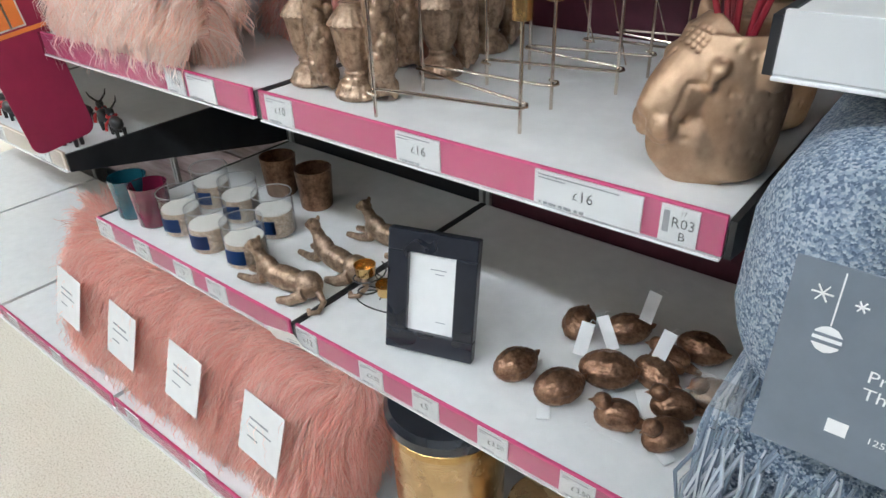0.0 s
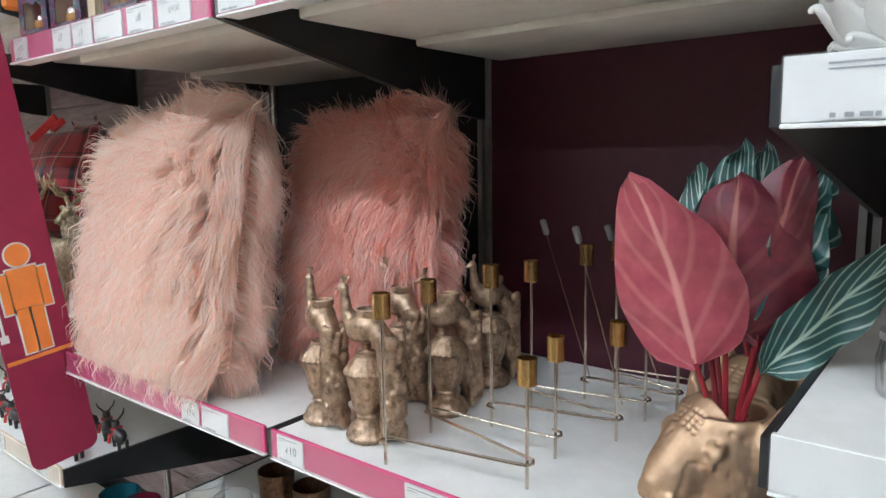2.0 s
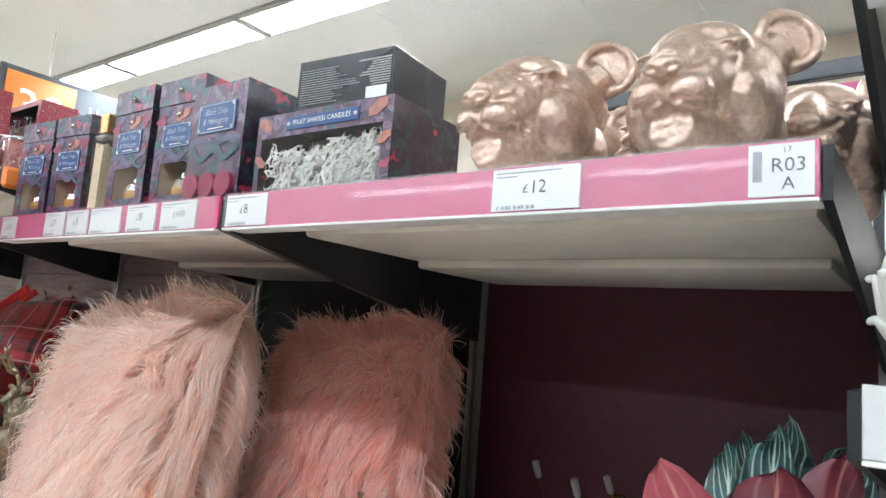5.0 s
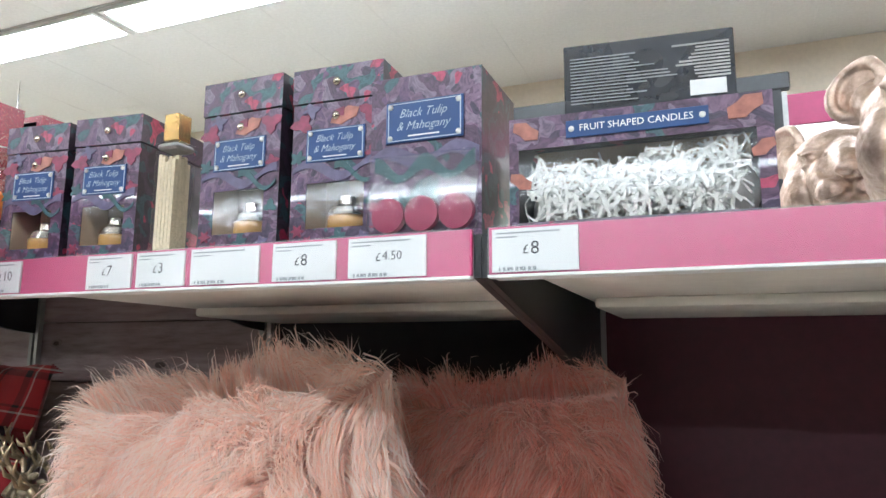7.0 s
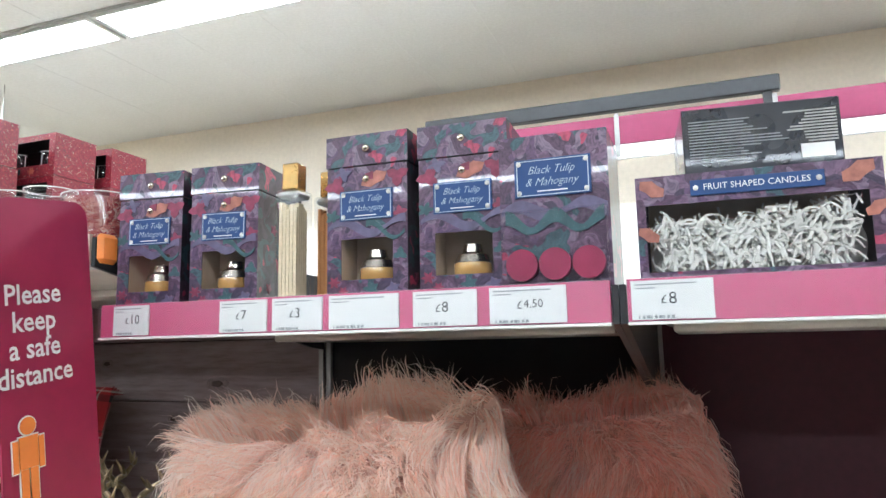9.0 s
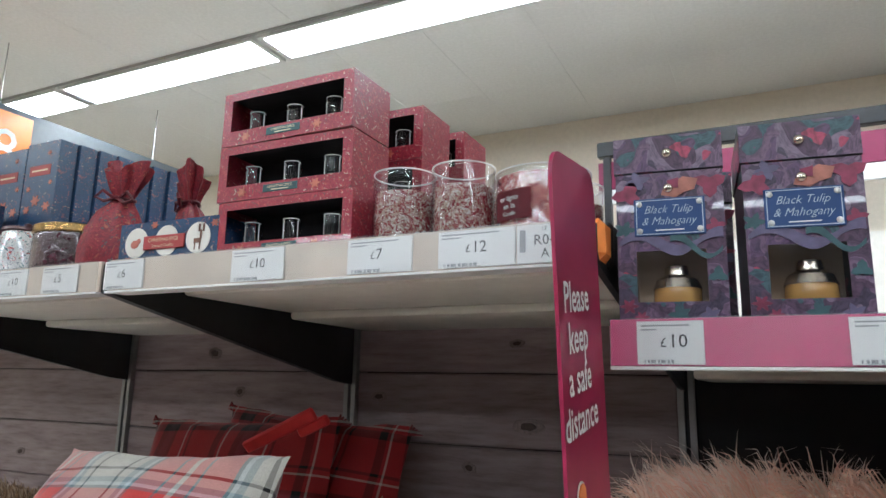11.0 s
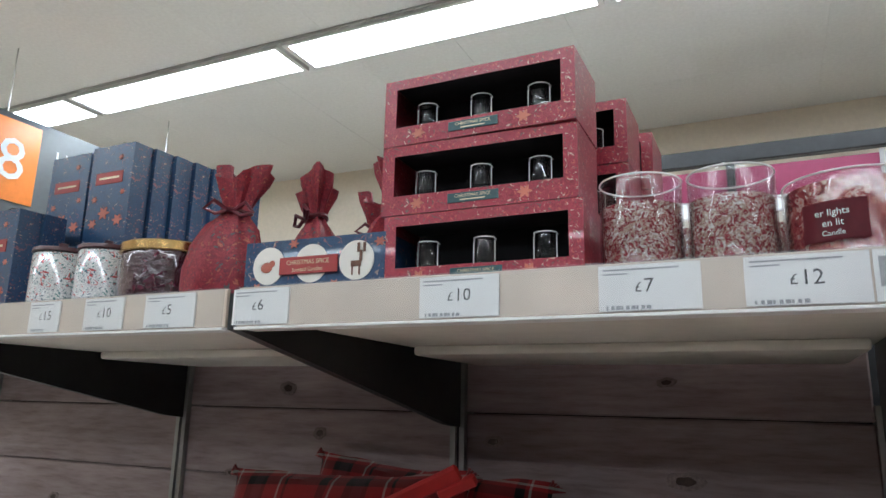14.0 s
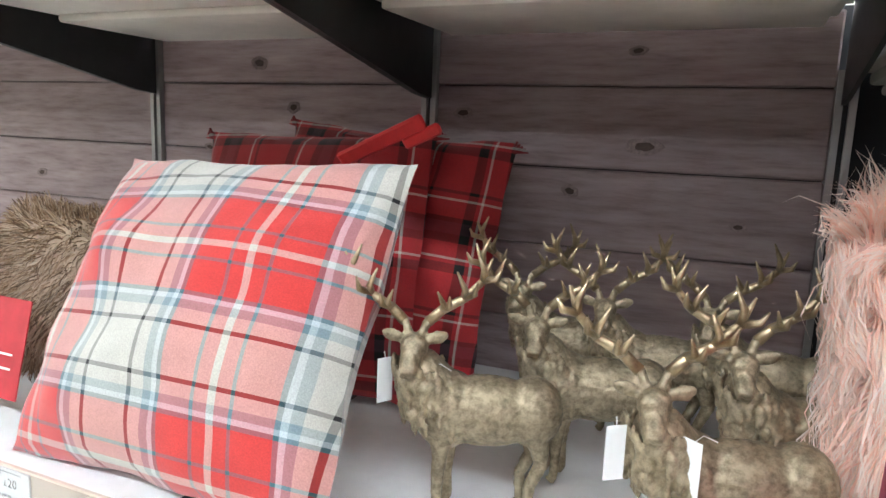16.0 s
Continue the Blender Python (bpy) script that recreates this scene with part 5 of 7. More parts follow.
# ---- the sign between the units ----
def distance_sign():
    t = thing("distance_sign", pose(-W - 0.001, -0.026, 1.262, 0, 0, 0) @ pose(0, 0, 0, 7.5, 0, 0), "tall burgundy safe distance sign fixed to the shelf end", "sign")
    yc, hw, z0, z1, r = -0.006, 0.066, -0.49, 0.478, 0.022
    bm = bmesh.new()
    pts = []
    for cy, cz, a0 in ((yc + hw - r, z1 - r, 0), (yc - hw + r, z1 - r, 90), (yc - hw + r, z0 + r, 180), (yc + hw - r, z0 + r, 270)):
        for k in range(5):
            a = radians(a0 + k * 22.5)
            pts.append((cy + r * math.cos(a), cz + r * math.sin(a)))
    f = bm.faces.new([bm.verts.new((0, y, z)) for y, z in pts])
    ex = bmesh.ops.extrude_face_region(bm, geom=[f])
    bmesh.ops.translate(bm, verts=[e for e in ex["geom"] if isinstance(e, bmesh.types.BMVert)], vec=(0.003, 0, 0))
    b = part("board", bm, SIGNR, t)
    side = pose(0, 0, 0, 90, 0, 90)
    for i, s in enumerate(("Please", "keep", "a safe", "distance")):
        words("lettering", s, 0.0335, SIGNW, b, Matrix.Translation((0.0042, yc - 0.018, 0.364 - 0.0315 * i)) @ side, squeeze=0.90, bold=0.016, label="white lettering")
    for zc, q in ((0.214, 0.46), (-0.052, 1.0)):
        for k, mt, x in ((1.22, SIGNW, 0.0036), (1.0, ORANGE, 0.0046)):
            e = 0.0035 * q if k > 1 else 0
            bm = bmesh.new()
            lathe([(0.0215 * q + e, 0), (0.0215 * q + e, 0.0008)], 24, bm, at=(0, 0, 0))
            sy = yc - (0.034 if q < 1 else 0)
            bm.transform(Matrix.Translation((x, sy, zc)) @ pose(0, 0, 0, 0, 90, 0))
            for y0, y1, d0, d1 in ((-0.026, 0.026, -0.105, -0.026), (-0.043, -0.028, -0.11, -0.032), (0.028, 0.043, -0.11, -0.032), (-0.024, -0.002, -0.195, -0.106), (0.002, 0.024, -0.195, -0.106)):
                box(bm, x, x + 0.0008, sy + y0 * q - e, sy + y1 * q + e, zc + d0 * q - e, zc + d1 * q + e)
            part("pictogram", bm, mt, b, "orange pictogram" if k == 1 else "white outline")
    part("floor_line", boxes((0.0036, 0.0046, yc - hw + 0.004, yc + hw - 0.004, -0.262, -0.254)), ORANGE, b, "orange line")
    part("arrow", boxes((0.0030, 0.0036, yc - 0.058, yc - 0.053, -0.20, 0.08), (0.0030, 0.0036, yc - 0.063, yc - 0.048, -0.215, -0.20)), SIGNW, b, "white arrow")
    return t


distance_sign()
t = thing("sign_clip", pose(-W - 0.004, 0.020, 1.668), "orange and black plastic clip holding the sign", "clip")
part("clip_tab", ruffle(boxes((-0.004, 0.010, -0.026, 0.008, 0, 0.040), bevel=0.006), 60, 0.001), ORANGE, t, "orange tab")
part("clip_jaw", boxes((0.0, 0.010, 0.009, 0.05, -0.004, 0.044), bevel=0.004), BLACK, t, "black jaw")


# ---- top shelf of the next unit ----
Z4S = Z4 - 0.003


def glass_box(m):
    """A red card box with a long window and three tumblers inside."""
    w, h, d = 0.207, 0.0745, 0.085
    t = thing("candle_gift_box", m, "red floral gift box with three glasses behind its window", "gift box", "red candle gift boxes")
    win = (-w / 2 + 0.014, w / 2 - 0.014, 0.020, 0.0635)
    b = carton(t, "body", -w / 2, w / 2, 0, d, 0, h, REDCARD, REDCARD, win)
    for dims in ((0.06, 0.062, 0.004, 0.069), (0.002, 0.06, 0.004, 0.006), (0.002, 0.06, 0.067, 0.069)):
        part("lining", boxes((win[0] - 0.003, win[1] + 0.003, *dims)), MATTB, b, "dark lining")
    for i in (-1, 0, 1):
        g = part("tumbler", lathe([(0.0105, 0.006), (0.0118, 0.012), (0.0118, 0.046), (0.0105, 0.049), (0.0, 0.050)], 20, at=(i * 0.062, 0.022, 0.0), cap=False), PLASTIC, b, "small clear glass")
        g.visible_shadow = False
        # White arc and side strips stand in for glints on the clear glass.
        part("rim", tube(bmesh.new(), [(i * 0.062 + 0.0115 * math.cos(a), 0.022 - 0.0115 * math.sin(a), 0.0485 if 0 < k < 8 else 0.047) for k, a in enumerate(math.pi * q / 8 for q in range(9))], 0.0006, 5), STONEW, g, "bright rim")
        part("edge", boxes((i * 0.062 + 0.0108, i * 0.062 + 0.0116, 0.0185, 0.0195, 0.024, 0.046)), STONEW, g, "edge glint as a thin white strip")
        part("edge", boxes((i * 0.062 - 0.0116, i * 0.062 - 0.0108, 0.0185, 0.0195, 0.024, 0.046)), STONEW, g, "edge glint as a thin white strip")
    p = part("label", boxes((-0.028, 0.026, -0.0012, -0.0003, 0.0065, 0.0165), bevel=0.0004), TEALP, b, "dark teal label")
    words("lettering", "CHRISTMAS SPICE", 0.0048, GOLDI, p, Matrix.Translation((-0.001, -0.0016, 0.0128)) @ FACE)
    part("print_line", boxes((-0.014, 0.012, -0.0016, -0.0012, 0.0085, 0.0095)), GOLDI, p)
    for x in (-0.062, 0.052):
        part("print_flower", flat_petal(x, -0.0004, 0.0105, 0.008, 6, 0.85), BLUSHM, b, "coral print flower")
    return t


gb = glass_box(pose(-1.060, 0.018, Z4S, 0, 0, 0))
copy_thing(gb, pose(-1.064, 0.018, Z4S + 0.0755, 0, 0, 0.5))
copy_thing(gb, pose(-1.064, 0.016, Z4S + 0.151, 0, 0, -0.6))
for j, y in enumerate((0.15, 0.26, 0.37, 0.48)):
    for k in range(3 if j < 2 else 2):
        copy_thing(gb, pose(-1.040 + 0.012 * j, y, Z4S + 0.0755 * k, 0, 0, 0))


def candle_jar(x, y, r, h, printed, label, wrap=0.72):
    t = thing("candle_jar", (x, y, Z4S), label, "candle", "printed candle jars")
    part("wrap", lathe([(r * 0.90, 0.004), (r * 0.955, 0.007), (r * 0.955, h * wrap), (r * 0.93, h * wrap)], 44, cap=True), printed, t, "leaf-printed glitter band")
    g = part("glass", lathe([(r * 0.93, 0), (r, 0.004), (r, h * 0.93), (r * 0.97, h), (r * 0.93, h * 0.985), (r * 0.968, h * 0.92), (r * 0.968, 0.0035)], 44, cap=False), PLASTIC, t, "clear outer tub")
    g.visible_shadow = False
    part("rim", tube(bmesh.new(), [(r * 0.985 * math.cos(a), r * 0.985 * math.sin(a), h * 0.985) for a in (2 * math.pi * k / 40 for k in range(41))], 0.0009, 5), PAPER, t, "bright rim")
    return t


candle_jar(-0.913, 0.065, 0.038, 0.096, CANDLEM, "clear candle jar with red leaf print")
candle_jar(-0.834, 0.062, 0.037, 0.094, CANDLEM, "clear candle jar with red leaf print")
cj = candle_jar(-0.741, 0.068, 0.053, 0.076, CANDLER, "wide red candle jar with leaf print", 0.9)
bm = bmesh.new()
n = 8
rows = [[bm.verts.new((0.0538 * math.sin(a), -0.0538 * math.cos(a), z)) for a in (radians(-48 + 52 * i / n) for i in range(n + 1))] for z in (0.018, 0.050)]
for i in range(n):
    bm.faces.new((rows[0][i], rows[0][i + 1], rows[1][i + 1], rows[1][i]))
bmesh.ops.solidify(bm, geom=bm.faces[:], thickness=-0.0006)
lab = part("label", bm, mat("plum_label", (0.20, 0.015, 0.03), 0.4), cj, "plum paper label")
turn = pose(0, 0, 0, 0, 0, -22) @ Matrix.Translation((0, -0.0552, 0)) @ FACE
for s, z, sz in (("er lights", 0.040, 0.0078), ("en lit", 0.0315, 0.0078), ("Candle", 0.0235, 0.0060)):
    words("lettering", s, sz, SIGNW, lab, Matrix.Translation((0, 0, z)) @ turn)
for x, y in ((-0.90, 0.17), (-0.82, 0.17), (-0.74, 0.19)):
    candle_jar(x, y, 0.038, 0.094, CANDLEM, "clear candle jar with red leaf print")


def spice_box():
    w, h, d = 0.178, 0.060, 0.07
    t = thing("spice_candle_box", pose(-1.250, 0.016, Z4S, 0, 0, 1), "blue floral scented candle box with three round windows", "gift box", "blue gift boxes")
    b = carton(t, "body", -w / 2, w / 2, 0, d, 0, h, BLUECARD, BLUECARD)
    for x in (-0.056, 0.0, 0.056):
        bm = lathe([(0.021, 0), (0.021, 0.0008)], 32)
        bm.transform(Matrix.Translation((x, -0.0002, 0.032)) @ pose(0, 0, 0, 90, 0, 0))
        part("roundel", bm, WAX, b, "cream wax roundel")
    for s in (-0.056,):
        bm = bmesh.new()
        ball(bm, (s - 0.002, -0.0014, 0.030), (0.008, 0.0006, 0.006), 2)
        ball(bm, (s + 0.005, -0.0014, 0.034), (0.004, 0.0006, 0.004), 2)
        part("robin_print", bm, BLUSHM, b, "small red bird print")
    bm = boxes((0.050, 0.062, -0.0020, -0.0012, 0.025, 0.031), (0.051, 0.0525, -0.0020, -0.0012, 0.016, 0.026), (0.0595, 0.061, -0.0020, -0.0012, 0.016, 0.026), (0.060, 0.063, -0.0020, -0.0012, 0.030, 0.042), (0.057, 0.060, -0.0020, -0.0012, 0.040, 0.050), (0.064, 0.067, -0.0020, -0.0012, 0.040, 0.050))
    part("stag_print", bm, mat("brown_print", (0.16, 0.07, 0.04), 0.6), b, "brown stag print")
    p = part("label", boxes((-0.040, 0.034, -0.0034, -0.0010, 0.0205, 0.0395), bevel=0.0006), mat("brick_label", (0.42, 0.05, 0.05), 0.4), b, "brick red label")
    words("lettering", "CHRISTMAS SPICE", 0.0072, GOLDI, p, Matrix.Translation((-0.003, -0.0040, 0.0330)) @ FACE, squeeze=0.95)
    words("lettering", "Scented Candles", 0.0062, GOLDI, p, Matrix.Translation((-0.003, -0.0040, 0.0250)) @ FACE, squeeze=0.95)
    for x, z in ((-0.024, 0.055), (0.083, 0.05), (-0.07, 0.008), (0.03, 0.008)):
        part("print_flower", flat_petal(x, -0.0004, z, 0.007, 6, 0.8), BLUSHM, b, "coral print flower")


spice_box()


def sack(m, k=1.0, label="dark red printed cotton drawstring gift sack"):
    """A cloth bag tied at the neck, its mouth flaring above the tie."""
    t = thing("gift_sack", m, label, "gift bag", "red gift sacks")
    prof = [(0.030, 0), (0.040, 0.008), (0.042, 0.03), (0.038, 0.055), (0.027, 0.078), (0.015, 0.092), (0.013, 0.098), (0.019, 0.112), (0.027, 0.128), (0.030, 0.138), (0.028, 0.137), (0.016, 0.112)]
    bm = lathe([(r * k, z * k) for r, z in prof], 40, fluted=0)
    for v in bm.verts:
        a, z = math.atan2(v.co.y, v.co.x), v.co.z / k
        g = 0.05 + 0.16 * min(1, max(0, (z - 0.05) / 0.05))
        s = 1 + g * math.cos(7 * a + z * 20) + 0.07 * math.cos(3 * a + 1)
        v.co.x *= s
        v.co.y *= s * 0.62
        v.co.z += 0.008 * k * math.cos(2 * a + 0.6) * max(0, (z - 0.09) / 0.04)
    ruffle(bm, 30, 0.004)
    b = part("bag", bm, SACKM, t)
    bm = tube(bmesh.new(), [(0.016 * k * math.cos(a), 0.0105 * k * math.sin(a), 0.0955 * k + 0.001 * math.sin(3 * a)) for a in (2 * math.pi * i / 20 for i in range(21))], 0.0028 * k, 6)
    part("drawstring", bm, mat("ribbon", (0.12, 0.01, 0.02), 0.4), t, "dark ribbon tie")
    for s in (-1, 1):
        part("ribbon_loop", tube(bmesh.new(), [(s * 0.004, -0.012 * k, 0.095 * k), (s * 0.018 * k, -0.017 * k, 0.103 * k), (s * 0.028 * k, -0.016 * k, 0.094 * k), (s * 0.015 * k, -0.014 * k, 0.090 * k), (s * 0.006, -0.012 * k, 0.094 * k)], 0.0022 * k, 6), mat("ribbon", (0.12, 0.01, 0.02), 0.4), t, "dark ribbon bow")
    return t


sk = sack(pose(-1.412, 0.055, Z4S, 0, 7, 12), 1.20)
copy_thing(sk, pose(-1.318, 0.115, Z4S, 0, -4, -40))
copy_thing(sk, pose(-1.212, 0.120, Z4S, 0, 4, 70))
copy_thing(sk, pose(-1.29, 0.22, Z4S, 0, 3, 20))


def bag_row(x, y, z, count, w=0.095, h=0.165):
    for i in range(count):
        t = thing("gift_bag", pose(x + 0.006 * i, y + i * 0.038, z, 0, 0, 0), "midnight blue floral boxed gift with a cord handle", "gift bag", "blue gift bags")
        b = carton(t, "body", -w / 2, w / 2, 0, 0.036, 0, h, BLUECARD, BLUECARD)
        p = part("label", boxes((-w * 0.34, w * 0.30, -0.0010, -0.0002, h * 0.60, h * 0.72)), mat("rust_label", (0.35, 0.045, 0.04), 0.5), b, "rust red label")
        part("print_line", boxes((-w * 0.26, w * 0.22, -0.0014, -0.0010, h * 0.65, h * 0.67)), GOLDI, p)
        part("handle", tube(bmesh.new(), [(-0.022, 0.018, h), (-0.018, 0.018, h + 0.006), (0.0, 0.018, h + 0.010), (0.020, 0.018, h + 0.006), (0.024, 0.018, h)], 0.0013, 6), BLACK, t, "black cord handle")
        if i == 0:
            for fx, fz, r in ((-0.03, 0.45, 0.007), (0.02, 0.86, 0.006), (-0.005, 0.30, 0.014), (0.028, 0.22, 0.012), (-0.028, 0.2, 0.010), (0.032, 0.5, 0.006)):
                part("print_flower", flat_petal(fx, -0.0005, h * fz, r, 6, 0.85), BLUSHM, b, "coral print flower")


def card_riser(x0, x1, y0, y1, z):
    return tagged(new("gift_stack", mesh_of("gift_stack", boxes((x0, x1, y0, y1, Z4S, z), bevel=0.002), BLUECARD)), "closed midnight blue floral gift carton", "gift box", "blue gift cartons")


for i in range(2):
    card_riser(-1.920 + 0.108 * i, -1.815 + 0.108 * i, 0.148, 0.46, Z4S + 0.125)
bag_row(-1.872, 0.165, Z4S + 0.1255, 5)
bag_row(-1.758, 0.155, Z4S + 0.1255, 7)
bag_row(-1.875, 0.062, Z4S, 2)
bag_row(-1.985, 0.058, Z4S, 3)
bag_row(-2.10, 0.058, Z4S, 3)


def mug(x, y):
    t = thing("lidded_mug", (x, y, Z4S), "white folk-print ceramic candle pot with a dark lid", "candle", "printed ceramic pots")
    part("pot", lathe([(0.033, 0), (0.036, 0.003), (0.036, 0.076), (0.034, 0.079)], 40), MUGM, t)
    part("lid", lathe([(0.0365, 0.0795), (0.0375, 0.081), (0.0365, 0.086), (0.02, 0.088), (0.006, 0.089), (0.006, 0.096), (0.0, 0.098)], 32), mat("plum_lid", (0.07, 0.02, 0.025), 0.3), t, "dark plum lid")


mug(-1.700, 0.050)
mug(-1.622, 0.060)
t = thing("candle_pot", (-1.523, 0.078, Z4S), "dark plum glass candle pot with a gold lid", "candle")
g = part("pot", ruffle(lathe([(0.055, 0), (0.060, 0.004), (0.061, 0.02), (0.061, 0.062), (0.059, 0.068)], 64), 180, 0.0022), mat("plum_glass", (0.055, 0.010, 0.02), 0.12, var=0.5, scale=120, bmp=0.8, coat=1.0, dist=0.004), t, "dimpled plum glass")
part("lid", lathe([(0.0605, 0.0685), (0.0625, 0.070), (0.0625, 0.080), (0.060, 0.082)], 48), BRASS, t, "gold lid")


# ---- lower shelf of the first unit ----
ZLS = ZL - 0.003


def tub_candle(x, y, col, label, filled):
    t = thing("glass_candle", (x, y, ZLS), label, "candle", "glass candles")
    r, h = 0.041, 0.092
    if filled:
        part("wax", lathe([(r * 0.90, 0.004), (r * 0.92, 0.008), (r * 0.92, 0.052), (r * 0.90, 0.054)], 32), col, t, "speckled gold wax")
        part("wax_top", lathe([(r * 0.90, 0.0545), (r * 0.90, 0.057)], 32), WAX, t, "white wax top")
        g = part("glass", lathe([(r * 0.9, 0), (r, 0.004), (r, h), (r * 0.97, h), (r * 0.97, 0.005)], 36, cap=False), PLASTIC, t, "clear glass")
        g.visible_shadow = False
        part("rim", tube(bmesh.new(), [(r * math.cos(a), r * math.sin(a), h) for a in (2 * math.pi * k / 30 for k in range(31))], 0.001, 5), GREYM, t, "bright rim")
        bm = bmesh.new()
        rows = [[bm.verts.new(((r + 0.0012) * math.sin(a), -(r + 0.0012) * math.cos(a), z)) for a in (radians(-10 + 60 * i / 6) for i in range(7))] for z in (0.016, 0.046)]
        for i in range(6):
            bm.faces.new((rows[0][i], rows[0][i + 1], rows[1][i + 1], rows[1][i]))
        bmesh.ops.solidify(bm, geom=bm.faces[:], thickness=-0.0008)
        part("label", bm, NAVY, t, "navy label")
    else:
        part("tumbler", lathe([(r * 0.80, 0), (r * 0.86, 0.003), (r, h), (r * 0.96, h), (r * 0.82, 0.01), (0.0, 0.01)], 36, cap=False), col, t)


GLITTER = mat("gold_speckle_wax", (0.66, 0.50, 0.36), 0.3, var=0.5, scale=160, bmp=0.1)
tub_candle(-0.605, 0.105, mat("teal_glass", (0.012, 0.075, 0.10), 0.15, var=0.2, coat=1), "teal glass candle tumbler", False)
tub_candle(-0.530, 0.110, mat("wine_glass", (0.13, 0.012, 0.035), 0.15, var=0.2, coat=1), "wine red glass candle tumbler", False)
for x, y in ((-0.445, 0.125), (-0.335, 0.118), (-0.228, 0.125), (-0.39, 0.235), (-0.275, 0.235), (-0.50, 0.24)):
    tub_candle(x, y, GLITTER, "clear glass candle with speckled gold wax and navy label", True)
for x, y in ((-0.42, 0.37), (-0.30, 0.37)):
    tub_candle(x, y, BROWNM, "brown glass candle at the back of the shelf", False)


def lying_cat():
    """A leopard lying with raised head, one mesh."""
    bm = bmesh.new()
    ball(bm, (0.0, 0, 0.026), (0.062, 0.022, 0.023), 3)
    ball(bm, (0.050, 0.002, 0.027), (0.026, 0.024, 0.026), 3)
    ball(bm, (-0.045, 0, 0.034), (0.024, 0.019, 0.027), 3)
    tube(bm, [(-0.052, 0, 0.045), (-0.060, 0, 0.062), (-0.064, -0.002, 0.070)], [0.015, 0.012, 0.011], 10)
    ball(bm, (-0.066, -0.003, 0.078), (0.015, 0.013, 0.013), 3)
    ball(bm, (-0.079, -0.005, 0.074), (0.008, 0.008, 0.007), 2)
    for s in (-1, 1):
        ball(bm, (-0.062, s * 0.010 - 0.003, 0.090), (0.004, 0.004, 0.006), 2)
        tube(bm, [(-0.045, s * 0.014, 0.02), (-0.075, s * 0.016, 0.010), (-0.110, s * 0.015, 0.007)], [0.011, 0.008, 0.006], 8)
    tube(bm, [(0.055, -0.020, 0.02), (0.035, -0.036, 0.010), (0.010, -0.042, 0.007)], [0.014, 0.010, 0.006], 8)
    tube(bm, [(0.070, 0.0, 0.02), (0.092, -0.012, 0.010), (0.098, -0.034, 0.006), (0.086, -0.046, 0.006), (0.080, -0.038, 0.008)], [0.008, 0.006, 0.005, 0.005, 0.005], 8)
    return sculpt("leopard_figurine", bm, BRONZE, 0.0018, 2, (200, 0.0004))


CAT = lying_cat()
put("leopard_figurine", CAT, pose(-0.085, 0.105, ZLS, 0, 0, 8), "bronze resin leopard figurine lying on the shelf", "figurine", "leopard figurines")
put("leopard_figurine", CAT, pose(-0.055, 0.205, ZLS, 0, 0, -6), "bronze resin leopard figurine lying on the shelf", "figurine", "leopard figurines")
put("leopard_figurine", CAT, pose(-0.03, 0.33, ZLS, 0, 0, 4), "bronze resin leopard figurine lying on the shelf", "figurine", "leopard figurines")


def spiral_tealight(x, y, turn):
    t = thing("tealight_holder", pose(x, y, ZLS, 0, 0, turn), "dark wire tea light holder with two brass cups", "candle holder", "wire tea light holders")
    pts = [((0.018 + 0.010 * k / 24) * math.cos(k * 0.42), (0.018 + 0.010 * k / 24) * math.sin(k * 0.42), 0.002 + 0.0018 * k) for k in range(34)]
    part("spiral_wire", tube(bmesh.new(), pts, 0.0014, 6), BLACK, t)
    part("foot_wire", tube(bmesh.new(), [(0.06 * math.cos(a) + 0.03, 0.028 * math.sin(a), 0.0015) for a in (2 * math.pi * k / 24 for k in range(25))], 0.0012, 6), BLACK, t)
    for dx, z in ((-0.004, 0.050), (0.038, 0.022)):
        part("cup", lathe([(0.010, z), (0.017, z + 0.003), (0.0195, z + 0.022), (0.0185, z + 0.022), (0.016, z + 0.008), (0, z + 0.008)], 24, at=(dx, -0.004, 0), cap=False), BRASS, t, "brass cup")
        part("arm", tube(bmesh.new(), [(dx + 0.012, 0.004, z + 0.002), (dx + 0.020, 0.012, z * 0.5), (dx + 0.014, 0.016, 0.002)], 0.0012, 6), BLACK, t)


spiral_tealight(0.055, 0.175, 10)


def photo_frame():
    """A black picture frame leaning back on its strut."""
    t = thing("photo_frame", pose(0.236, 0.118, ZLS + 0.002, -13, 0, 17), "black photo frame with a blank white insert, leaning back", "photo frame")
    w, h, b = 0.145, 0.198, 0.034
    part("frame", boxes((-w / 2, w / 2, -0.009, 0.009, 0, b), (-w / 2, w / 2, -0.009, 0.009, h - b, h), (-w / 2, -w / 2 + b, -0.009, 0.009, b, h - b), (w / 2 - b, w / 2, -0.009, 0.009, b, h - b), bevel=0.0015), BLACKC, t)
    p = part("insert", boxes((-w / 2 + b, w / 2 - b, 0.0, 0.003, b, h - b)), PAPER, t, "white paper insert")
    part("print_line", boxes((-0.004, 0.022, -0.0006, -0.0001, h * 0.70, h * 0.706), (0.004, 0.018, -0.0006, -0.0001, h * 0.665, h * 0.671), (0.008, 0.024, -0.0006, -0.0001, h * 0.27, h * 0.275)), GREYINK, p)
    part("strut", boxes((-0.02, 0.02, 0.0095, 0.012, 0.0, 0.12)), BLACK, t, "card strut")


photo_frame()


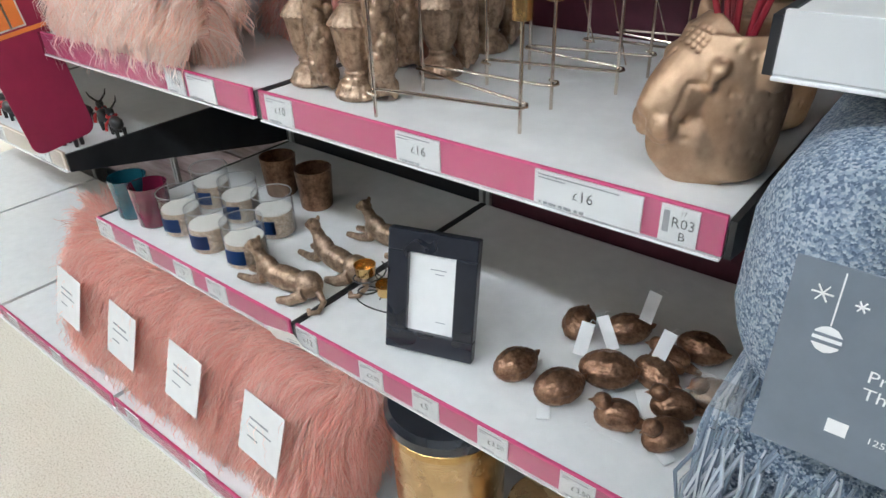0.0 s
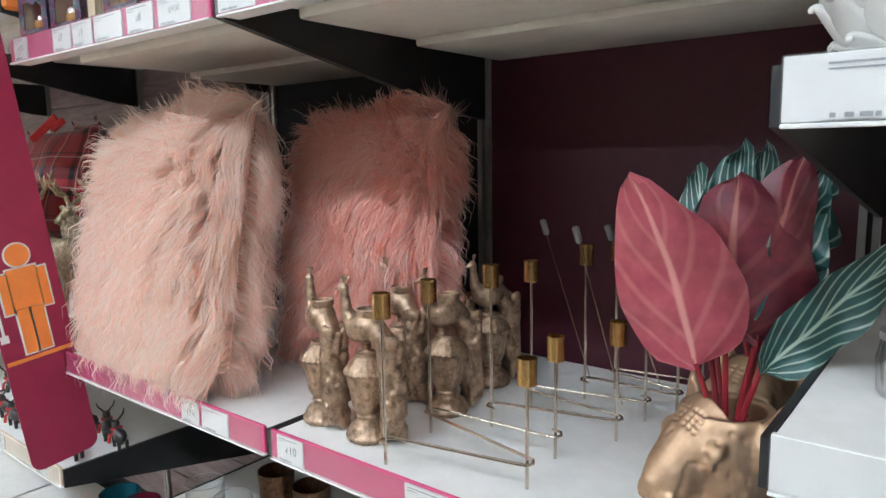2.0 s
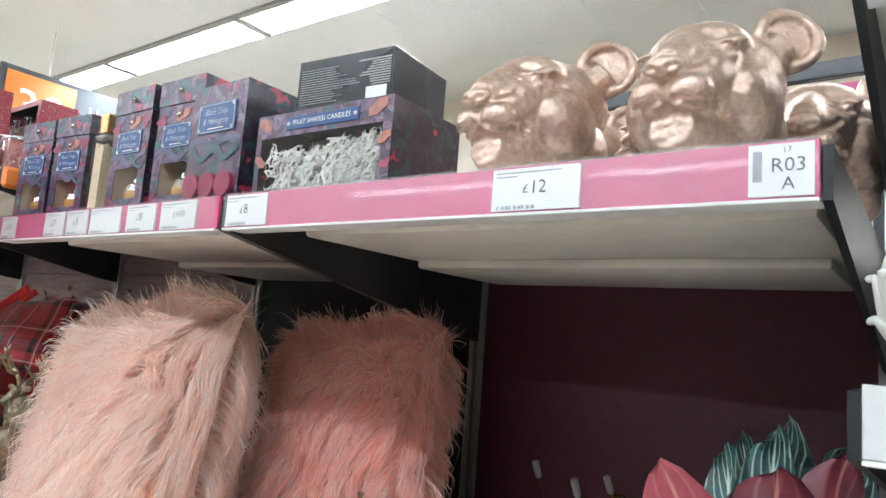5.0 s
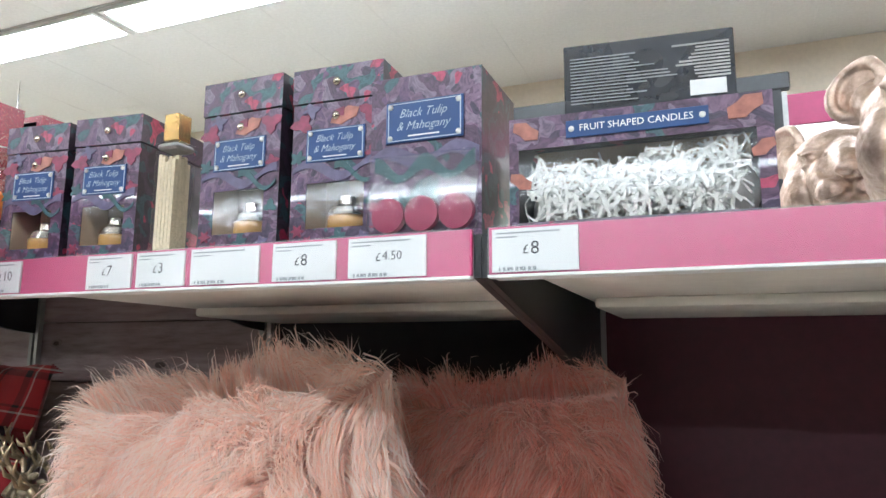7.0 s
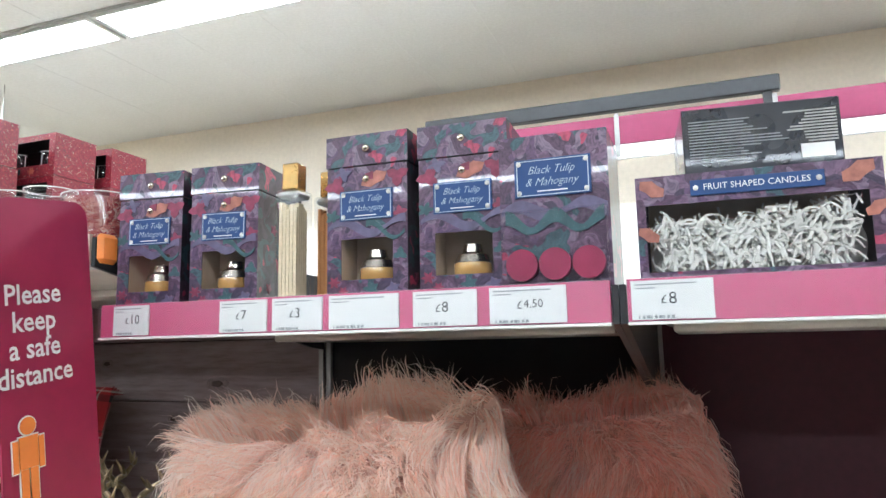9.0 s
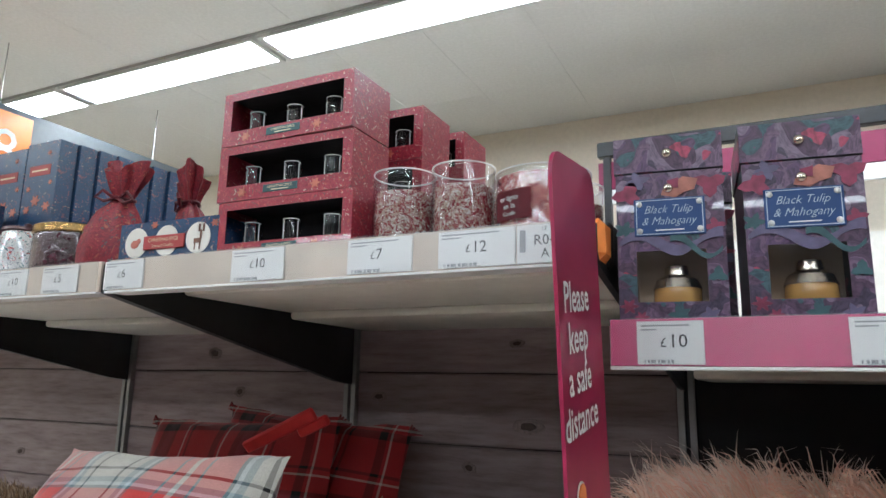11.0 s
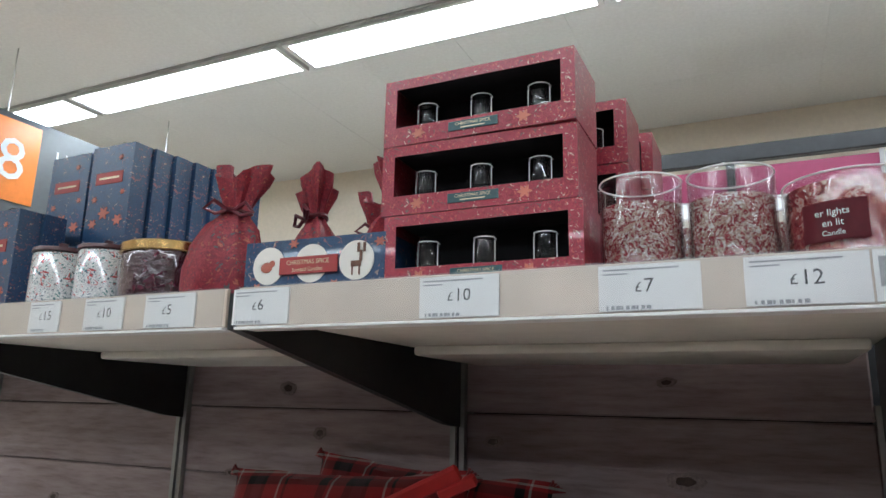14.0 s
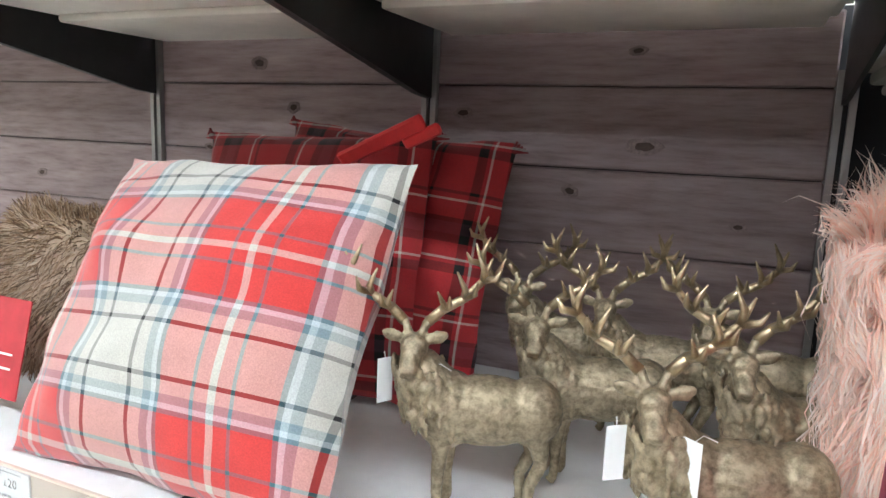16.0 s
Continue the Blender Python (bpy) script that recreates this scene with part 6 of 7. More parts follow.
def seed_pod(k=1.0):
    """A ridged almond-shaped ornament with pits along its ribs."""
    bm = bmesh.new()
    ball(bm, (0, 0, 0.024), (0.038, 0.026, 0.024), 4)
    for v in bm.verts:
        u = v.co.x / 0.038
        ang = math.atan2(v.co.z - 0.024, v.co.y)
        s = (1 - 0.28 * max(0, u) ** 2) * (1 + 0.045 * math.cos(ang * 9))
        v.co.y *= s
        v.co.z = 0.024 + (v.co.z - 0.024) * s
    tube(bm, [(0.034, 0, 0.026), (0.044, 0, 0.031)], [0.006, 0.002], 8)
    return sculpt("pod_ornament", bm, BROWNM, 0.0018, 1, (260, 0.0012))


POD = seed_pod()


def bird():
    bm = bmesh.new()
    ball(bm, (0, 0, 0.022), (0.031, 0.021, 0.021), 3, Euler((0, radians(-14), 0)))
    ball(bm, (-0.020, 0, 0.043), (0.013, 0.012, 0.012), 3)
    tube(bm, [(-0.030, 0, 0.042), (-0.040, 0, 0.040)], [0.004, 0.001], 6)
    tube(bm, [(0.022, 0, 0.018), (0.048, 0, 0.010)], [0.010, 0.004], 8)
    for s in (-1, 1):
        ball(bm, (0.006, s * 0.017, 0.024), (0.022, 0.006, 0.013), 2, Euler((0, radians(12), 0)))
        tube(bm, [(-0.002, s * 0.008, 0.006), (-0.010, s * 0.010, 0.001)], [0.003, 0.002], 5)
    return sculpt("bird_ornament", bm, BROWNM, 0.0016, 2, (240, 0.0006))


BIRD = bird()


def hang_tag(m, label="white swing tag lying by the ornaments"):
    t = thing("swing_tag", m, label, "tag", "swing tags")
    part("card", boxes((-0.010, 0.010, -0.0004, 0.0004, 0, 0.052), bevel=0.0002), PAPER, t)
    part("string", tube(bmesh.new(), [(0, 0, 0.049), (0.004, 0.008, 0.056), (0.010, 0.02, 0.050)], 0.0005, 5), PAPER, t, "thin string")


for x, y, a, k in ((0.375, 0.155, 70, 1.0), (0.452, 0.150, 60, 1.05), (0.492, 0.220, 25, 1.15), (0.55, 0.255, -20, 1.0), (0.47, 0.33, 40, 1.0), (0.40, 0.30, 100, 1.0), (0.58, 0.35, 0, 1.0)):
    put("pod_ornament", POD, pose(x, y, ZLS, 0, 0, a) @ Matrix.Scale(k, 4), "ribbed copper-brown seed pod ornament", "ornament", "pod ornaments")
for x, y, a in ((0.540, 0.148, 20), (0.604, 0.152, 60), (0.592, 0.212, 30), (0.625, 0.262, 50), (0.55, 0.30, 10)):
    put("bird_ornament", BIRD, pose(x, y, ZLS, 0, 0, a), "copper-brown bird ornament on clip feet", "ornament", "bird ornaments")
for x, y, z, rx, ry, rz in ((0.445, 0.215, 0.035, -20, 10, 20), (0.485, 0.245, 0.045, -15, -30, 10), (0.545, 0.262, 0.042, -10, 12, 5), (0.50, 0.315, 0.060, -10, 8, 0), (0.575, 0.185, 0.002, -76, 0, 40), (0.560, 0.135, 0.002, -82, 0, 100), (0.625, 0.130, 0.002, -80, 0, 60), (0.455, 0.10, 0.002, -84, 0, 30)):
    hang_tag(pose(x, y, ZLS + z, rx, ry, rz))
t = thing("ticket_flap", pose(0.0, YL - 0.012, ZL - 0.036, 24, 0, 10), "white price card hanging loose from the strip", "ticket")
part("card", boxes((-0.03, 0.03, -0.0004, 0.0004, 0, 0.044)), PAPER, t)
part("barcode", boxes((0.004, 0.024, -0.0009, -0.0004, 0.004, 0.010), (0.004, 0.026, -0.0009, -0.0004, 0.018, 0.019)), GREYINK, t)
# ---- base shelf ----
ZBS = ZB - 0.003
for x, seed in ((-0.80, 10), (-0.555, 11), (-0.315, 12), (-0.065, 13)):
    c = fur_cushion(pose(x, 0.045, ZBS + 0.012, -16, 4, -2), 0.29, 0.385, 0.19, 20000, "peach pink fur cushion with a white paper label", PEACHFUR, seed, 0.06, "base shelf fur cushions")
    lb = part("label", boxes((-0.058, 0.058, -0.138, -0.1365, 0.13, 0.260)), PAPER, c, "white paper label")
    part("print_line", boxes((-0.035, 0.02, -0.1386, -0.1381, 0.21, 0.214), (-0.035, 0.03, -0.1386, -0.1381, 0.195, 0.198), (-0.035, -0.005, -0.1386, -0.1381, 0.17, 0.173)), GREYINK, lb)
t = thing("storage_pot", (0.255, 0.135, ZBS), "gold lacquered pot with a wide black lid", "pot")
part("body", lathe([(0.082, 0), (0.090, 0.006), (0.096, 0.12), (0.098, 0.30), (0.094, 0.338)], 48), GOLDB, t)
part("rim_band", lathe([(0.0955, 0.318), (0.1005, 0.322), (0.1005, 0.336), (0.0955, 0.340)], 48, cap=False), BRASS, t, "twisted brass band")
part("lid", lathe([(0.100, 0.3405), (0.106, 0.345), (0.106, 0.362), (0.098, 0.372), (0.0, 0.376)], 48), BLACKC, t, "black lid")
t = thing("storage_pot", (0.455, 0.15, ZBS), "gold lacquered pot standing on the base shelf", "pot")
part("body", lathe([(0.070, 0), (0.078, 0.006), (0.080, 0.15), (0.074, 0.235), (0.070, 0.24)], 48), GOLDB, t)
part("ring_handle", tube(bmesh.new(), [(-0.03 + 0.022 * math.cos(a), -0.083, 0.19 + 0.022 * math.sin(a)) for a in (2 * math.pi * k / 20 for k in range(21))], 0.003, 6), ROSE, t, "rose gold ring handle")
t = thing("price_card", pose(0.085, -0.012, ZBS + 0.002, -10, 0, 12), "blank white price card leaning on a cushion", "card")
part("card", boxes((-0.045, 0.045, -0.0005, 0.0005, 0, 0.12)), PAPER, t)
part("print_line", boxes((-0.035, 0.02, -0.0010, -0.0006, 0.10, 0.103), (-0.035, 0.03, -0.0010, -0.0006, 0.088, 0.09)), GREYINK, t)

# ---- unit on the other side ----


def knit_mat():
    m, n, l, b = ntree("denim_blue_knit")
    v = mapping(n, l)
    ch = n.new("ShaderNodeTexVoronoi")
    ch.inputs["Scale"].default_value = 520
    l.new(v, ch.inputs["Vector"])
    f = noise_tex(n, l, v, 260, 3)
    sp = n.new("ShaderNodeSeparateColor")
    l.new(ch.outputs["Color"], sp.inputs[0])
    l.new(ramp(n, l, sp.outputs[0], [(0.1, (0.10, 0.14, 0.20)), (0.45, (0.20, 0.26, 0.34)), (0.9, (0.42, 0.47, 0.52))]), b.inputs["Base Color"])
    b.inputs["Roughness"].default_value = 0.95
    bump(n, l, b, ch.outputs["Distance"], 0.5, 0.003)
    return m


KNITM = knit_mat()
YARN = hair_mat("blue_grey_yarn", (0.16, 0.21, 0.28), (0.30, 0.36, 0.43), (0.50, 0.54, 0.58), 0.1)


def folded_throw():
    t = thing("folded_throw", pose(W + 0.027, -0.095, 0.624), "folded blue-grey woven throw with a knotted fringe and card band", "throw blanket")
    bm = bmesh.new()
    box(bm, 0, 0.36, 0.0, 0.36, 0.285, 0.500, bevel=0.075, seg=5)
    part("top_fold", ruffle(bm, 14, 0.006), KNITM, t, "thick woven fold")
    bm = bmesh.new()
    box(bm, 0.0, 0.36, -0.01, 0.34, 0.0, 0.30, bevel=0.06, seg=4)
    part("lower_fold", ruffle(bm, 14, 0.006), KNITM, t)
    rng = random.Random(8)
    bm = bmesh.new()
    for i in range(520):
        x, y = (rng.uniform(0.035, 0.345), rng.uniform(-0.060, -0.030)) if i % 8 else (rng.uniform(0.02, 0.04), rng.uniform(-0.05, 0.10))
        z, d = rng.uniform(0.25, 0.315), rng.uniform(-0.03, 0.012)
        w = [rng.uniform(-0.006, 0.006) for q in range(4)]
        ln = rng.uniform(0.09, 0.15)
        tube(bm, [(x, y, z), (x + d * 0.2 + w[0], y - 0.010, z - ln * 0.25), (x + d * 0.45 + w[1], y - 0.012 + w[0], z - ln * 0.5), (x + d * 0.75 + w[2], y - 0.008 + w[3], z - ln * 0.78), (x + d + w[3], y - 0.004, z - ln)], [0.0013, 0.0017, 0.0017, 0.0015, 0.0008], 5)
    part("fringe", bm, YARN, t, "long knotted fringe", kind="stuff")
    c = part("card_band", boxes((0.028, 0.30, -0.047, -0.0455, 0.215, 0.405), bevel=0.0005), mat("slate_card", (0.16, 0.19, 0.23), 0.5, var=0.06, bmp=0.02), t, "slate grey card band")
    c.location, c.scale = (0.032, 0.0, 0.171), (0.72, 1, 0.72)
    words("lettering", "Printed", 0.0165, SIGNW, c, Matrix.Translation((0.098, -0.0478, 0.318)) @ FACE, "LEFT")
    words("lettering", "Throw", 0.0165, SIGNW, c, Matrix.Translation((0.098, -0.0478, 0.301)) @ FACE, "LEFT")
    words("lettering", "125x150cm", 0.0095, SIGNW, c, Matrix.Translation((0.112, -0.0478, 0.258)) @ FACE, "LEFT")
    part("size_icon", boxes((0.082, 0.098, -0.0476, -0.0471, 0.251, 0.265)), SIGNW, c, "small white icon")
    bm = bmesh.new()
    ball(bm, (0.064, -0.0474, 0.338), (0.0115, 0.0006, 0.013), 2)
    part("bauble_print", bm, SIGNW, c, "white bauble drawing")
    part("bauble_band", boxes((0.053, 0.075, -0.0484, -0.0479, 0.334, 0.337), (0.053, 0.075, -0.0484, -0.0479, 0.341, 0.3435)), mat("slate_card", (0.16, 0.19, 0.23), 0.5), c)
    part("bauble_string", boxes((0.0634, 0.0646, -0.0476, -0.0471, 0.352, 0.400)), SIGNW, c)
    for x, z, k in ((0.052, 0.378, 0.008), (0.080, 0.376, 0.005), (0.113, 0.372, 0.004)):
        bm = bmesh.new()
        for q in range(3):
            a = math.pi * q / 3
            tube(bm, [(x - k * math.cos(a), -0.0474, z - k * math.sin(a)), (x + k * math.cos(a), -0.0474, z + k * math.sin(a))], 0.0007, 4)
        part("snowflake_print", bm, SIGNW, c)
    part("tape", boxes((0.012, 0.045, -0.0495, -0.0485, 0.335, 0.36)), CLEAR, t, "clear tape")
    return t


folded_throw()
t = thing("shelf_notice", pose(W + 0.118, -0.125, 1.115, 6, -14, 0), "plain white paper notice hanging from the shelf edge", "notice")
part("sheet", boxes((0, 0.13, -0.0005, 0.0005, -0.03, 0.06)), PAPER, t)
part("print_line", boxes((0.05, 0.11, -0.0012, -0.0007, 0.02, 0.024), (0.05, 0.10, -0.0012, -0.0007, 0.01, 0.013)), GREYINK, t)


def artichoke():
    """A ceramic artichoke: overlapping rows of thick pointed scales on a globe."""
    t = thing("artichoke_ornament", (W + 0.088, 0.045, 1.447 - 0.003), "white ceramic artichoke ornament with raised scales", "ornament")
    body = bmesh.new()
    ball(body, (0, 0, 0.062), (0.066, 0.066, 0.063), 4)
    lathe([(0.030, 0.0), (0.034, 0.004), (0.030, 0.012)], 24, body)
    part("globe", ruffle(body, 40, 0.001), STONEW, t)
    sc = bmesh.new()
    ball(sc, (0, 0, 0), (0.018, 0.006, 0.022), 3)
    for v in sc.verts:
        if v.co.z > 0:
            v.co.x *= 1 - 0.35 * v.co.z / 0.022
            v.co.y -= 0.004 * (v.co.z / 0.022) ** 2
    ball(sc, (0, -0.006, 0.019), (0.0035, 0.004, 0.003), 2)
    me = mesh_of("scale", sc, STONEW)
    for r in range(6):
        lat = radians(-52 + r * 24)
        cnt = max(5, int(13 * math.cos(lat)))
        for k in range(cnt):
            a = 2 * math.pi * (k + 0.5 * (r % 2)) / cnt
            ob = new("scale", me)
            ob.parent = t
            ob.matrix_basis = Matrix.Translation((0.0620 * math.cos(lat) * math.sin(a), -0.0620 * math.cos(lat) * math.cos(a), 0.062 + 0.062 * math.sin(lat))) @ pose(0, 0, 0, 0, 0, math.degrees(a)) @ pose(0, 0, 0, 3 - math.degrees(lat), 0, 0)
    return t


artichoke()
for x, y in ((W + 0.10, 0.12), (W + 0.19, 0.10), (W + 0.15, 0.22)):
    t = thing("glass_candle", (x, y, 1.187), "clear faceted glass candle holder with a silver rim", "candle holder", "glass candle holders")
    part("glass", lathe([(0.026, 0), (0.034, 0.004), (0.036, 0.03), (0.032, 0.05), (0.030, 0.05), (0.033, 0.03), (0.03, 0.008)], 12, cap=False), PLASTIC, t)
    part("rim", lathe([(0.030, 0.048), (0.034, 0.050), (0.034, 0.056), (0.030, 0.056)], 24, cap=False), GREYM, t, "silver rim")
    part("wax", lathe([(0.028, 0.006), (0.029, 0.03), (0.0, 0.031)], 20), WAX, t)

# ---- middle shelf of the next unit ----
ZM4S = ZM4 - 0.003
t = thing("tartan_cushion", pose(-1.372, -0.034, ZM4S + 0.008, -30, -2, -2), "bright red and cream tartan cushion leaning back", "cushion", "tartan cushions")
part("cover", ruffle(pillow(0.475, 0.425, 0.17, 36, wave=0.02), 9, 0.006), TARTAN, t)
for x, y, rx, ry, rz in ((-1.425, 0.30, -16, -2, 4), (-1.365, 0.405, -12, 4, 0)):
    t = thing("tartan_cushion", pose(x, y, ZM4S + 0.004, rx, ry, rz), "dark red and black tartan cushion standing at the back", "cushion", "tartan cushions")
    part("cover", ruffle(pillow(0.43, 0.43, 0.11, 30, wave=0.02), 9, 0.006), TARTAND, t)
    bm = bmesh.new()
    for s in (-1, 1):
        for k in range(5):
            tube(bm, [(s * 0.205, 0, 0.415), (s * (0.214 + 0.004 * k), 0.004 * (k - 2), 0.432 - 0.003 * k)], 0.0022, 5)
    part("tassel", bm, TARTAND, t, "corner tassels", kind="stuff")
t = thing("ribbon_bow", pose(-1.245, 0.285, ZM4S + 0.405, 20, -26, 10), "bright red ribbon tied on a tartan cushion", "ribbon")
part("ribbon", ruffle(boxes((-0.075, 0.06, -0.004, 0.004, -0.006, 0.016), (0.02, 0.075, -0.005, 0.005, -0.02, -0.004), bevel=0.003), 40, 0.004), REDS, t)


def stag():
    """A standing stag with a shaggy neck and many-tined antlers, facing -y with its flank to +x."""
    bm = bmesh.new()
    ball(bm, (0.058, 0.0, 0.110), (0.068, 0.032, 0.037), 3)
    ball(bm, (0.018, 0.0, 0.110), (0.036, 0.033, 0.042), 3)
    ball(bm, (0.106, 0.0, 0.112), (0.032, 0.031, 0.037), 3)
    tube(bm, [(0.008, 0, 0.118), (-0.006, -0.002, 0.142), (-0.012, -0.006, 0.166)], [0.035, 0.029, 0.017], 14)
    rng = random.Random(3)
    for i in range(110):
        z = rng.uniform(0.090, 0.160)
        a = rng.uniform(-2.4, 2.4)
        r = 0.034 - 0.12 * max(0, z - 0.12) * 1.2
        ball(bm, (0.004 - 0.3 * (z - 0.11) - r * math.cos(a) * 0.95, -0.002 + r * math.sin(a), z), (0.0032, 0.0032, 0.010), 1)
    ball(bm, (-0.016, -0.010, 0.176), (0.014, 0.016, 0.015), 3)
    tube(bm, [(-0.016, -0.014, 0.175), (-0.019, -0.030, 0.163), (-0.020, -0.040, 0.155)], [0.013, 0.010, 0.0075], 12)
    for s in (-1, 1):
        ball(bm, (-0.016 + s * 0.022, -0.006, 0.186), (0.013, 0.004, 0.007), 2, Euler((0, radians(-s * 18), 0)))
        tube(bm, [(-0.016 + s * 0.006, -0.004, 0.188), (-0.016 + s * 0.012, 0.0, 0.202)], [0.0048, 0.0044], 8)
    for x, y, k in ((0.014, -0.014, 0), (0.022, 0.014, 1), (0.108, -0.014, 0), (0.100, 0.015, 1)):
        bend = 0.010 if x > 0.05 else 0.0
        tube(bm, [(x, y, 0.105), (x + bend, y, 0.062), (x - 0.002, y, 0.036), (x - 0.002 + 0.002 * k, y, 0.006), (x - 0.006, y, 0.0)], [0.015, 0.0085, 0.0065, 0.0055, 0.0065], 8)
    ball(bm, (0.129, 0, 0.118), (0.006, 0.006, 0.013), 2)
    body = sculpt("stag_figurine", bm, ANTIQ, 0.0019, 1, (200, 0.0009))
    ant = bmesh.new()
    for s in (-1, 1):
        cx = -0.016
        main = [(cx + s * 0.012, 0.0, 0.200), (cx + s * 0.026, 0.006, 0.212), (cx + s * 0.048, 0.010, 0.224), (cx + s * 0.066, 0.008, 0.244), (cx + s * 0.074, 0.002, 0.268)]
        tube(ant, main, [0.0058, 0.0054, 0.0048, 0.0038, 0.0012], 8)
        for p, q in ((1, (0.022, -0.020, 0.236)), (1, (0.034, -0.022, 0.232)), (2, (0.040, -0.006, 0.254)), (2, (0.060, -0.012, 0.246)), (3, (0.058, 0.004, 0.276)), (3, (0.084, -0.002, 0.258))):
            a = Vector(main[p])
            e = Vector((cx + s * q[0], q[1], q[2]))
            tube(ant, [a, a.lerp(e, 0.5) + Vector((s * 0.004, -0.004, -0.003)), e], [0.0042, 0.0034, 0.0009], 7)
    bmesh.ops.recalc_face_normals(ant, faces=ant.faces)
    b = bmesh.new()
    b.from_mesh(body)
    k = len(b.faces)
    tmp = bpy.data.meshes.new("antlers")
    ant.to_mesh(tmp)
    ant.free()
    b.from_mesh(tmp)
    b.faces.ensure_lookup_table()
    for f in b.faces[k:]:
        f.material_index = 1
    body.clear_geometry()
    b.to_mesh(body)
    b.free()
    body.materials[1] = HORN
    body.polygons.foreach_set("use_smooth", [True] * len(body.polygons))
    return body


STAG = stag()
for x, y, turn in ((-1.085, 0.100, 20), (-0.828, 0.060, 16), (-0.985, 0.235, 16), (-0.755, 0.215, 14), (-0.930, 0.38, 12), (-0.79, 0.40, -4), (-1.06, 0.42, 2)):
    put("stag_figurine", STAG, pose(x, y, ZM4S, 0, 0, turn) @ Matrix.Scale(1.08, 4), "antique brass stag figurine with branching antlers", "figurine", "stag figurines")
for x, y, rz in ((-0.870, 0.030, 38), (-0.806, 0.030, -34), (-1.136, 0.090, 60), (-1.078, 0.090, -60)):
    hang_tag(pose(x, y, ZM4S + 0.118, 0, 0, rz), "white swing tag hanging on a brass stag")
fur_cushion(pose(-1.80, 0.17, ZM4S + 0.01, -20, 0, 0), 0.34, 0.27, 0.16, 11000, "tawny brown faux fur cushion lying on the shelf", BROWNFUR, 21, 0.03, "brown fur cushions")
t = thing("cushion_band", pose(-1.75, 0.03, ZM4S + 0.03, -14, 0, 0), "red card band round a fur cushion", "card band")
part("band", boxes((-0.07, 0.07, -0.002, 0.0, 0, 0.14)), mat("red_band", (0.50, 0.04, 0.05), 0.5), t)
part("print_line", boxes((-0.05, 0.05, -0.003, -0.0024, 0.06, 0.063), (-0.05, 0.05, -0.003, -0.0024, 0.04, 0.043)), SIGNW, t)

# ---- third shelf of the next unit ----
ZQ = 0.755 - 0.003


def gonk(x, y):
    t = thing("reindeer_ornament", pose(x, y, ZQ, 0, 0, random.uniform(-30, 30)), "small dark reindeer ornament with a red scarf", "ornament", "dark reindeer ornaments")
    bm = bmesh.new()
    ball(bm, (0, 0, 0.028), (0.026, 0.014, 0.016), 2)
    ball(bm, (-0.026, 0, 0.048), (0.011, 0.009, 0.009), 2)
    tube(bm, [(-0.018, 0, 0.032), (-0.026, 0, 0.048)], [0.009, 0.007], 8)
    for sx in (-0.016, 0.018):
        for sy in (-0.008, 0.008):
            tube(bm, [(sx, sy, 0.02), (sx, sy, 0)], [0.005, 0.004], 6)
    for s in (-1, 1):
        tube(bm, [(-0.024, s * 0.004, 0.055), (-0.020, s * 0.016, 0.070), (-0.026, s * 0.020, 0.080)], [0.0025, 0.002, 0.001], 5)
    part("body", bm, DARKM, t)
    part("scarf", tube(bmesh.new(), [(-0.022 + 0.009 * math.cos(a), 0.010 * math.sin(a), 0.039) for a in (2 * math.pi * k / 14 for k in range(15))] + [(-0.02, -0.016, 0.025), (-0.015, -0.02, 0.01)], 0.0035, 6), REDS, t, "red scarf")


for x in range(9):
    for y in (0.06, 0.15):
        gonk(-0.71 - x * 0.075 + (0.03 if y > 0.1 else 0), y + 0.01 * (x % 2))

# ---- what stands beyond the shelving ----
t = thing("rear_header", (0, 3.0, 0), "pink header board over the shelving of the next aisle", "header board")
part("pink_board", boxes((-1.35, 2.4, 0, 0.03, 2.62, 2.775)), mat("pink_header", (0.22, 0.02, 0.07), 0.5, var=0.06), t)
part("white_band", boxes((-1.35, 2.4, 0.004, 0.03, 2.54, 2.618)), SIGNW, t, "white band")
part("top_bar", boxes((-1.35, 0.56, -0.03, 0.02, 2.80, 2.885), bevel=0.006), BLACK, t, "black steel bar")
for x in (-1.3, -0.9, 0.5):
    part("post", boxes((x - 0.02, x + 0.02, -0.02, 0.02, 0, 2.80)), BLACK, t)
part("screw", boxes((-0.26, -0.235, -0.008, -0.001, 2.55, 2.79), (0.52, 0.545, -0.008, -0.001, 2.55, 2.79)), GREYM, t)
t = thing("rear_shelving", (0, 3.06, 0), "pale shelving back of the next aisle", "shelving")
part("back", boxes((-5.5, 3.5, 0.0, 0.04, 0, 2.3)), CREAM, t)
part("ledge", boxes((-5.5, 3.5, -0.3, 0.0, 1.8, 1.84)), WHITE, t)


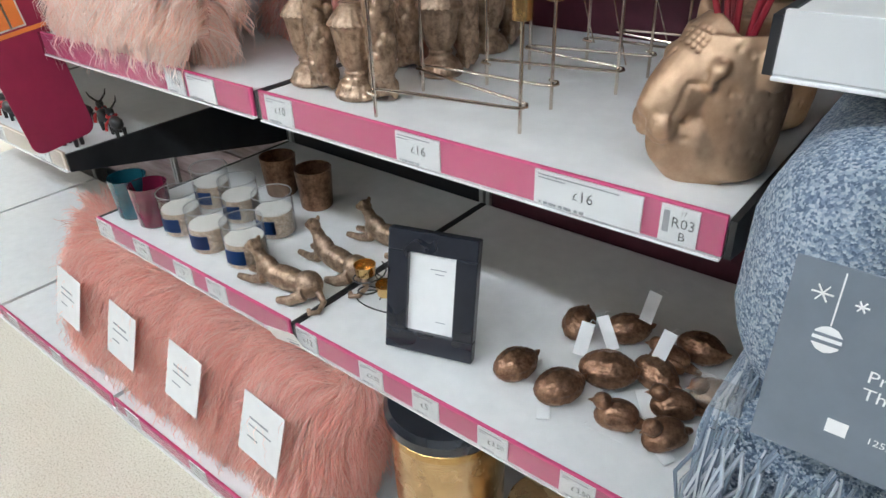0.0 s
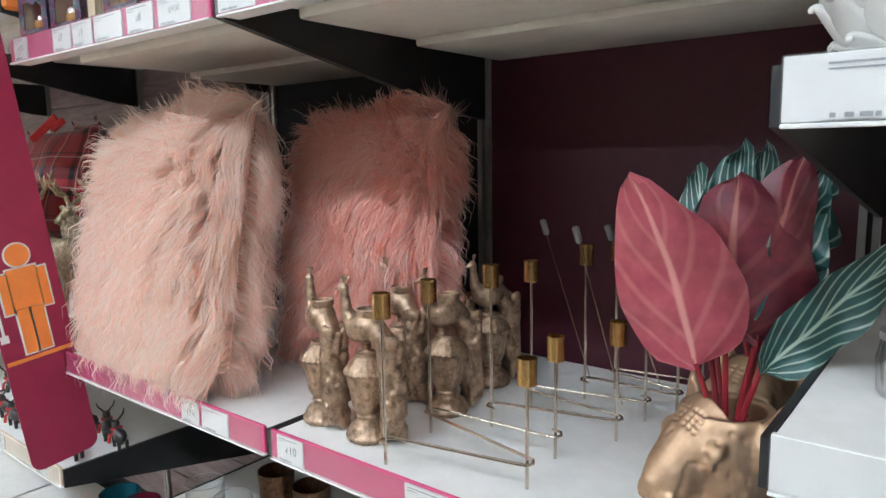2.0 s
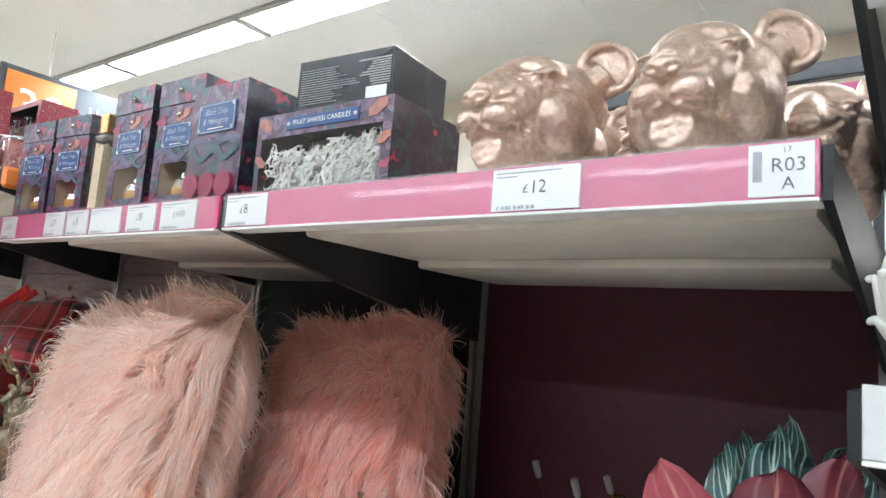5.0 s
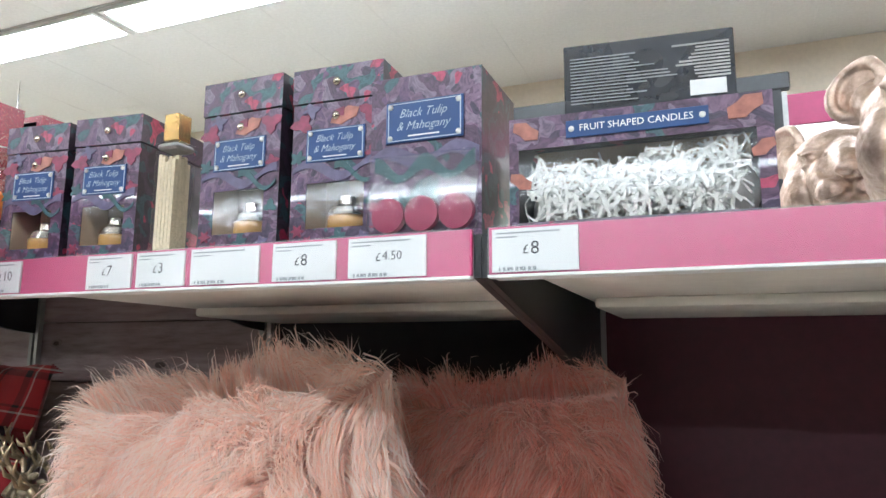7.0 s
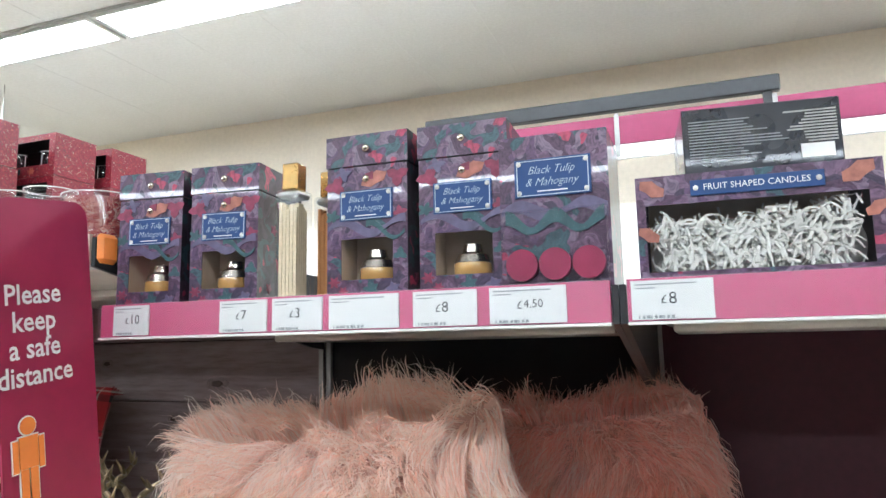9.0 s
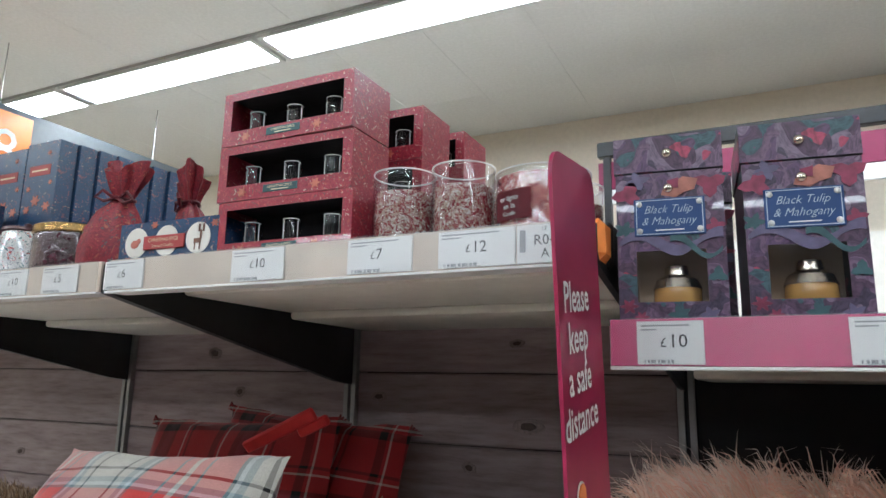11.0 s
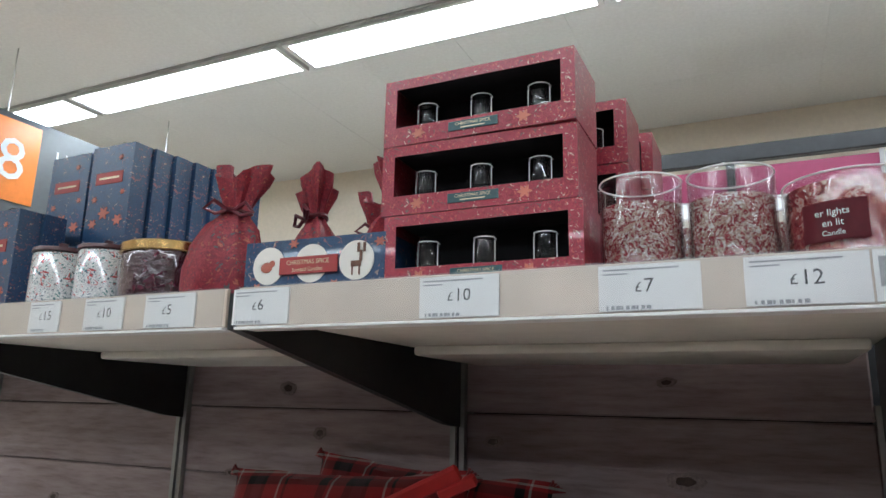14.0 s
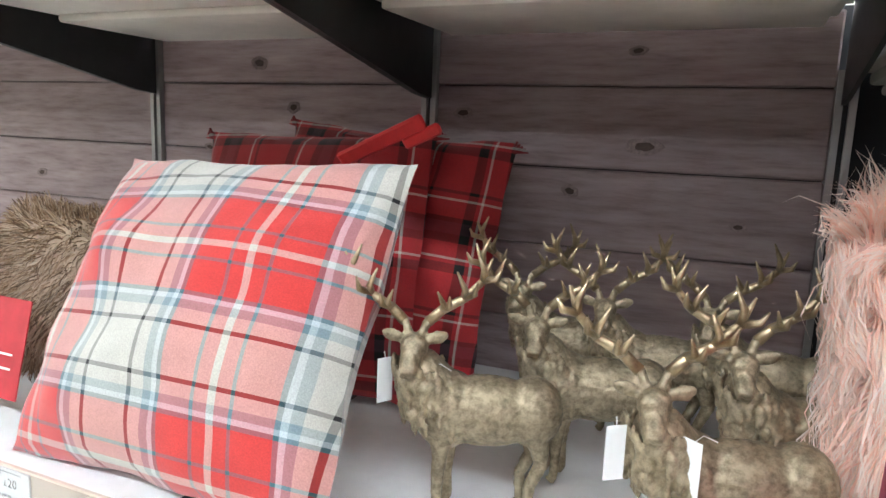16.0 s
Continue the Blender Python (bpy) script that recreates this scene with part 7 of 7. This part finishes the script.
def aisle_sign():
    t = thing("aisle_sign", pose(-4.5, 1.30, 2.78), "hanging aisle sign with an orange number and grey plate", "sign")
    bm = bmesh.new()
    box(bm, -0.02, 0.0, -0.02, 1.75, -0.42, 0.34, bevel=0.012, seg=2)
    p = part("plate", bm, SLATE, t, "slate grey plate")
    bm = bmesh.new()
    box(bm, 0.002, 0.014, 0.02, 0.50, -0.16, 0.30, bevel=0.005, seg=2)
    o = part("number_panel", bm, ORANGE, t, "orange number panel")
    side = pose(0, 0, 0, 90, 0, 90)
    words("lettering", "38", 0.34, SIGNW, o, Matrix.Translation((0.018, 0.26, 0.06)) @ side)
    words("lettering", "Home access", 0.12, SIGNW, p, Matrix.Translation((0.004, 0.60, 0.16)) @ side, "LEFT")
    words("lettering", "Home fragra", 0.12, SIGNW, p, Matrix.Translation((0.004, 0.60, -0.06)) @ side, "LEFT")
    for y in (0.3, 1.4):
        part("hanger", tube(bmesh.new(), [(-0.01, y, 0.33), (-0.01, y, 0.721)], 0.004, 6), GREYM, t)


aisle_sign()
# knots in the planks
KNOTR = mat("knot_ring", (0.29, 0.22, 0.21), 0.6, var=0.3, scale=160, bmp=0.1)
hosts = [o for o in bpy.data.objects if o.name.startswith("back_panel")]
for x, z, r, tall in ((-0.943, 1.479, 0.022, 0.7), (-1.061, 1.399, 0.012, 0.9), (-0.965, 1.631, 0.012, 0.7), (-1.264, 1.526, 0.014, 0.8), (-1.633, 1.528, 0.014, 0.8), (-1.717, 1.615, 0.015, 1.0), (-1.85, 1.44, 0.012, 0.7), (-1.55, 1.40, 0.010, 0.8), (-2.386, 1.355, 0.014, 0.8), (-0.79, 1.36, 0.010, 0.8)):
    host = [o for o in hosts if o.location.x - 1e-3 <= x < o.location.x + W][0]
    for name, prof, mt in (("knot_ring", [(r, 0), (r * 0.97, 0.0008), (r * 0.45, 0.0008)], KNOTR), ("plank_knot", [(r * 0.5, 0.0008), (r * 0.46, 0.0014), (0.001, 0.001)], KNOTM)):
        bm = lathe(prof, 24)
        for v in bm.verts:
            a = math.atan2(v.co.y, v.co.x)
            k = 1 + 0.12 * math.cos(2 * a + x * 40) + 0.07 * math.cos(5 * a + z * 30)
            v.co.x, v.co.y = v.co.x * k * 1.25, v.co.y * k * tall
        bm.transform(pose(0, 0, 0, 90, 0, 0))
        ob = new(name, mesh_of(name, bm, mt))
        ob.parent = host
        ob.location = (x - host.location.x, 0.0038, z)
